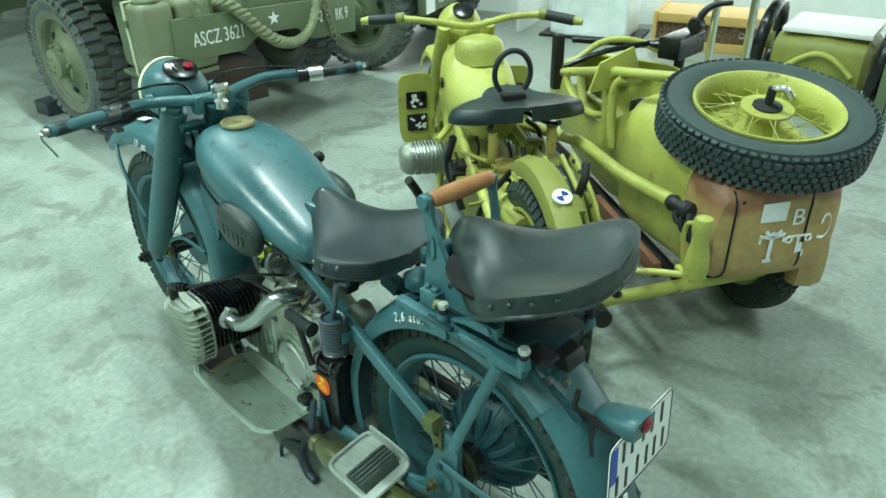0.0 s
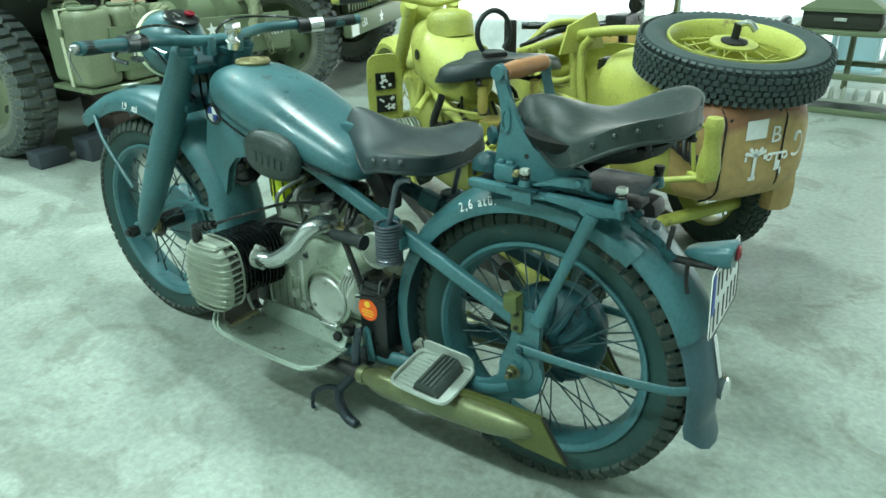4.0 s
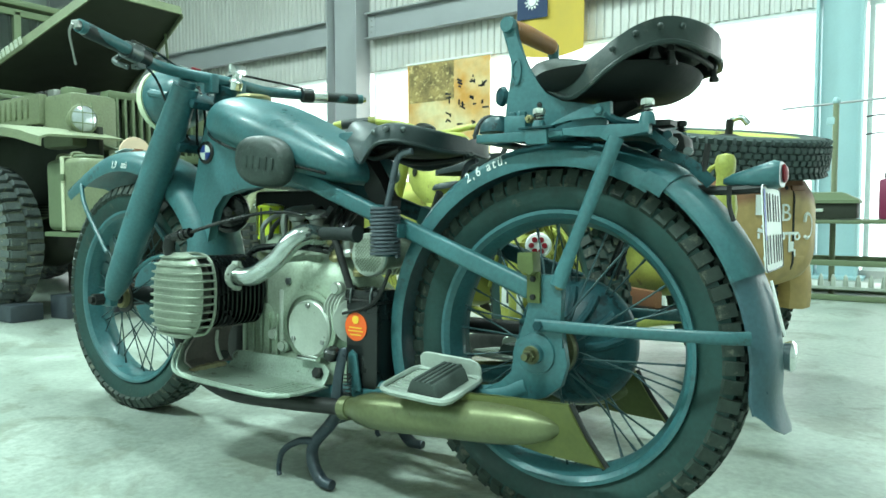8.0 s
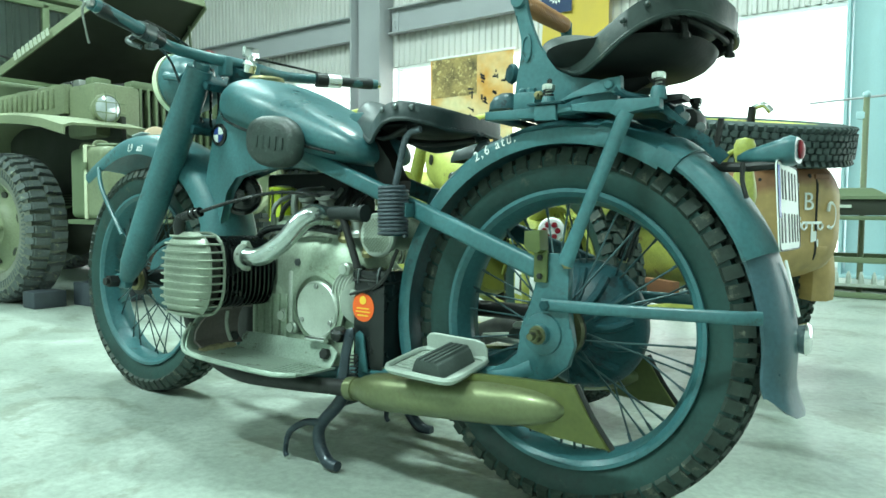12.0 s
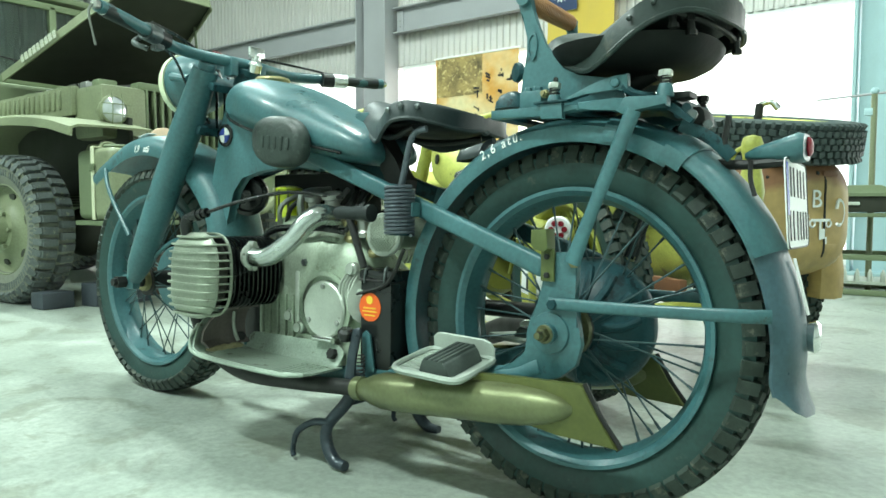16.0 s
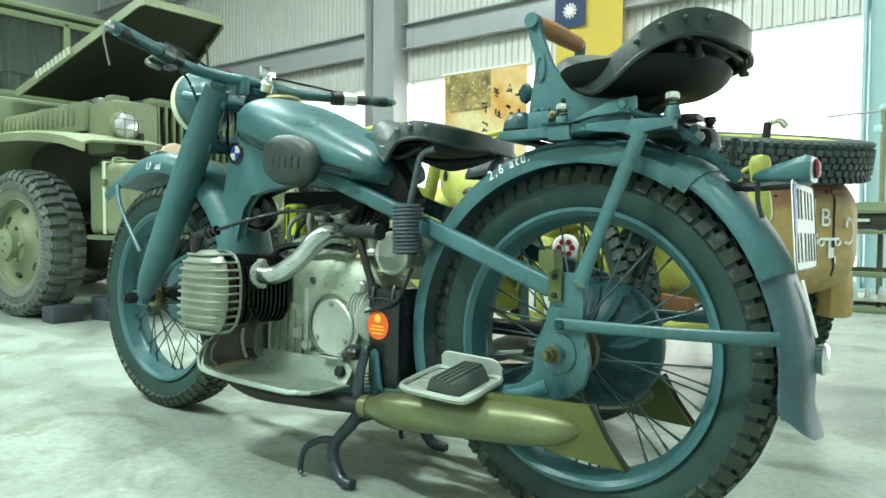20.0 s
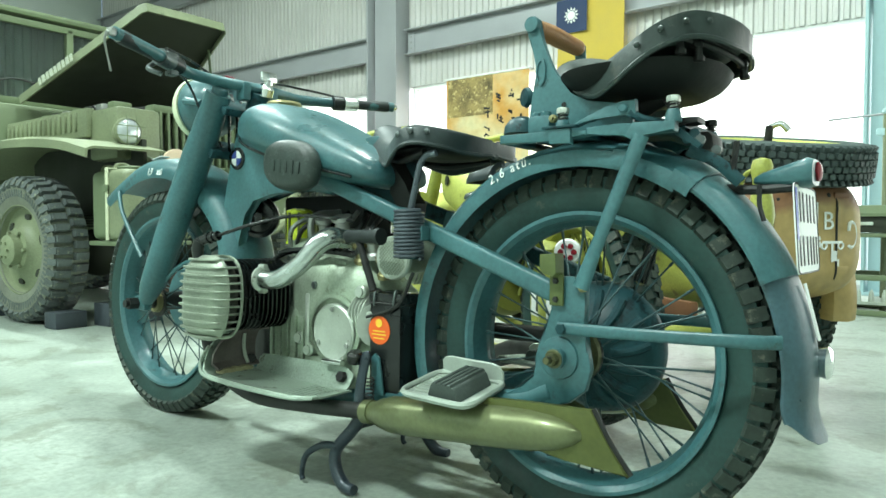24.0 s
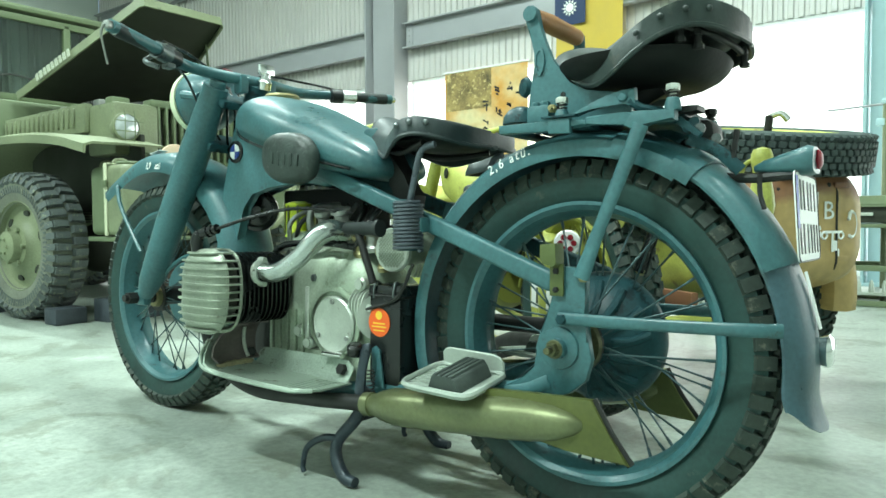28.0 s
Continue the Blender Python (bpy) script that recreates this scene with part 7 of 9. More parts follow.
loft(bm, [[(x, w * math.copysign(abs(math.cos(a)) ** 0.6, math.cos(a)), zc + hz * math.copysign(abs(math.sin(a)) ** 0.6, math.sin(a))) for a in (2 * math.pi * k / 24 for k in range(24))]
          for x, w, zc, hz in ((-1.08, 0.06, 0.36, 0.08), (-1.05, 0.11, 0.36, 0.14), (-0.80, 0.12, 0.37, 0.15), (-0.60, 0.11, 0.36, 0.13), (-0.45, 0.08, 0.36, 0.09))])
part("crankcase", bm, LIME_SHADED, green)
bm = bm_new()
box(bm, (-0.40, 0, 0.525), (0.10, 0.26, 0.05), 0.01)
box(bm, (-0.47, 0, 0.50), (0.05, 0.20, 0.10), 0.012)
part("cross_plate", bm, LIME, green)
for y in (-0.09, -0.03, 0.03, 0.09):
    bm = bm_new()
    disc(bm, (-0.385, y, 0.55), (0.2, 0, 1), 0.012, 0.012, 8, 0.003)
    part("bolt", bm, BLACK_IRON, green)
bm = bm_new()
loft(bm, [[(x, w * math.cos(a), z + hz * math.sin(a)) for a in (2 * math.pi * k / 20 for k in range(20))] for x, w, z, hz in ((-0.36, 0.09, 0.50, 0.05), (-0.28, 0.10, 0.51, 0.055), (-0.18, 0.085, 0.50, 0.055), (-0.10, 0.06, 0.47, 0.045))])
part("toolbox_cover", bm, LIME, green)
bm = bm_new()
disc(bm, (-0.165, 0.012, 0.556), (0.55, 0, 0.83), 0.032, 0.005, 28, 0.001)
rb = part("badge_rim", bm, BLACK, green)
for k, mt in ((0, LETTER), (1, BADGE_BLUE), (2, LETTER), (3, BADGE_BLUE)):
    bm = bm_new()
    pm = basis((-0.1622, 0.012, 0.5605), (0, 1, 0), (-0.83, 0, 0.55))
    bm.faces.new([bm.verts.new(pm @ Vector((0, 0, 0.001)))] + [bm.verts.new(pm @ Vector((0.024 * math.cos(radians(90 * k + 9 * j)), 0.024 * math.sin(radians(90 * k + 9 * j)), 0.001))) for j in range(11)])
    part("badge_field", thicken(bm, 0.0006), mt, rb, smooth=0)
# saddles and grab loop
saddle_g = new("front_saddle")
saddle_g.parent = green
saddle_g.matrix_local = pose(0, 0.05, 0)
saddle(saddle_g, -0.62, -0.33, 0.245, 0.772, 0.762, 0.785, LEATHER, 0.040, 0.09, 0.0)
for s in (-1, 1):
    bm = bm_new()
    lathe(bm, [(0, 0), (0.016, 0)] + [(0.016 + 0.004 * (k % 2), 0.008 + 0.012 * k) for k in range(8)] + [(0, 0.10)], (-0.38, s * 0.10, 0.60), (0, 0, 1), 16)
    part("saddle_spring", bm, OCHRE, saddle_g)
    bm = bm_new()
    tube(bm, ((-0.58, s * 0.03, 0.70), (-0.42, s * 0.10, 0.69), (-0.36, s * 0.12, 0.71)), 0.009, 8, 3)
    part("saddle_bar", bm, BLACK_IRON, saddle_g)
bm = bm_new()
tube(bm, [(-0.50, 0.045 + 0.062 * math.cos(a), 0.845 + 0.075 * math.sin(a)) for a in (radians(-50 + 28 * k) for k in range(11))], 0.0095, 12, 4)
part("grab_loop", bm, GRIP, green, "black rubber grab loop")
bm = bm_new()
box(bm, (-0.49, 0.045, 0.772), (0.04, 0.085, 0.018), 0.006)
part("loop_foot", bm, BLACK_IRON, green)
saddle_n = new("nose_saddle")
saddle_n.parent = green
saddle_n.matrix_local = pose(0, 0, 0)
saddle(saddle_n, -0.74, -0.55, 0.135, 0.70, 0.69, 0.70, LEATHER, 0.020, 0.06, 0.0)
# a tangle of pipes, rods and cables under the saddles
rnd = random.Random(11)
for i in range(26):
    bm = bm_new()
    x, y = rnd.uniform(-0.75, -0.05), rnd.uniform(-0.14, 0.16)
    tube(bm, ((x, y, rnd.uniform(0.35, 0.52)), (x + rnd.uniform(-.08, .12), y + rnd.uniform(-.05, .05), rnd.uniform(0.48, 0.60)), (x + rnd.uniform(-.1, .2), y + rnd.uniform(-.1, .1), rnd.uniform(0.52, 0.66))), rnd.choice((0.006, 0.009, 0.014)), 8, 4)
    part(rnd.choice(("linkage_rod", "pipe", "cable")), bm, rnd.choice((LIME, LIME, LIME_SHADED, BLACK_IRON)), green)
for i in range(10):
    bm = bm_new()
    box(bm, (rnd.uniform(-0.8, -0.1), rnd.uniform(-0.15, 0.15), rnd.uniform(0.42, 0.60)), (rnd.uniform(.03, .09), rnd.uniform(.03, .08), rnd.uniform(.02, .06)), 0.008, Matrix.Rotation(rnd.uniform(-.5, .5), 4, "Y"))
    part("bracket", bm, rnd.choice((LIME, LIME_SHADED, BLACK_IRON)), green)
for y in (-0.06, 0.0, 0.06, 0.10):
    bm = bm_new()
    tube(bm, ((-0.30, y + 0.10, 0.62), (-0.15, y + 0.13, 0.50), (-0.08, y + 0.14, 0.33)), 0.009, 8, 4)
    part("guard_stay", bm, LIME, green)
bm = bm_new()
loft(bm, [[(x, y + w * math.cos(a), z + h * math.sin(a)) for a in (2 * math.pi * k / 20 for k in range(20))] for x, y, z, w, h in ((-0.335, 0.150, 0.545, 0.012, 0.015), (-0.32, 0.152, 0.54, 0.036, 0.045), (-0.25, 0.158, 0.515, 0.046, 0.060), (-0.18, 0.168, 0.46, 0.046, 0.060), (-0.125, 0.175, 0.41, 0.036, 0.045), (-0.112, 0.176, 0.40, 0.012, 0.015))])
part("leather_bag", bm, LEATHER, green, "black glossy leather tool roll")
bm = bm_new()
tube(bm, ((-0.31, 0.195, 0.60), (-0.24, 0.205, 0.565), (-0.16, 0.215, 0.49), (-0.10, 0.22, 0.40)), 0.020, 8, 5, 0.25)
stay = part("pierced_stay", bm, LIME, green, "pierced yellow-green carrier stay")
for k in range(5):
    f = 0.12 + 0.19 * k
    p = curve_points(((-0.31, 0.195, 0.60), (-0.24, 0.205, 0.565), (-0.16, 0.215, 0.49), (-0.10, 0.22, 0.40)), 10)[int(f * 30)]
    bm = bm_new()
    disc(bm, p + Vector((0.012, -0.004, 0.012)), (0.7, -0.2, 0.7), 0.006, 0.010, 12)
    part("hole_plug", bm, BLACK_IRON, stay)
bm = bm_new()
box(bm, (-0.40, 0.07, 0.562), (0.09, 0.25, 0.018), 0.005)
part("cross_plate", bm, OCHRE, green, "ochre pierced cross plate")
gp = new("front_card")
gp.parent = green
gp.matrix_local = basis((0.01, -0.135, 0.345), (1, 0, -0.06), (0, 0, 1))
bm = bm_new()
box(bm, (0, 0, 0), (0.125, 0.075, 0.004), 0.001)
part("card_sheet", bm, WHITE, gp)
for x in (-0.022, 0.022):
    bm = bm_new()
    box(bm, (x, 0.0, 0.003), (0.012, 0.045, 0.001))
    part("card_bar", bm, INK, gp, smooth=0)
# rear lamp, bulb-shaped horn stalk
bm = bm_new()
disc(bm, (0.17, -0.14, 0.50), (0.83, -0.55, 0), 0.034, 0.02, 24, 0.004)
gl = part("tail_lamp", bm, LETTER, green)
for k in range(6):
    a = k * math.pi / 3
    bm = bm_new()
    pm = basis((0.188, -0.152, 0.50), (0.55, 0.83, 0), (0, 0, 1))
    disc(bm, pm @ Vector((0.017 * math.cos(a), 0.017 * math.sin(a), -0.001)), (0.83, -0.55, 0), 0.0075, 0.004, 12, 0.001)
    part("red_bead", bm, RED, gl)
bm = bm_new()
rod(bm, (0.08, -0.12, 0.48), (0.17, -0.14, 0.50), 0.012, 8)
part("lamp_arm", bm, LIME, gl)
bm = bm_new()
lathe(bm, [(0.0, -0.125), (0.027, -0.125), (0.031, -0.10), (0.028, -0.07), (0.022, -0.04), (0.021, -0.015), (0.025, 0.005), (0.025, 0.022), (0.020, 0.036), (0, 0.042)], (0.392, 0.270, 0.692), (0, 0, 1), 24)
st_ = part("lamp_post", bm, LIME, green, "bulb-topped yellow-green post")
bm = bm_new()
box(bm, (0.372, 0.270, 0.562), (0.07, 0.05, 0.014), 0.003)
tube(bm, ((0.385, 0.265, 0.562), (0.32, 0.19, 0.545), (0.20, 0.08, 0.50), (0.05, 0.05, 0.48)), 0.009, 10, 4)
tube(bm, ((0.378, 0.262, 0.707), (0.345, 0.258, 0.69), (0.335, 0.258, 0.65), (0.345, 0.263, 0.57)), 0.006, 8, 4)
part("post_bracket", bm, LIME, st_)

# the sidecar: own top-level thing, coupled by struts
side = thing("sidecar", "yellow-green military sidecar with a tan tail and white painted signs", "sidecar", GM)


def tail_material():
    """Sand paint with red-brown sprayed over its upper part, the border uneven."""
    m = bpy.data.materials.new("sand_and_red_brown_spray")
    m.use_nodes = True
    nt, N = m.node_tree, m.node_tree.nodes.new
    b = nt.nodes["Principled BSDF"]
    tc, sep, n1 = N("ShaderNodeTexCoord"), N("ShaderNodeSeparateXYZ"), N("ShaderNodeTexNoise")
    n1.inputs["Scale"].default_value, n1.inputs["Detail"].default_value = 5.0, 5
    nt.links.new(tc.outputs["Object"], sep.inputs[0]), nt.links.new(tc.outputs["Object"], n1.inputs["Vector"])
    add = N("ShaderNodeMath")
    add.operation = "MULTIPLY_ADD"
    nt.links.new(n1.outputs[0], add.inputs[0])
    add.inputs[1].default_value = 0.16
    nt.links.new(sep.outputs[2], add.inputs[2])
    mr = N("ShaderNodeMapRange")
    mr.inputs[1].default_value, mr.inputs[2].default_value = 0.69, 0.72
    nt.links.new(add.outputs[0], mr.inputs[0])
    mx = N("ShaderNodeMix")
    mx.data_type = "RGBA"
    mx.inputs[6].default_value, mx.inputs[7].default_value = (0.42, 0.285, 0.11, 1), (0.25, 0.115, 0.055, 1)
    nt.links.new(mr.outputs[0], mx.inputs[0])
    nf = N("ShaderNodeTexNoise")
    nf.inputs["Scale"].default_value, nf.inputs["Detail"].default_value = 30, 6
    nt.links.new(tc.outputs["Object"], nf.inputs["Vector"])
    mf = N("ShaderNodeMapRange")
    mf.inputs[1].default_value, mf.inputs[2].default_value, mf.inputs[3].default_value, mf.inputs[4].default_value = 0.3, 0.7, 0.86, 1.14
    nt.links.new(nf.outputs[0], mf.inputs[0])
    mu = N("ShaderNodeMix")
    mu.data_type, mu.blend_type = "RGBA", "MULTIPLY"
    mu.inputs[0].default_value = 1
    nt.links.new(mx.outputs[2], mu.inputs[6]), nt.links.new(mf.outputs[0], mu.inputs[7])
    nt.links.new(mu.outputs[2], b.inputs["Base Color"])
    b.inputs["Roughness"].default_value = 0.48
    return m


TAIL = tail_material()


def tub(x, yc, hw, z0, z1, p=0.5, n=32):
    return [(x, yc + hw * math.copysign(abs(math.cos(a)) ** p, math.cos(a)), (z0 + z1) / 2 + (z1 - z0) / 2 * math.copysign(abs(math.sin(a)) ** p, math.sin(a))) for a in (2 * math.pi * k / n for k in range(n))]


bm = bm_new()
loft(bm, [tub(x, *q) for x, *q in ((0.03, 0.655, 0.225, 0.33, 0.735), (0.10, 0.650, 0.218, 0.345, 0.72), (0.155, 0.645, 0.208, 0.365, 0.70), (0.185, 0.64, 0.190, 0.39, 0.675), (0.195, 0.64, 0.155, 0.425, 0.64))])
tail = part("tail", bm, TAIL, side, "sand-coloured tail sprayed red-brown on top")
bm = bm_new()
loft(bm, [tub(x, *q) for x, *q in ((-0.42, 0.665, 0.235, 0.27, 0.765), (-0.25, 0.662, 0.232, 0.28, 0.762), (-0.08, 0.660, 0.229, 0.31, 0.748), (0.028, 0.655, 0.225, 0.328, 0.736))])
part("rear_body", bm, LIME, side)
bm = bm_new()
rows = []
for x, yc, hw, z0, z1 in ((-0.42, 0.665, 0.235, 0.27, 0.765), (-0.60, 0.67, 0.24, 0.265, 0.755), (-0.80, 0.675, 0.24, 0.265, 0.745), (-1.0, 0.68, 0.235, 0.27, 0.72), (-1.2, 0.69, 0.22, 0.28, 0.68), (-1.4, 0.70, 0.19, 0.30, 0.63), (-1.6, 0.705, 0.14, 0.33, 0.56), (-1.74, 0.71, 0.07, 0.37, 0.48)):
    rows.append([(x, yc + hw * math.copysign(abs(math.sin(q)) ** 0.6, math.sin(q)), z0 + (z1 - z0) * (0.5 - 0.5 * math.copysign(abs(math.cos(q)) ** 0.6, math.cos(q)))) for q in np.linspace((-1.72 if -1.05 < x < -0.55 else -2.35) if x > -1.25 else -3.1, 2.35 if x > -1.25 else 3.1, 25)])
loft(bm, rows, cap=False, closed=False)
thicken(bm, 0.008)
part("front_body", bm, LIME, side)
bm = bm_new()
box(bm, (-0.62, 0.67, 0.42), (0.42, 0.40, 0.10), 0.03)
box(bm, (-0.45, 0.67, 0.58), (0.08, 0.40, 0.30), 0.03, Matrix.Rotation(-0.15, 4, "Y"))
part("seat_cushion", bm, BLACK, side)
# body seams, straps and rivets on the tail
for y in (0.492, 0.725):
    bm = bm_new()
    tube(bm, [(0.196 if 0.42 < z < 0.66 else 0.175 if 0.38 < z < 0.69 else 0.12, y, z) for z in (0.36 + 0.034 * k for k in range(11))], 0.0035, 6, 2)
    part("seam", bm, BLACK_IRON, tail)
for z in (0.655, 0.44):
    bm = bm_new()
    box(bm, (0.19, 0.745, z), (0.012, 0.055, 0.016), 0.003)
    part("latch", bm, RUST if z > 0.5 else TAN, tail)
for y, z in ((0.515, 0.64), (0.515, 0.44), (0.70, 0.655), (0.755, 0.62), (0.76, 0.46), (0.715, 0.425), (0.60, 0.42), (0.54, 0.61)):
    bm = bm_new()
    lathe(bm, [(0, 0), (0.008, 0), (0.006, 0.004), (0, 0.005)], (0.188, y, z), (1, 0, 0), 12)
    part("rivet", bm, BLACK_IRON, tail)
SX = 0.1985


def sign(bm_build, label):
    bm = bm_new()
    bm_build(bm)
    islands("painted_stroke", bm, LETTER, tail, label)


def patch(bm):
    box(bm, (SX, 0.612, 0.604), (0.0015, 0.080, 0.060))


def palm(bm):
    box(bm, (SX, 0.622, 0.482), (0.0015, 0.012, 0.075))
    box(bm, (SX, 0.620, 0.445), (0.0015, 0.026, 0.012))
    for k, (a, l) in enumerate(((0.25, 0.042), (0.75, 0.036), (2.3, 0.036), (2.9, 0.042), (1.55, 0.022))):
        box(bm, (SX, 0.622 + math.cos(a) * l * 0.5, 0.522 + math.sin(a) * l * 0.35), (0.0015, l, 0.011), rot=Matrix.Rotation(a if a < 1.6 else a - math.pi, 4, "X"))
    box(bm, (SX, 0.585, 0.512), (0.0015, 0.008, 0.016))
    box(bm, (SX, 0.660, 0.512), (0.0015, 0.008, 0.016))


def crossing(bm):
    box(bm, (SX, 0.708, 0.518), (0.0015, 0.074, 0.008))
    for y in (0.677, 0.739):
        tube(bm, [(SX, y + 0.010 * math.cos(a), 0.508 + 0.010 * math.sin(a)) for a in (k * math.pi / 5 for k in range(11))], 0.003, 5, 1)
    box(bm, (SX, 0.708, 0.488), (0.0015, 0.007, 0.055))
    box(bm, (SX, 0.717, 0.478), (0.0015, 0.016, 0.030))
    box(bm, (SX, 0.730, 0.458), (0.0015, 0.006, 0.022))


def curl(bm):
    def at(y, z):
        return (0.1995 - max(0, y - 0.770) * 0.32, y, z)
    tube(bm, [at(0.782 + 0.024 * math.cos(a), 0.540 + 0.038 * math.sin(a)) for a in (radians(-120 + 20 * k) for k in range(12))] + [at(0.772, 0.572), at(0.768, 0.552)], 0.005, 5, 1)


sign(patch, "white painted rectangle")
sign(palm, "white painted palm tree")
sign(crossing, "white painted unit sign")
sign(curl, "white painted curved sign")
ob = part("painted_letter", letters("B", 0.075, 0.0008, LETTER), LETTER, tail, "white painted letter")
ob.matrix_local = basis((SX, 0.692, 0.578), (0, 1, 0), (0, 0, 1))
bm = bm_new()
box(bm, (-0.29, 0.41, 0.302), (0.52, 0.028, 0.055), 0.006)
part("running_board", bm, RUST, side, "red-brown board along the sidecar's lower edge")
# rim rails over the cockpit, gun mount, chassis struts
for pts, r in ((((-1.05, 0.43, 0.665), (-0.87, 0.432, 0.715), (-0.60, 0.44, 0.792), (-0.42, 0.47, 0.83), (-0.34, 0.56, 0.835)), 0.018), (((-0.99, 0.43, 0.69), (-1.00, 0.428, 0.65), (-0.93, 0.425, 0.61), (-0.80, 0.425, 0.592), (-0.68, 0.425, 0.605), (-0.58, 0.43, 0.64)), 0.014),
               (((-1.05, 0.43, 0.665), (-1.10, 0.60, 0.76), (-1.10, 0.76, 0.76), (-1.05, 0.90, 0.70)), 0.014), (((-0.87, 0.434, 0.715), (-0.845, 0.43, 0.66), (-0.80, 0.43, 0.594)), 0.016), (((-0.56, 0.445, 0.80), (-0.60, 0.432, 0.76), (-0.585, 0.428, 0.66), (-0.56, 0.425, 0.56)), 0.017), (((-0.50, 0.445, 0.795), (-0.535, 0.432, 0.75), (-0.53, 0.426, 0.66), (-0.50, 0.424, 0.54)), 0.017)):
    bm = bm_new()
    tube(bm, pts, r, 12, 6)
    part("rim_rail", bm, LIME, side)
bm = bm_new()
slab(bm, [(0.62 + 0.0, 0.0), (0.86, 0.0), (0.80, 0.14), (0.66, 0.10)], -0.40, -0.392, "yz")
bmesh.ops.transform(bm, matrix=Matrix.Translation((-0.02, -0.16, 0.735)) @ Matrix.Rotation(0.25, 4, "Z"), verts=bm.verts)
part("cockpit_flap", bm, LIME, side)
for pts in (((-0.50, 0.24, 0.605), (-0.41, 0.28, 0.602), (-0.183, 0.33, 0.582), (0.06, 0.372, 0.60)), ((-0.95, 0.05, 0.55), (-0.8, 0.3, 0.50), (-0.7, 0.44, 0.46)), ((-0.95, 0.1, 0.2), (-0.9, 0.45, 0.22)), ((0.02, 0.1, 0.24), (0.0, 0.45, 0.25), (-0.02, 0.85, 0.26))):
    bm = bm_new()
    tube(bm, pts, 0.022, 12, 5)
    part("chassis_strut", bm, LIME, side)
bm = bm_new()
lathe(bm, [(0, -0.04), (0.022, -0.04), (0.025, -0.025), (0.018, -0.016), (0.018, 0.016), (0.027, 0.022), (0.027, 0.045), (0.020, 0.052), (0, 0.052)], (0.10, 0.374, 0.604), (0.9, 0.15, 0.05), 20)
for k in range(4):
    tube(bm, ((0.10 + 0.03 * k, 0.374, 0.61), (0.12 + 0.035 * k, 0.36, 0.57 - 0.01 * k), (0.20, 0.42, 0.53)), 0.009, 8, 4)
part("rear_coupling", bm, BLACK_IRON, side, "black greasy rear coupling")
bm = bm_new()
for y in (0.50, 0.93):
    tube(bm, ((-1.3, y, 0.24), (-0.02, y, 0.25)), 0.02, 10, 1)
part("chassis_frame", bm, BLACK_IRON, side)
spoked_wheel(side, (-0.25, 0.875, 0.33), 0.33, 0.052, 0.245, LIME, LIME_SHADED, LIME_SHADED, GROWS, 60, RUBBER, 36, (0.06, 0.05), Matrix.Rotation(radians(-8), 4, "Z"), key="g")
bm = bm_new()
mudguard(bm, -0.275, 0.33, -9, 16, [(0.862 + y * 0.66, r) for y, r in GSEC], n=36)
part("mudguard", bm, TAIL, side, "tan and red-brown sidecar mudguard")

# spare wheel lying on the tail
spare = thing("spare_wheel", "spare wheel with yellow-green rim lying on the sidecar", "wheel", GM)
SN = Vector((0.169, -0.022, 1)).normalized()
SC = Vector((-0.043, 0.687, 0.782))
sx_ = Vector((0, 1, 0)).cross(SN).normalized()
lie = Matrix((sx_, SN, sx_.cross(SN))).transposed().to_4x4()
SPARE_ROWS = [(-0.048, 0.018, 0.017, 0.010, 0.2985, 0.0, 0.5, 0.0), (-0.028, 0.018, 0.021, 0.009, 0.3025, 0.15, 0, 0.5), (-0.0095, 0.016, 0.021, 0.008, 0.3035, -0.15, 0, 0.0), (0.0095, 0.016, 0.021, 0.008, 0.3035, 0.15, 0, 0.5), (0.028, 0.018, 0.021, 0.009, 0.3025, -0.15, 0, 0.0), (0.048, 0.018, 0.017, 0.010, 0.2985, 0.0, -0.5, 0.5)]
w = spoked_wheel(spare, SC, 0.305, 0.062, 0.212, LIME, LIME, LIME, SPARE_ROWS, 72, SPARE_RUBBER, 40, (0.075, 0.045), lie, key="s")
bm = bm_new()
rod(bm, SC + SN * 0.02, SC + SN * 0.105, 0.013, 12)
lathe(bm, [(0.0, 0), (0.042, 0), (0.042, 0.006), (0.02, 0.012), (0, 0.012)], SC + SN * 0.045, SN, 24)
part("clamp_post", bm, BLACK_IRON, spare)
bm = bm_new()
tube(bm, (SC + SN * 0.10, SC + SN * 0.108 + Vector((0.025, 0.02, 0)), SC + SN * 0.085 + Vector((0.045, 0.035, 0))), [0.009, 0.010, 0.011], 12, 4)
part("clamp_handle", bm, CHROME, spare)

# ---- the olive truck, nose towards the motorcycles ----
TM = basis((-3.86, 1.35, 0), (1, 0, 0), (0, 1, 0))      # x ahead, y to the truck's left; the near side is -y
truck = thing("army_truck", "olive drab vintage army truck with its bonnet propped open", "truck", TM)


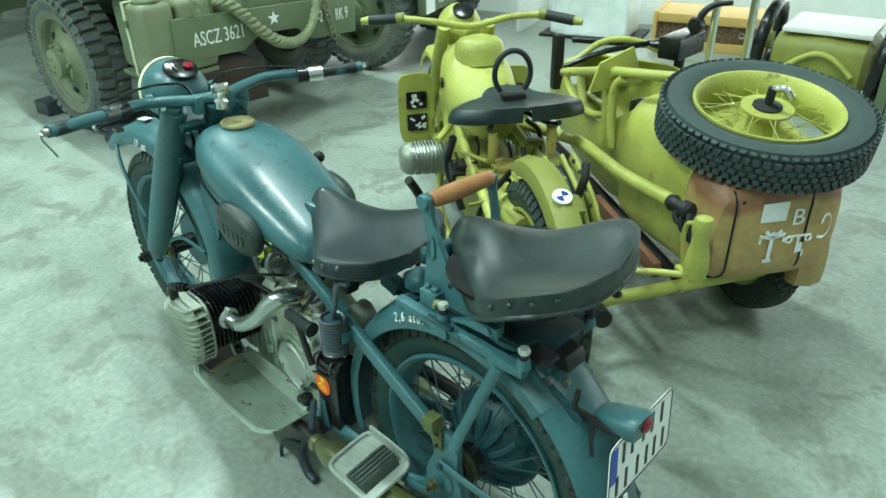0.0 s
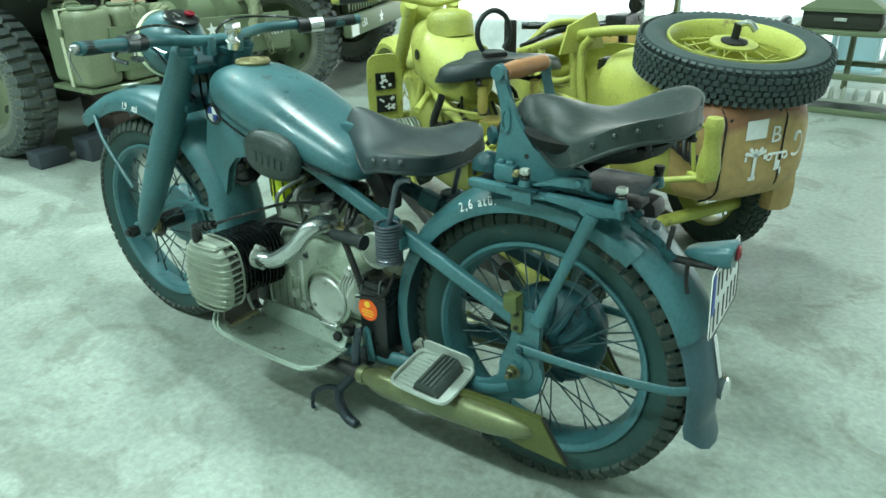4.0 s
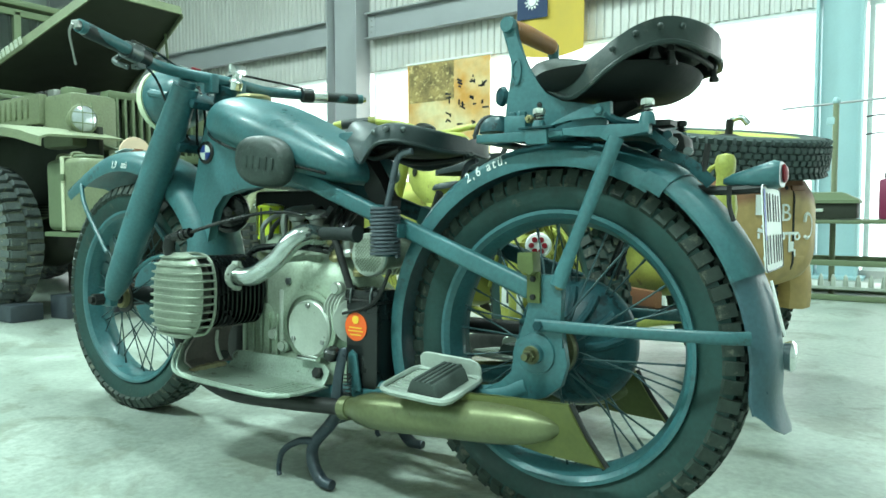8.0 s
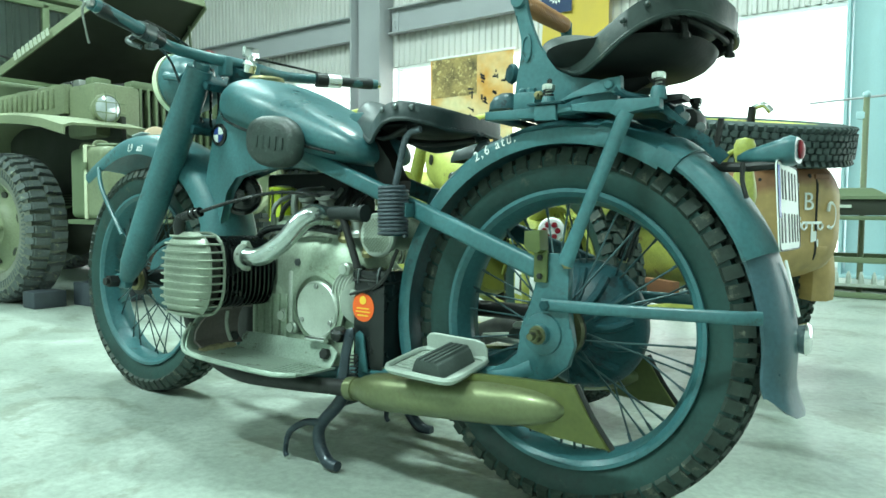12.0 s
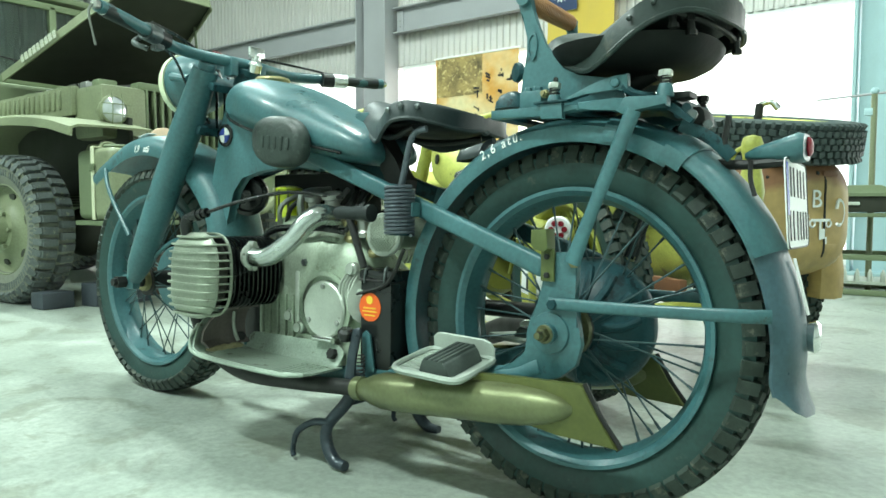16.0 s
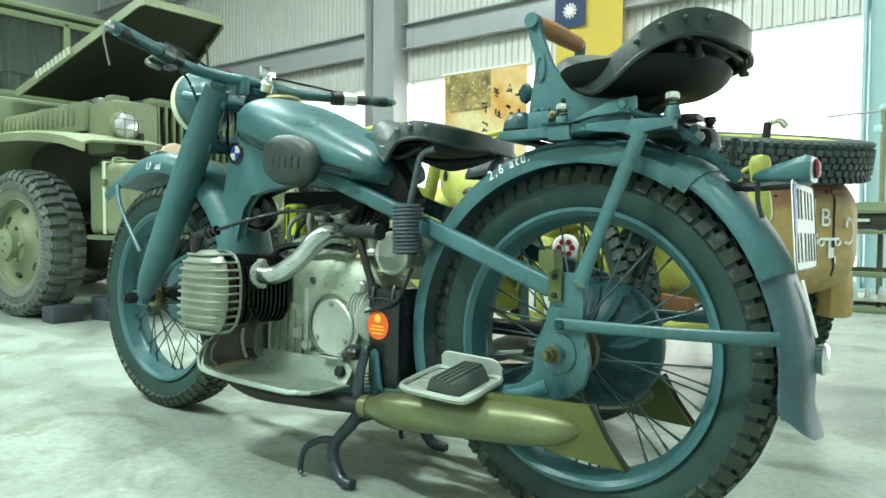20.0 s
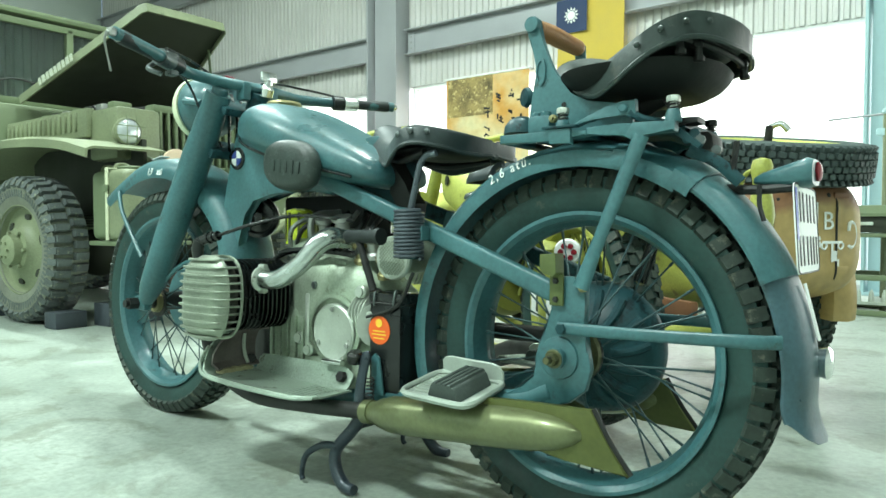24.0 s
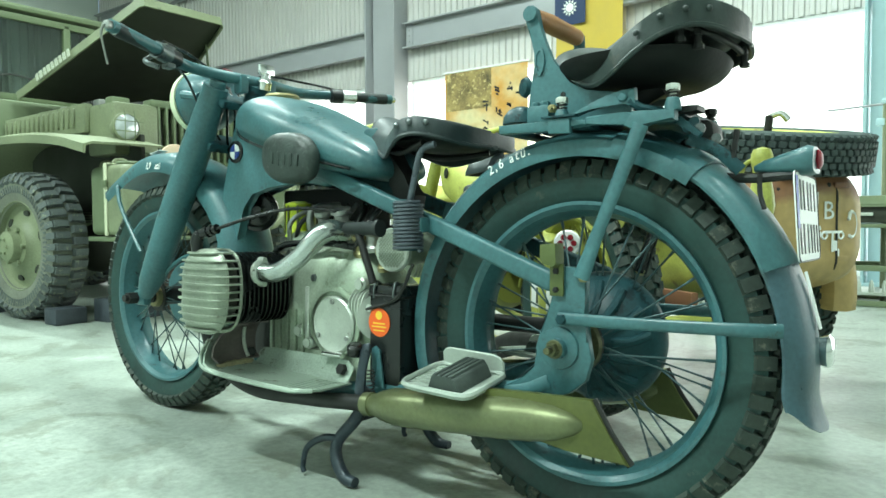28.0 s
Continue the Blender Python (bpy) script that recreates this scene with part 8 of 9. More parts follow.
def truck_wheel(parent, x, y, side_, r=0.425, wide=0.20, rim_mat=OLIVE):
    w = new("wheel")
    w.parent = parent
    w.matrix_local = pose(x, y, r)
    hw = wide / 2
    if "truck_tyre" not in _mesh_cache:
        bm = bm_new()
        prof = [(0.245, -hw * 0.75), (0.27, -hw * 0.95), (0.34, -hw * 1.04), (0.40, -hw), (r - 0.035, -hw * 0.86), (r - 0.022, -hw * 0.5), (r - 0.020, 0)]
        prof += [(a, -b) for a, b in prof[-2::-1]]
        lathe(bm, prof, (0, 0, 0), (0, 1, 0), 72)
        body = finish("tyre", bm, GREY_TYRE, 60)
        bm = bm_new()
        for s in (-1, 1):
            for k in range(40):
                a = 2 * math.pi * (k + (0.5 if s > 0 else 0)) / 40
                tread_block(bm, a, r - 0.014, s * hw * 0.48, hw * 0.86, 0.044, 0.028, 0.0, s * 0.10)
                tread_block(bm, a, r - 0.040, s * hw * 0.96, 0.056, 0.040, 0.026, 0.0, s * 1.05)
            for k in range(80):
                tread_block(bm, 2 * math.pi * k / 80, r - 0.098, s * hw * 1.01, 0.010, 0.012, 0.04, 0.0, s * 0.1)
        _mesh_cache["truck_tyre"] = (body, finish("tread", bm, LUG_RUBBER, 0))
    b_, t_ = _mesh_cache["truck_tyre"]
    part("tyre", b_, GREY_TYRE, w)
    part("tread", t_, GREY_TYRE, w)["kind"] = "stuff"
    bm = bm_new()
    s = side_
    lathe(bm, [(0.252, 0.06), (0.265, 0.085), (0.255, 0.09), (0.248, 0.07), (0.24, 0.045), (0.225, 0.04), (0.16, 0.055), (0.125, 0.085), (0.12, 0.10), (0.09, 0.105), (0.085, 0.15), (0.06, 0.165), (0, 0.168)], (0, 0, 0), (0, s, 0), 48)
    part("rim", bm, rim_mat, w)
    for k in range(6):
        a = k * math.pi / 3 + 0.3
        bm = bm_new()
        slot = [(0.192 * math.cos(a) + 0.030 * math.cos(q) * -math.sin(a) + 0.016 * math.sin(q) * math.cos(a), 0.192 * math.sin(a) + 0.030 * math.cos(q) * math.cos(a) + 0.016 * math.sin(q) * math.sin(a)) for q in (2 * math.pi * j / 14 for j in range(14))]
        slab(bm, slot, s * 0.040, s * 0.056)
        part("hand_hole", bm, OLIVE_SHADED, w)
    for k in range(6):
        a = k * math.pi / 3
        bm = bm_new()
        disc(bm, (0.105 * math.cos(a), s * 0.10, 0.105 * math.sin(a)), (0, s, 0), 0.014, 0.022, 6, 0.003)
        part("wheel_nut", bm, rim_mat, w)
        bm = bm_new()
        disc(bm, (0.045 * math.cos(a), s * 0.165, 0.045 * math.sin(a)), (0, s, 0), 0.008, 0.012, 6)
        part("hub_bolt", bm, rim_mat, w)
    return w


for y, s in ((-0.76, -1), (0.76, 1)):
    truck_wheel(truck, 0.03, y, s, rim_mat=OLIVE_PALE).matrix_local = pose(0.03, y, 0.425, 0, 0, 5)
for x in (-3.3, -4.3):
    for y, s in ((-0.80, -1), (0.80, 1)):
        truck_wheel(truck, x, y, s)
bm = bm_new()
rod(bm, (0, -0.72, 0.46), (0, 0.72, 0.46), 0.06, 14)
bmesh.ops.create_uvsphere(bm, u_segments=20, v_segments=12, radius=0.19, matrix=Matrix.Translation((0.0, 0.2, 0.46)))
bmesh.ops.create_uvsphere(bm, u_segments=20, v_segments=12, radius=0.15, matrix=Matrix.Translation((0.08, -0.40, 0.40)))
part("front_axle", bm, OLIVE_SHADED, truck)
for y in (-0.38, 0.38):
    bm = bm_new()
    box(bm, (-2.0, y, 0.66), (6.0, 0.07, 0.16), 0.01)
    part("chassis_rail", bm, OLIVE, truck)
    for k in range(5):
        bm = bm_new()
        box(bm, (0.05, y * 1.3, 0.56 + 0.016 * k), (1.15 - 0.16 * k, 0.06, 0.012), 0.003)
        part("spring_leaf", bm, OLIVE_SHADED, truck)
# bumper with stencils
bm = bm_new()
slab(bm, [(-0.60, 0.765), (0.0, 0.742), (0.59, 0.715), (0.575, 0.50), (0.24, 0.515), (0.15, 0.605), (-0.10, 0.615), (-0.21, 0.535), (-0.61, 0.55)], 1.025, 1.06, "yz", 0.008)
bumper = part("bumper", bm, OLIVE, truck)
STX = 1.0615


def stencil(text, y, z, size, narrow=0.72):
    ob = part("stencil", letters(text, size, 0.0008, LETTER, narrow), LETTER, bumper, "white stencilled marking")
    ob.matrix_local = basis((STX, y, z), (0, 1, 0), (0, 0, 1))


stencil("ASCZ 3621", -0.345, 0.642, 0.105, 0.62)
stencil("-2", 0.315, 0.630, 0.095, 0.5)
stencil("RK 9", 0.475, 0.622, 0.095, 0.5)
bm = bm_new()
pts = [(0.040 * (1 if k % 2 == 0 else 0.40) * math.sin(k * math.pi / 5), 0.040 * (1 if k % 2 == 0 else 0.40) * math.cos(k * math.pi / 5)) for k in range(10)]
slab(bm, pts, 0, 0.0015, "xy")
ob = part("painted_star", bm, LETTER, bumper, "white painted star", 0)
ob.matrix_local = basis((STX, 0.0, 0.677), (0, 1, 0), (0, 0, 1))
# grille: upright bars in a frame, headlamps, nose panels
bm = bm_new()
box(bm, (0.46, 0.03, 1.265), (0.10, 0.62, 0.05), 0.02)
for y in (-0.265, 0.325):
    box(bm, (0.46, y, 1.09), (0.08, 0.04, 0.36), 0.012)
box(bm, (0.46, 0.03, 0.915), (0.08, 0.62, 0.05), 0.012)
grille = part("grille_frame", bm, OLIVE, truck)
for k in range(11):
    bm = bm_new()
    box(bm, (0.485, -0.225 + 0.051 * k, 1.09), (0.045, 0.018, 0.33), 0.006)
    part("grille_bar", bm, OLIVE, grille)
bm = bm_new()
box(bm, (0.40, 0.03, 1.09), (0.03, 0.56, 0.36))
part("radiator", bm, OLIVE_SHADED, truck)
for s in (-1, 1):
    # side of the nose with pressed louvres
    bm = bm_new()
    box(bm, (0.42, 0.03 + s * 0.435, 1.09), (0.32, 0.27, 0.30), 0.03)
    box(bm, (-0.30, s * 0.545, 1.165), (1.20, 0.05, 0.17), 0.01)
    nose = part("nose_side", bm, OLIVE_PALE, truck)
    for k in range(16):
        bm = bm_new()
        box(bm, (-0.85 + 0.068 * k, s * 0.572, 1.175), (0.030, 0.022, 0.11), 0.009)
        part("louvre", bm, OLIVE_PALE, nose)
    lampo = new("headlamp")
    lampo.parent = truck
    lampo.matrix_local = pose(0, 0, 0)
    bm = bm_new()
    lathe(bm, [(0, -0.12), (0.04, -0.10), (0.065, -0.04), (0.074, 0), (0.080, 0.008), (0.080, 0.02), (0.070, 0.024)], (0.66 if s < 0 else 0.50, s * 0.52 if s < 0 else 0.46, 1.085), (1, 0, 0), 36)
    part("lamp_shell", bm, OLIVE_PALE, lampo)
    bm = bm_new()
    lathe(bm, [(0.070, 0.018), (0.055, 0.030), (0.03, 0.037), (0, 0.039)], (0.66 if s < 0 else 0.50, s * 0.52 if s < 0 else 0.46, 1.085), (1, 0, 0), 36)
    part("lamp_lens", bm, GLASS_LAMP, lampo)
    lx_, ly_ = (0.66, s * 0.52) if s < 0 else (0.50, 0.46)
    for off in (-0.028, 0.028):
        for up in (False, True):
            bm = bm_new()
            tube(bm, [(lx_ + 0.026 + 0.030 * math.cos(q * 0.9), ly_ + (off if up else 0.086 * math.sin(q * 0.95) / 0.81), 1.085 + (0.086 * math.sin(q * 0.95) / 0.81 if up else off)) for q in (-1, -0.6, -0.2, 0.2, 0.6, 1)], 0.0028, 6, 2)
            part("guard_wire", bm, OLIVE, lampo)
    # wing: long flat fender that curls over the wheel
    bm = bm_new()
    prof = [(0.85, 0.975), (0.74, 0.998), (0.58, 1.03), (0.3, 1.062), (0.0, 1.08), (-0.3, 1.085), (-0.5, 1.06), (-0.7, 0.98), (-0.92, 0.78), (-1.1, 0.58)]
    line = [(p.x, p.z) for p in curve_points([(a, 0, b) for a, b in prof], 4)]
    loft(bm, [[(a, s * y, b - dz) for y, dz in ((0.40, 0), (0.62, 0), (0.80, 0.004), (0.84, 0.02), (0.845, 0.065))] for a, b in line], cap=False, closed=False)
    thicken(bm, 0.012)
    part("wing", bm, OLIVE_PALE, truck)
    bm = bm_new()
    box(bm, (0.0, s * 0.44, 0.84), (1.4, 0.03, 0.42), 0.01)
    part("inner_wing", bm, OLIVE_SHADED, truck)
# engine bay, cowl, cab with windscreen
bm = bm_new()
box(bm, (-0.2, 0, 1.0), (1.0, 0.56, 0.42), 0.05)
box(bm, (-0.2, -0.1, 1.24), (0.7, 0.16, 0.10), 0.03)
part("engine", bm, OLIVE_SHADED, truck)
for k in range(7):
    bm = bm_new()
    rod(bm, (-0.62 + 0.13 * k, -0.40, 1.25 + 0.02 * (k % 3)), (-0.57 + 0.13 * k, -0.10, 1.31), 0.022, 10)
    part("hose", bm, BLACK_IRON, truck)
    bm = bm_new()
    box(bm, (-0.62 + 0.15 * k, -0.36, 1.27), (0.08, 0.12, 0.08), 0.015)
    part("engine_fitting", bm, (OLIVE, BLACK_IRON, STEEL)[k % 3], truck)
bm = bm_new()
box(bm, (-1.12, 0, 1.06), (0.62, 1.30, 0.68), 0.05)
part("cowl", bm, OLIVE, truck)
bm = bm_new()
box(bm, (-2.05, 0, 1.0), (1.3, 1.62, 0.62), 0.05)
part("cab_tub", bm, OLIVE, truck)
bm = bm_new()
for z in (1.47, 2.05):
    box(bm, (-1.16, 0, z), (0.05, 1.5, 0.05), 0.008)
for y in (-0.73, 0, 0.73):
    box(bm, (-1.16, y, 1.76), (0.05, 0.05, 0.60), 0.008)
wind = part("windscreen_frame", bm, OLIVE, truck)
bm = bm_new()
tube(bm, ((-1.12, -0.6, 1.50), (-1.12, -0.45, 1.62), (-1.12, -0.2, 1.60)), 0.008, 6, 4)
part("wiper", bm, BLACK_IRON, wind)
GLASS = bpy.data.materials.new("dusty_window_glass")
GLASS.use_nodes = True
gb_ = GLASS.node_tree.nodes["Principled BSDF"]
gb_.inputs["Base Color"].default_value, gb_.inputs["Roughness"].default_value = (0.62, 0.70, 0.68, 1), 0.06
gb_.inputs["Transmission Weight"].default_value, gb_.inputs["IOR"].default_value = 0.96, 1.3
for y in (-0.365, 0.365):
    bm = bm_new()
    box(bm, (-1.16, y, 1.76), (0.008, 0.66, 0.54))
    part("pane", bm, GLASS, wind, smooth=0)
bm = bm_new()
loft(bm, [[(-1.42 + 0.022 * math.sin(k * 1.9) + 0.02 * math.sin(k * 0.43), -0.78 + 1.56 * k / 90, z) for k in range(91)] for z in (1.34, 1.7, 2.09)], cap=False, closed=False)
thicken(bm, 0.004)
part("cab_curtain", bm, CURTAIN, truck, "dark folded canvas hung inside the cab")
bm = bm_new()
box(bm, (-1.92, 0, 2.12), (1.6, 1.62, 0.05), 0.02)
box(bm, (-2.66, 0, 1.70), (0.05, 1.60, 0.80), 0.02)
for x in (-2.6, -2.0):
    for y in (-0.76, 0.76):
        box(bm, (x, y, 1.72), (0.04, 0.04, 0.8), 0.01)
part("cab_top", bm, OLIVE, truck, "olive canvas cab top")
bm = bm_new()
box(bm, (-4.5, 0, 1.25), (2.7, 2.0, 0.12), 0.02)
for y in (-0.98, 0.98):
    box(bm, (-4.5, y, 1.6), (2.7, 0.05, 0.6), 0.01)
part("cargo_bed", bm, OLIVE, truck)
# bonnet, hinged at the cowl and propped open
bm = bm_new()
hx, hz, tilt_ = -0.75, 1.42, radians(22.2)
outl = [(0.0, -0.51), (1.215, -0.270), (1.243, -0.245), (1.245, 0.03), (1.243, 0.29), (1.215, 0.315), (0.0, 0.53)]
slab(bm, outl, -0.012, 0.012, "xy", 0.004)
# underside takes the shaded olive; edge and skin keep the lit colours
bon = part("bonnet", bm, OLIVE_SHADED, truck, "bonnet propped open, shade of its underside put into the colour")
bon.matrix_local = Matrix.Translation((hx, 0, hz)) @ Matrix.Rotation(-tilt_, 4, "Y")
bm = bm_new()
loft(bm, [[(x * 1.004, y * 1.015, -0.036), (x * 1.004, y * 1.015, 0.022)] for x, y in outl], cap=False, closed=False)
thicken(bm, 0.010)
part("bonnet_edge", bm, OLIVE_PALE, bon)
bm = bm_new()
slab(bm, [(x * 0.998, y * 0.998) for x, y in outl], 0.0135, 0.018, "xy")
part("bonnet_skin", bm, OLIVE, bon)
EDGE = Vector((1.19, 0.235, 0)).normalized()
for k in range(9):
    bm = bm_new()
    box(bm, (0, 0, 0), (0.027 + 0.006 * (k % 2), 0.052, 0.0016))
    ob = part("stencil_bar", bm, WORN_LETTER, bon, "worn white stencil", 0)
    ob.matrix_local = basis(Vector((0.26 + 0.041 * k, -0.474 + 0.0081 * k, -0.007)) + Vector((EDGE.y, -EDGE.x, 0)) * 0.0145, EDGE, (0, 0, 1))
bm = bm_new()
rod(bm, (0.2, 0.36, 1.24), (0.16, 0.34, 1.78), 0.009, 8)
part("bonnet_prop", bm, OLIVE, truck)
# rope slung over the bumper
bm = bm_new()
base_rope = curve_points(((0.96, -0.34, 0.80), (1.05, -0.30, 0.82), (1.10, -0.22, 0.745), (1.11, -0.13, 0.645), (1.11, -0.02, 0.56), (1.11, 0.08, 0.535), (1.11, 0.17, 0.565), (1.11, 0.24, 0.66), (1.09, 0.285, 0.77), (1.04, 0.29, 0.84), (0.95, 0.28, 0.80)), 14)
for st in range(3):
    tube(bm, [p + 0.016 * Vector((math.cos(i * 0.55 + st * 2.094), math.sin(i * 0.55 + st * 2.094) * 0.6, math.sin(i * 0.55 + st * 2.094))) for i, p in enumerate(base_rope)], 0.018, 7, 1)
part("tow_rope", bm, ROPE, truck, "thick weathered rope slung over the bumper")
for y, n_, z0 in ((0.325, 9, 0.80), (-0.47, 3, 0.845)):
    bm = bm_new()
    for k in range(n_):
        c = Vector((1.085, y + 0.008 * k, z0 - 0.036 * k))
        ringp = [c + Vector((0.006 * math.cos(a) if k % 2 else 0.016 * math.cos(a), 0.016 * math.cos(a) if k % 2 else 0.004 * math.cos(a), 0.023 * math.sin(a))) for a in (2 * math.pi * j / 10 for j in range(11))]
        tube(bm, ringp, 0.0045, 5, 1)
    part("chain", bm, ROPE, truck, "hanging chain")
bm = bm_new()
rod(bm, (0.90, -0.42, 0.74), (0.90, 0.42, 0.74), 0.10, 24)
winch = part("winch", bm, OLIVE, truck)
for k in range(4):
    bm = bm_new()
    box(bm, (0.92, -0.36 + 0.24 * k, 0.74), (0.22, 0.05, 0.24), 0.02)
    part("winch_cheek", bm, OLIVE, winch)
# can rack in front of the wing, a thing of its own: strapped fuel cans
for i, (x, y, rz) in enumerate(((0.95, -0.66, 4), (0.75, -0.63, -3), (0.95, -0.455, 2))):
    can = thing("fuel_can", "olive drab pressed-steel fuel can with a webbing strap" if i == 0 else "olive drab pressed-steel fuel can", "fuel can", TM @ pose(x, y, 0.485, 0, 0, rz), group="fuel cans at the bumper")
    bm = bm_new()
    box(bm, (0, 0, 0.185), (0.20, 0.19, 0.365), 0.045, None, 4)
    part("can_body", bm, OLIVE_PALE if i != 1 else OLIVE, can)
    bm = bm_new()
    lathe(bm, [(0, 0), (0.066, 0), (0.070, 0.008), (0.066, 0.016), (0.050, 0.018), (0.046, 0.010), (0, 0.010)], (0.01, 0.0, 0.367), (0, 0, 1), 28)
    part("can_lid", bm, OLIVE, can)
    bm = bm_new()
    tube(bm, ((-0.07, -0.05, 0.36), (-0.075, -0.03, 0.395), (-0.075, 0.03, 0.395), (-0.07, 0.05, 0.36)), 0.008, 8, 4)
    part("can_handle", bm, OLIVE_PALE, can)
    if i == 0:
        bm = bm_new()
        box(bm, (-0.055, -0.098, 0.19), (0.026, 0.006, 0.37), 0.002)
        box(bm, (-0.055, 0, 0.372), (0.026, 0.19, 0.006), 0.002)
        part("strap", bm, WEB, can)
        bm = bm_new()
        box(bm, (-0.055, -0.105, 0.27), (0.042, 0.012, 0.035), 0.004)
        part("buckle", bm, OLIVE, can)
bm = bm_new()
box(bm, (0.86, -0.56, 0.472), (0.36, 0.38, 0.024), 0.006)
part("can_shelf", bm, OLIVE, truck)
bm = bm_new()
box(bm, (0.60, -0.42, 0.56), (0.10, 0.08, 0.20), 0.01)
part("shelf_bracket", bm, OLIVE, truck)
# numbered disc on the grille
card = thing("number_disc", "pale round card disc hung on the truck grille", "sign", TM)
bm = bm_new()
disc(bm, (0.95, -0.40, 0.885), (1, 0, 0), 0.095, 0.008, 36, 0.002)
part("card", bm, CARD, card)
bm = bm_new()
rod(bm, (0.55, -0.37, 0.97), (0.952, -0.40, 0.88), 0.008, 8)
part("disc_stem", bm, OLIVE, card)
bm = bm_new()
box(bm, (0.9595, -0.395, 0.91), (0.002, 0.075, 0.016))
box(bm, (0.9595, -0.366, 0.87), (0.002, 0.016, 0.085))
box(bm, (0.9595, -0.425, 0.895), (0.002, 0.014, 0.03))
part("painted_mark", bm, RUST, card, "dark red painted mark", 0)

# timber blocks under and beside the wheel
for i, (x, y, w_, l_, h_) in enumerate(((0.42, -0.76, 0.14, 0.17, 0.09), (0.52, -0.45, 0.15, 0.34, 0.13), (-0.48, -0.78, 0.16, 0.30, 0.09))):
    bm = bm_new()
    box(bm, (0, 0, h_ / 2), (w_, l_, h_), 0.008)
    solid("wheel_chock", bm, CHOCK, "dark blue-grey wheel chock on the floor", "wheel chock", TM @ pose(x, y, 0, 0, 0, 5 * i), "wheel chocks")
BROWN_TIMBER = material("brown_timber_stack", (0.06, 0.045, 0.034), 0.8, 0, 0.25, 6, 80, 0.2)
for k in range(3):
    bm = bm_new()
    box(bm, (0, 0, 0.043), (0.34, 0.6, 0.086), 0.006)
    solid("timber_baulk", bm, BROWN_TIMBER, "brown timber baulk stacked under the truck", "timber", TM @ pose(0.20, 0.0, 0.0862 * k), "timber stack")

# ---- second olive army car behind, canvas top, bonnet side raised ----
CF = Vector((math.cos(radians(20)), math.sin(radians(20)), 0))
CM = basis((-3.78, 3.20, 0), CF, (-CF.y, CF.x, 0))
car = thing("army_car", "olive drab canvas-topped army car with its bonnet side raised", "army car", CM)
for x in (0.0, -2.3):
    for y, s in ((-0.66, -1), (0.66, 1)):
        truck_wheel(car, x, y, s, rim_mat=OLIVE)
bm = bm_new()
box(bm, (0.50, 0, 0.49), (0.06, 1.30, 0.15), 0.01)
cb = part("bumper", bm, OLIVE, car)
bm = bm_new()
box(bm, (0.532, -0.56, 0.49), (0.004, 0.14, 0.14))
part("white_square", bm, LETTER, cb, "white painted bumper end", 0)
ob = part("stencil", letters("USA", 0.085, 0.0008, LETTER, 0.75), LETTER, cb, "white stencilled letters")
ob.matrix_local = basis((0.5315, -0.36, 0.49), (0, 1, 0), (0, 0, 1))
bm = bm_new()
pts = [(0.055 * (1 if k % 2 == 0 else 0.40) * math.sin(k * math.pi / 5), 0.055 * (1 if k % 2 == 0 else 0.40) * math.cos(k * math.pi / 5)) for k in range(10)]
slab(bm, pts, 0, 0.0015, "xy")
ob = part("painted_star", bm, LETTER, cb, "white painted star", 0)
ob.matrix_local = basis((0.5312, 0.02, 0.49), (0, 1, 0), (0, 0, 1))
bm = bm_new()
box(bm, (0.38, 0, 0.90), (0.06, 0.74, 0.05), 0.02)
for y in (-0.355, 0.355):
    box(bm, (0.38, y, 0.74), (0.06, 0.05, 0.36), 0.012)
cg = part("grille_frame", bm, OLIVE, car)
for k in range(11):
    bm = bm_new()
    box(bm, (0.395, -0.30 + 0.06 * k, 0.73), (0.04, 0.022, 0.34), 0.006)
    part("grille_bar", bm, OLIVE, cg)
bm = bm_new()
box(bm, (0.34, 0, 0.73), (0.03, 0.70, 0.36))
part("radiator", bm, OLIVE_SHADED, car)
for s in (-1, 1):
    bm = bm_new()
    line = [(p.x, p.z) for p in curve_points([(0.52, 0, 0.70), (0.40, 0, 0.80), (0.15, 0, 0.87), (-0.2, 0, 0.88), (-0.5, 0, 0.78), (-0.75, 0, 0.55)], 4)]
    loft(bm, [[(a, s * y, b - dz) for y, dz in ((0.36, 0), (0.6, 0), (0.78, 0.006), (0.80, 0.04))] for a, b in line], cap=False, closed=False)
    thicken(bm, 0.01)
    part("wing", bm, OLIVE, car)
    bm = bm_new()
    lathe(bm, [(0, -0.1), (0.06, -0.07), (0.08, 0), (0.085, 0.012), (0.06, 0.03), (0, 0.035)], (0.36, s * 0.52, 0.93), (1, 0, 0), 28)
    part("headlamp", bm, OLIVE, car)
    bm = bm_new()
    box(bm, (-0.35, s * 0.37, 0.80), (1.40, 0.04, 0.26), 0.01)
    part("bonnet_side", bm, OLIVE, car)
    bm = bm_new()
    box(bm, (-1.9, s * 0.72, 0.75), (2.0, 0.05, 0.55), 0.02)
    part("body_side", bm, OLIVE, car)
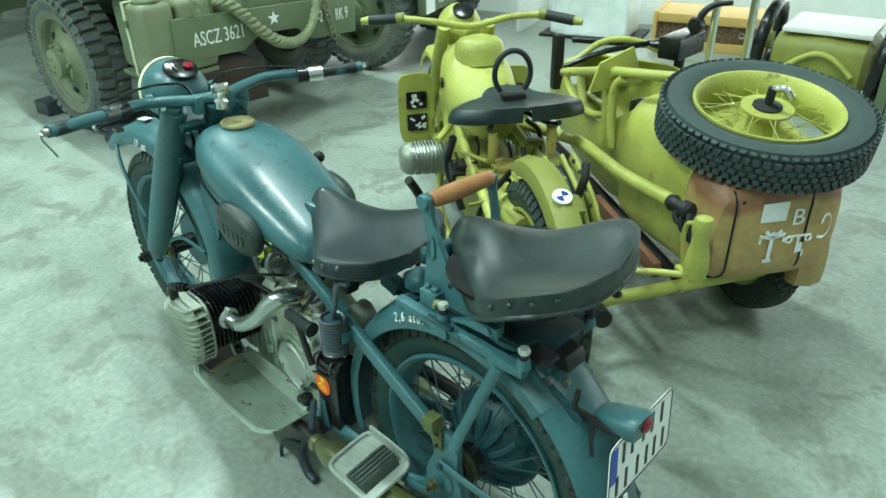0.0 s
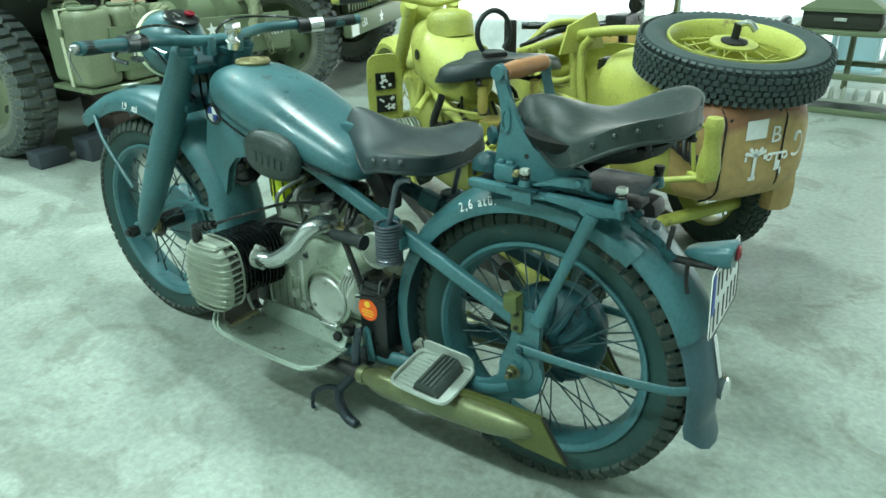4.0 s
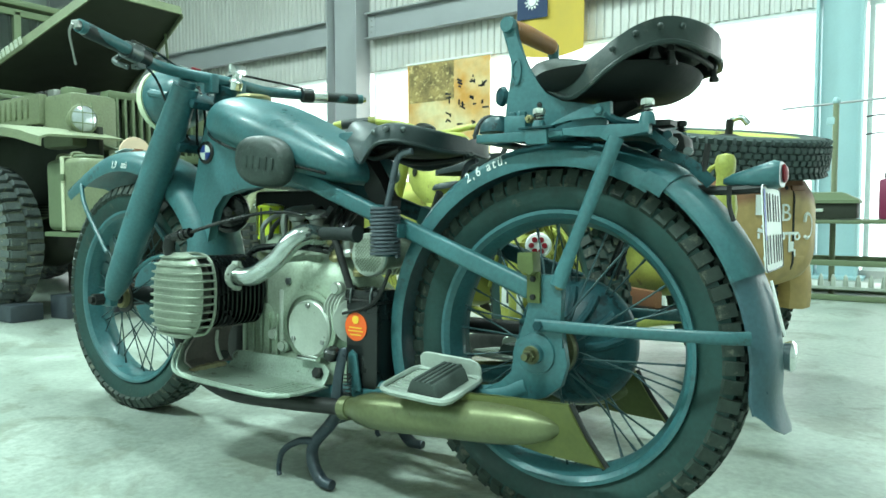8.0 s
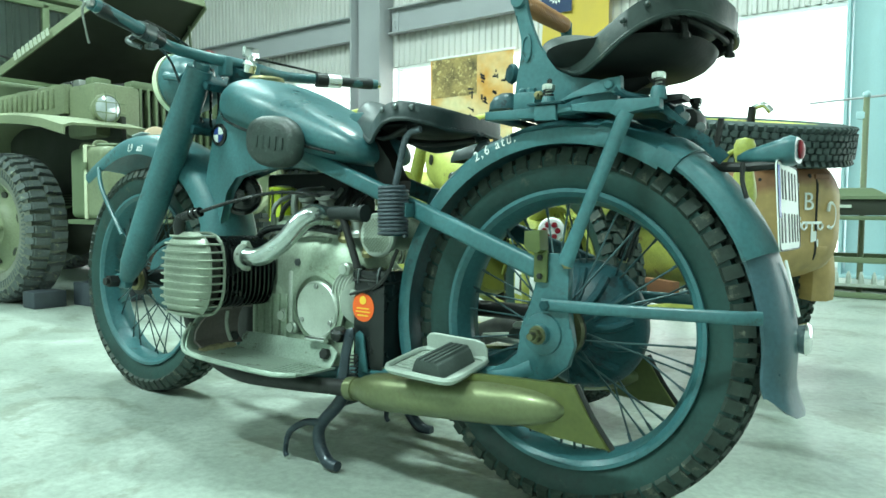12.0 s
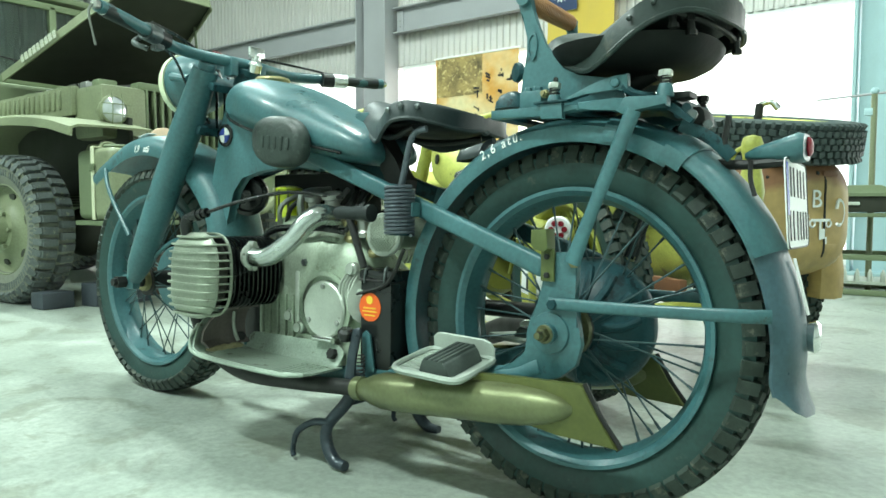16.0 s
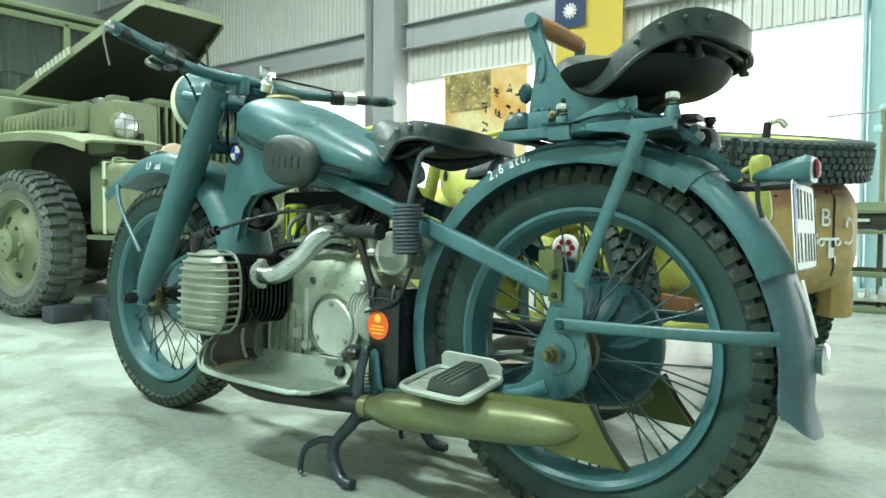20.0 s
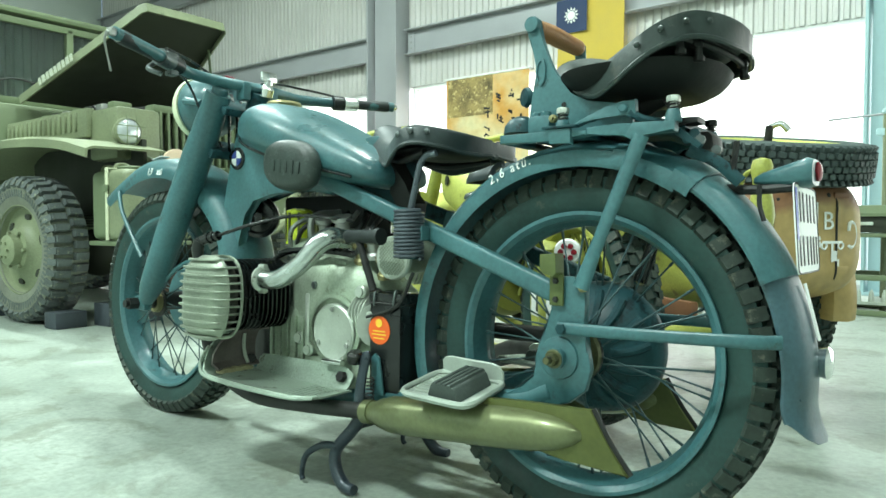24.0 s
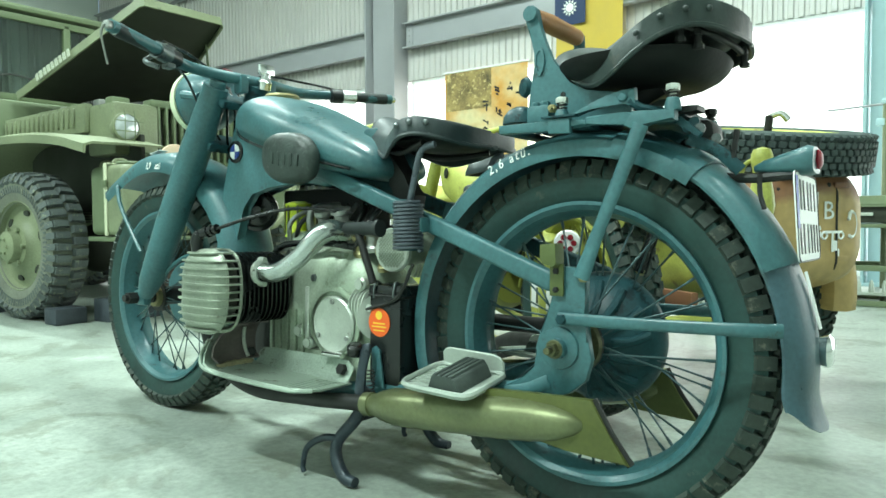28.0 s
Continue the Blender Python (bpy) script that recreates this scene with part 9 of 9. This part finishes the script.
# raised bonnet side with louvres, pale stencil bars and a folded flap
bm = bm_new()
box(bm, (-0.40, -0.40, 1.10), (1.30, 0.02, 0.30), 0.006, Matrix.Rotation(0.06, 4, "Y"))
flap = part("bonnet_flap", bm, OLIVE, car, "raised louvred bonnet side")
bm = bm_new()
for k in range(8):
    box(bm, (-0.95 + 0.14 * k, -0.4125, 1.235 - 0.006 * k), (0.10, 0.002, 0.028))
part("stencil_bar", bm, LETTER, flap, "worn white stencil", 0)
for c in range(3):
    for k in range(3):
        bm = bm_new()
        box(bm, (-0.72 + 0.34 * c, -0.415, 1.17 - 0.045 * k), (0.20, 0.012, 0.016), 0.004)
        part("louvre", bm, OLIVE, flap)
bm = bm_new()
slab(bm, [(-0.02, 1.315), (0.52, 1.125), (0.52, 1.02), (-0.02, 1.06)], -0.345, -0.325, "xz", 0.005)
part("bonnet_top", bm, OLIVE, car)
bm = bm_new()
box(bm, (-0.4, 0, 0.92), (1.3, 0.66, 0.10), 0.03)
box(bm, (-0.3, -0.1, 0.99), (0.7, 0.3, 0.1), 0.03)
part("engine", bm, OLIVE_SHADED, car)
# windscreen posts and canvas tilt
bm = bm_new()
for y in (-0.68, 0.68):
    box(bm, (-1.05, y, 1.22), (0.05, 0.05, 0.62), 0.01)
    box(bm, (-1.75, y, 1.22), (0.03, 0.04, 0.62), 0.01)
box(bm, (-1.05, 0, 1.53), (0.05, 1.4, 0.05), 0.01)
box(bm, (-1.05, 0, 0.95), (0.05, 1.4, 0.05), 0.01)
part("windscreen_frame", bm, OLIVE, car)
bm = bm_new()
rows = []
for x, zt, dr in ((-0.04, 1.335, 0.012), (-0.10, 1.36, 0.02), (-0.45, 1.43, 0.02), (-1.05, 1.56, 0.03), (-1.5, 1.60, 0.05), (-2.0, 1.60, 0.06), (-2.6, 1.58, 0.08), (-3.2, 1.54, 0.12)):
    rows.append([(x, y, zt - (0.02 + 0.05 * abs(y) ** 2) - (dr if abs(y) > 0.74 else 0) + 0.012 * math.sin(9 * x) + 0.008 * math.sin(17 * x + 6 * y)) for y in (-0.77, -0.76, -0.72, -0.4, 0, 0.4, 0.72, 0.76, 0.77)])
loft(bm, rows, cap=False, closed=False)
thicken(bm, 0.008)
part("canvas_top", bm, CANVAS, car, "sagging olive canvas top")
bm = bm_new()
loft(bm, [[(x, 0.75 + 0.01 * math.sin(14 * x), z) for z in (0.98, 1.15, 1.30, zt)] for x, zt in ((-0.12, 1.31), (-0.5, 1.40), (-1.05, 1.52), (-1.6, 1.56), (-2.2, 1.56), (-3.1, 1.50))], cap=False, closed=False)
thicken(bm, 0.006)
part("side_curtain", bm, CANVAS, car)
bm = bm_new()
tube(bm, ((-1.08, -0.72, 1.10), (-1.06, -0.82, 1.22), (-1.05, -0.86, 1.34)), 0.008, 8, 4)
disc(bm, (-1.04, -0.87, 1.38), (1, 0, 0), 0.055, 0.02, 24, 0.006)
part("side_mirror", bm, OLIVE, car)
bm = bm_new()
box(bm, (-1.7, 0, 0.62), (3.6, 0.9, 0.12), 0.02)
part("chassis", bm, OLIVE_SHADED, car)

# ---- stand, boxes and clutter by the back wall ----
rack = thing("steel_stand", "dark olive steel work stand with a flat shelf", "stand", pose(0.10, 4.1, 0, 0, 0, 0))
W, D, H = 0.74, 0.5, 0.49
for x in (-W / 2, W / 2):
    for y in (-D / 2, D / 2):
        bm = bm_new()
        box(bm, (x, y, H / 2), (0.06, 0.06, H), 0.004)
        part("leg", bm, OLIVE, rack)
for z in (0.02, 0.24):
    for y in (-D / 2, D / 2):
        bm = bm_new()
        box(bm, (0, y, z), (W - 0.06, 0.035, 0.035), 0.004)
        part("rail", bm, OLIVE, rack)
bm = bm_new()
box(bm, (0.05, 0, H + 0.012), (W + 0.12, D + 0.06, 0.024), 0.004)
part("shelf", bm, OLIVE, rack)
bm = bm_new()
box(bm, (0, 0, 0.075), (W - 0.10, D - 0.12, 0.02), 0.003)
for k in range(9):
    lathe(bm, [(0, 0), (0.018, 0), (0.014, 0.05), (0.006, 0.075), (0, 0.078)], (-0.28 + 0.07 * k, -0.17, 0.085), (0, 0, 1), 10)
part("pegged_tray", bm, ALU_PALE, rack, "pale tray with a row of pegs")
chest = thing("ammunition_chest", "flat olive metal chest with a peaked lid", "chest", pose(0.0, 4.05, 0.515))
bm = bm_new()
box(bm, (0, 0, 0.055), (0.44, 0.30, 0.10), 0.006)
part("chest_body", bm, OLIVE_SHADED, chest)
bm = bm_new()
loft(bm, [[(x * w_, y * d_, z) for x, y in ((-1, -1), (1, -1), (1, 1), (-1, 1))] for w_, d_, z in ((0.235, 0.165, 0.105), (0.235, 0.165, 0.125), (0.14, 0.09, 0.175), (0.12, 0.07, 0.178))])
part("chest_lid", bm, OLIVE, chest, "", 20)
bm = bm_new()
box(bm, (0, -0.155, 0.06), (0.07, 0.012, 0.02), 0.003)
part("latch", bm, ALU_PALE, chest)
pole = thing("upright_pole", "thin grey pole with a cross bar", "pole", pose(0.06, 4.25, 0))
bm = bm_new()
rod(bm, (0, 0, 0.0), (0, 0, 1.31), 0.019, 12)
part("post", bm, OLIVE_PALE, pole)
bm = bm_new()
rod(bm, (-0.34, 0, 1.285), (0.30, 0, 1.31), 0.008, 8)
part("cross_bar", bm, STEEL_GREY, pole)
bm = bm_new()
bmesh.ops.create_uvsphere(bm, u_segments=14, v_segments=8, radius=0.026, matrix=Matrix.Translation((0, 0, 1.315)))
part("knob", bm, TEAL_STEEL, pole)
bm = bm_new()
box(bm, (-0.03, 0, 1.18), (0.05, 0.04, 0.05), 0.008)
part("clamp", bm, TEAL_STEEL, pole)
tin = thing("oil_can", "red-purple oil can with a yellow label", "can", pose(0.42, 4.12, 0.515))
bm = bm_new()
box(bm, (0, 0, 0.13), (0.18, 0.12, 0.26), 0.02)
part("can_body", bm, CAN_RED, tin)
bm = bm_new()
box(bm, (0.02, -0.062, 0.10), (0.10, 0.003, 0.13))
part("label", bm, CAN_YELLOW, tin, smooth=0)
bm = bm_new()
tube(bm, ((-0.05, 0, 0.25), (-0.05, 0, 0.30), (0.04, 0, 0.30), (0.05, 0, 0.25)), 0.009, 8, 4)
rod(bm, (0.07, 0, 0.255), (0.07, 0, 0.285), 0.018, 12)
part("can_handle", bm, BLACK, tin)
for z in (0.86, 0.72):
    bm = bm_new()
    tube(bm, ((0.17, WALL_Y - 0.3, z + 0.45), (0.30, WALL_Y - 0.3, z + 0.46), (0.6, WALL_Y - 0.3, z + 0.455)), 0.006, 6, 4)
    solid("wall_hook_bar", bm, BLACK_IRON, "thin dark bar fixed beside the teal column", "bar", group="bars by the column", kind="structure")

# low white board and crate line behind the sidecar
CR = basis((-2.16, 4.48, 0), (0.953, 0.302, 0), (-0.302, 0.953, 0))
crate = thing("wooden_crate", "ochre wooden crate with a pierced brown front", "crate", CR)
bm = bm_new()
box(bm, (0.44, 0.22, 0.035), (0.92, 0.44, 0.07), 0.006)
part("base_board", bm, CRATE, crate)
bm = bm_new()
box(bm, (0.44, 0.22, 0.245), (0.92, 0.44, 0.07), 0.006)
part("top_board", bm, CRATE, crate)
bm = bm_new()
box(bm, (0.44, 0.235, 0.14), (0.88, 0.40, 0.14), 0.004)
part("pierced_front", bm, CRATE_DARK, crate)
for r_ in range(3):
    for k in range(15):
        bm = bm_new()
        q_ = 0.021 if r_ == 1 else 0.014
        lathe(bm, [(q_ * 0.8, 0), (q_, 0.003), (q_, -0.002), (q_ * 0.6, -0.006), (0, -0.006)], (0.05 + 0.056 * k, 0.034, 0.095 + 0.046 * r_), (0, -1, 0), 12)
        part("hole", bm, BLACK if (k * 7 + r_) % 6 else ALU_PALE, crate)
for x in (0.0, 0.88):
    bm = bm_new()
    box(bm, (x, 0.22, 0.14), (0.03, 0.46, 0.30), 0.005)
    part("end_board", bm, CRATE, crate)
wrap = thing("wrapped_box", "box wrapped in crumpled white plastic", "box", basis((-3.02, 4.22, 0), (0.953, 0.302, 0), (-0.302, 0.953, 0)))
bm = bm_new()
bmesh.ops.create_grid(bm, x_segments=2, y_segments=2, size=0.5)
bm.clear()
box(bm, (0.33, 0.25, 0.20), (0.68, 0.48, 0.36), 0.03, None, 3)
bmesh.ops.subdivide_edges(bm, edges=bm.edges[:], cuts=5, use_grid_fill=True)
for v in bm.verts:
    v.co += Vector((noise.noise(v.co * 9), noise.noise(v.co * 9 + Vector((5, 0, 0))), noise.noise(v.co * 9 + Vector((0, 7, 0))))) * 0.022
part("wrapping", bm, PLASTIC_WRAP, wrap)
bm = bm_new()
box(bm, (0.33, 0.25, 0.012), (0.86, 0.5, 0.024), 0.004)
part("pallet_board", bm, BLACK_IRON, wrap)
board = thing("white_board", "low white board standing behind the boxes", "board", basis((-3.55, 4.10, 0), (0.953, 0.302, 0), (-0.302, 0.953, 0)))
bm = bm_new()
box(bm, (1.5, 0.75, 0.17), (4.2, 0.03, 0.34), 0.004)
box(bm, (0.22, 0.38, 0.17), (0.03, 0.74, 0.34), 0.004)
part("panel", bm, WHITE, board)

# machine gun on its mount over the sidecar's nose
gun = thing("mounted_gun", "black machine gun on a pivot mount", "gun", GM)
bm = bm_new()
tube(bm, ((-1.03, 0.42, 0.69), (-1.04, 0.60, 0.74), (-1.10, 0.90, 0.75)), 0.012, 10, 4)
rod(bm, (-1.28, 0.55, 0.74), (-1.00, 0.94, 0.745), 0.017, 12)
part("barrel", bm, BLACK, gun)
bm = bm_new()
box(bm, (-0.99, 0.92, 0.76), (0.10, 0.22, 0.09), 0.012, Matrix.Rotation(0.6, 4, "Z"))
part("receiver", bm, BLACK, gun)
bm = bm_new()
tube(bm, ((-0.98, 0.95, 0.78), (-0.97, 0.98, 0.88), (-0.95, 1.02, 0.92), (-0.92, 1.08, 0.93)), [0.014, 0.016, 0.013, 0.010], 10, 4)
disc(bm, (-0.97, 0.97, 0.84), (0.4, -0.9, 0), 0.035, 0.03, 18, 0.006)
part("sight_mount", bm, BLACK, gun)
bm = bm_new()
box(bm, (-1.22, 0.46, 0.66), (0.05, 0.045, 0.24), 0.008)
part("ammunition_holder", bm, BLACK_IRON, gun)
bm = bm_new()
rod(bm, (-0.99, 0.92, 0.60), (-0.99, 0.92, 0.73), 0.022, 12)
part("pivot", bm, BLACK_IRON, gun)

# another sidecar machine beyond: cushion, rounded body, black hoops, bright poles
other = thing("parked_sidecar", "olive-green sidecar with a white cloth over its seat", "sidecar", pose(-0.72, 4.15, 0, 0, 0, 8))
bm = bm_new()
loft(bm, [tub(x, 0.0, hw_, z0, z1, 0.45, 28) for x, hw_, z0, z1 in ((-0.30, 0.20, 0.10, 0.36), (-0.28, 0.26, 0.07, 0.40), (0.0, 0.28, 0.06, 0.42), (0.24, 0.26, 0.07, 0.40), (0.28, 0.2, 0.10, 0.36))])
part("body", bm, LIME_SHADED, other)
bm = bm_new()
box(bm, (0.0, 0.02, 0.435), (0.52, 0.50, 0.035), 0.015)
part("cloth", bm, DUST_WHITE, other, "white cloth cover")
bm = bm_new()
tube(bm, [(-0.20 + 0.40 * k / 8, -0.285, 0.20 + 0.12 * math.sin(math.pi * k / 8)) for k in range(9)], 0.018, 10, 3)
part("body_rail", bm, LIME, other)
for x, y in ((-0.40, 0.10), (0.34, -0.10)):
    bm = bm_new()
    tube(bm, [(x + 0.02 * math.sin(a), y + 0.245 * math.cos(a), 0.285 + 0.245 * math.sin(a)) for a in (2 * math.pi * k / 28 for k in range(29))], 0.042, 14, 1)
    ow = part("tyre", bm, BLACK, other, "black narrow tyre")
    bm = bm_new()
    rod(bm, (x - 0.03, y, 0.285), (x + 0.03, y, 0.285), 0.05, 16)
    part("hub", bm, LIME_SHADED, ow)
for x, y in ((-0.76, 2.50), (-0.55, 2.42)):
    pl_ = thing("bright_pole", "bright steel pole on a round foot", "pole", pose(x, y, 0), group="bright poles")
    bm = bm_new()
    rod(bm, (0, 0, 0.02), (0, 0, 1.02), 0.019, 14)
    part("post", bm, CHROME, pl_)
    bm = bm_new()
    lathe(bm, [(0, 0), (0.13, 0), (0.13, 0.012), (0.04, 0.03), (0, 0.03)], (0, 0, 0), (0, 0, 1), 28)
    part("foot", bm, STEEL, pl_)
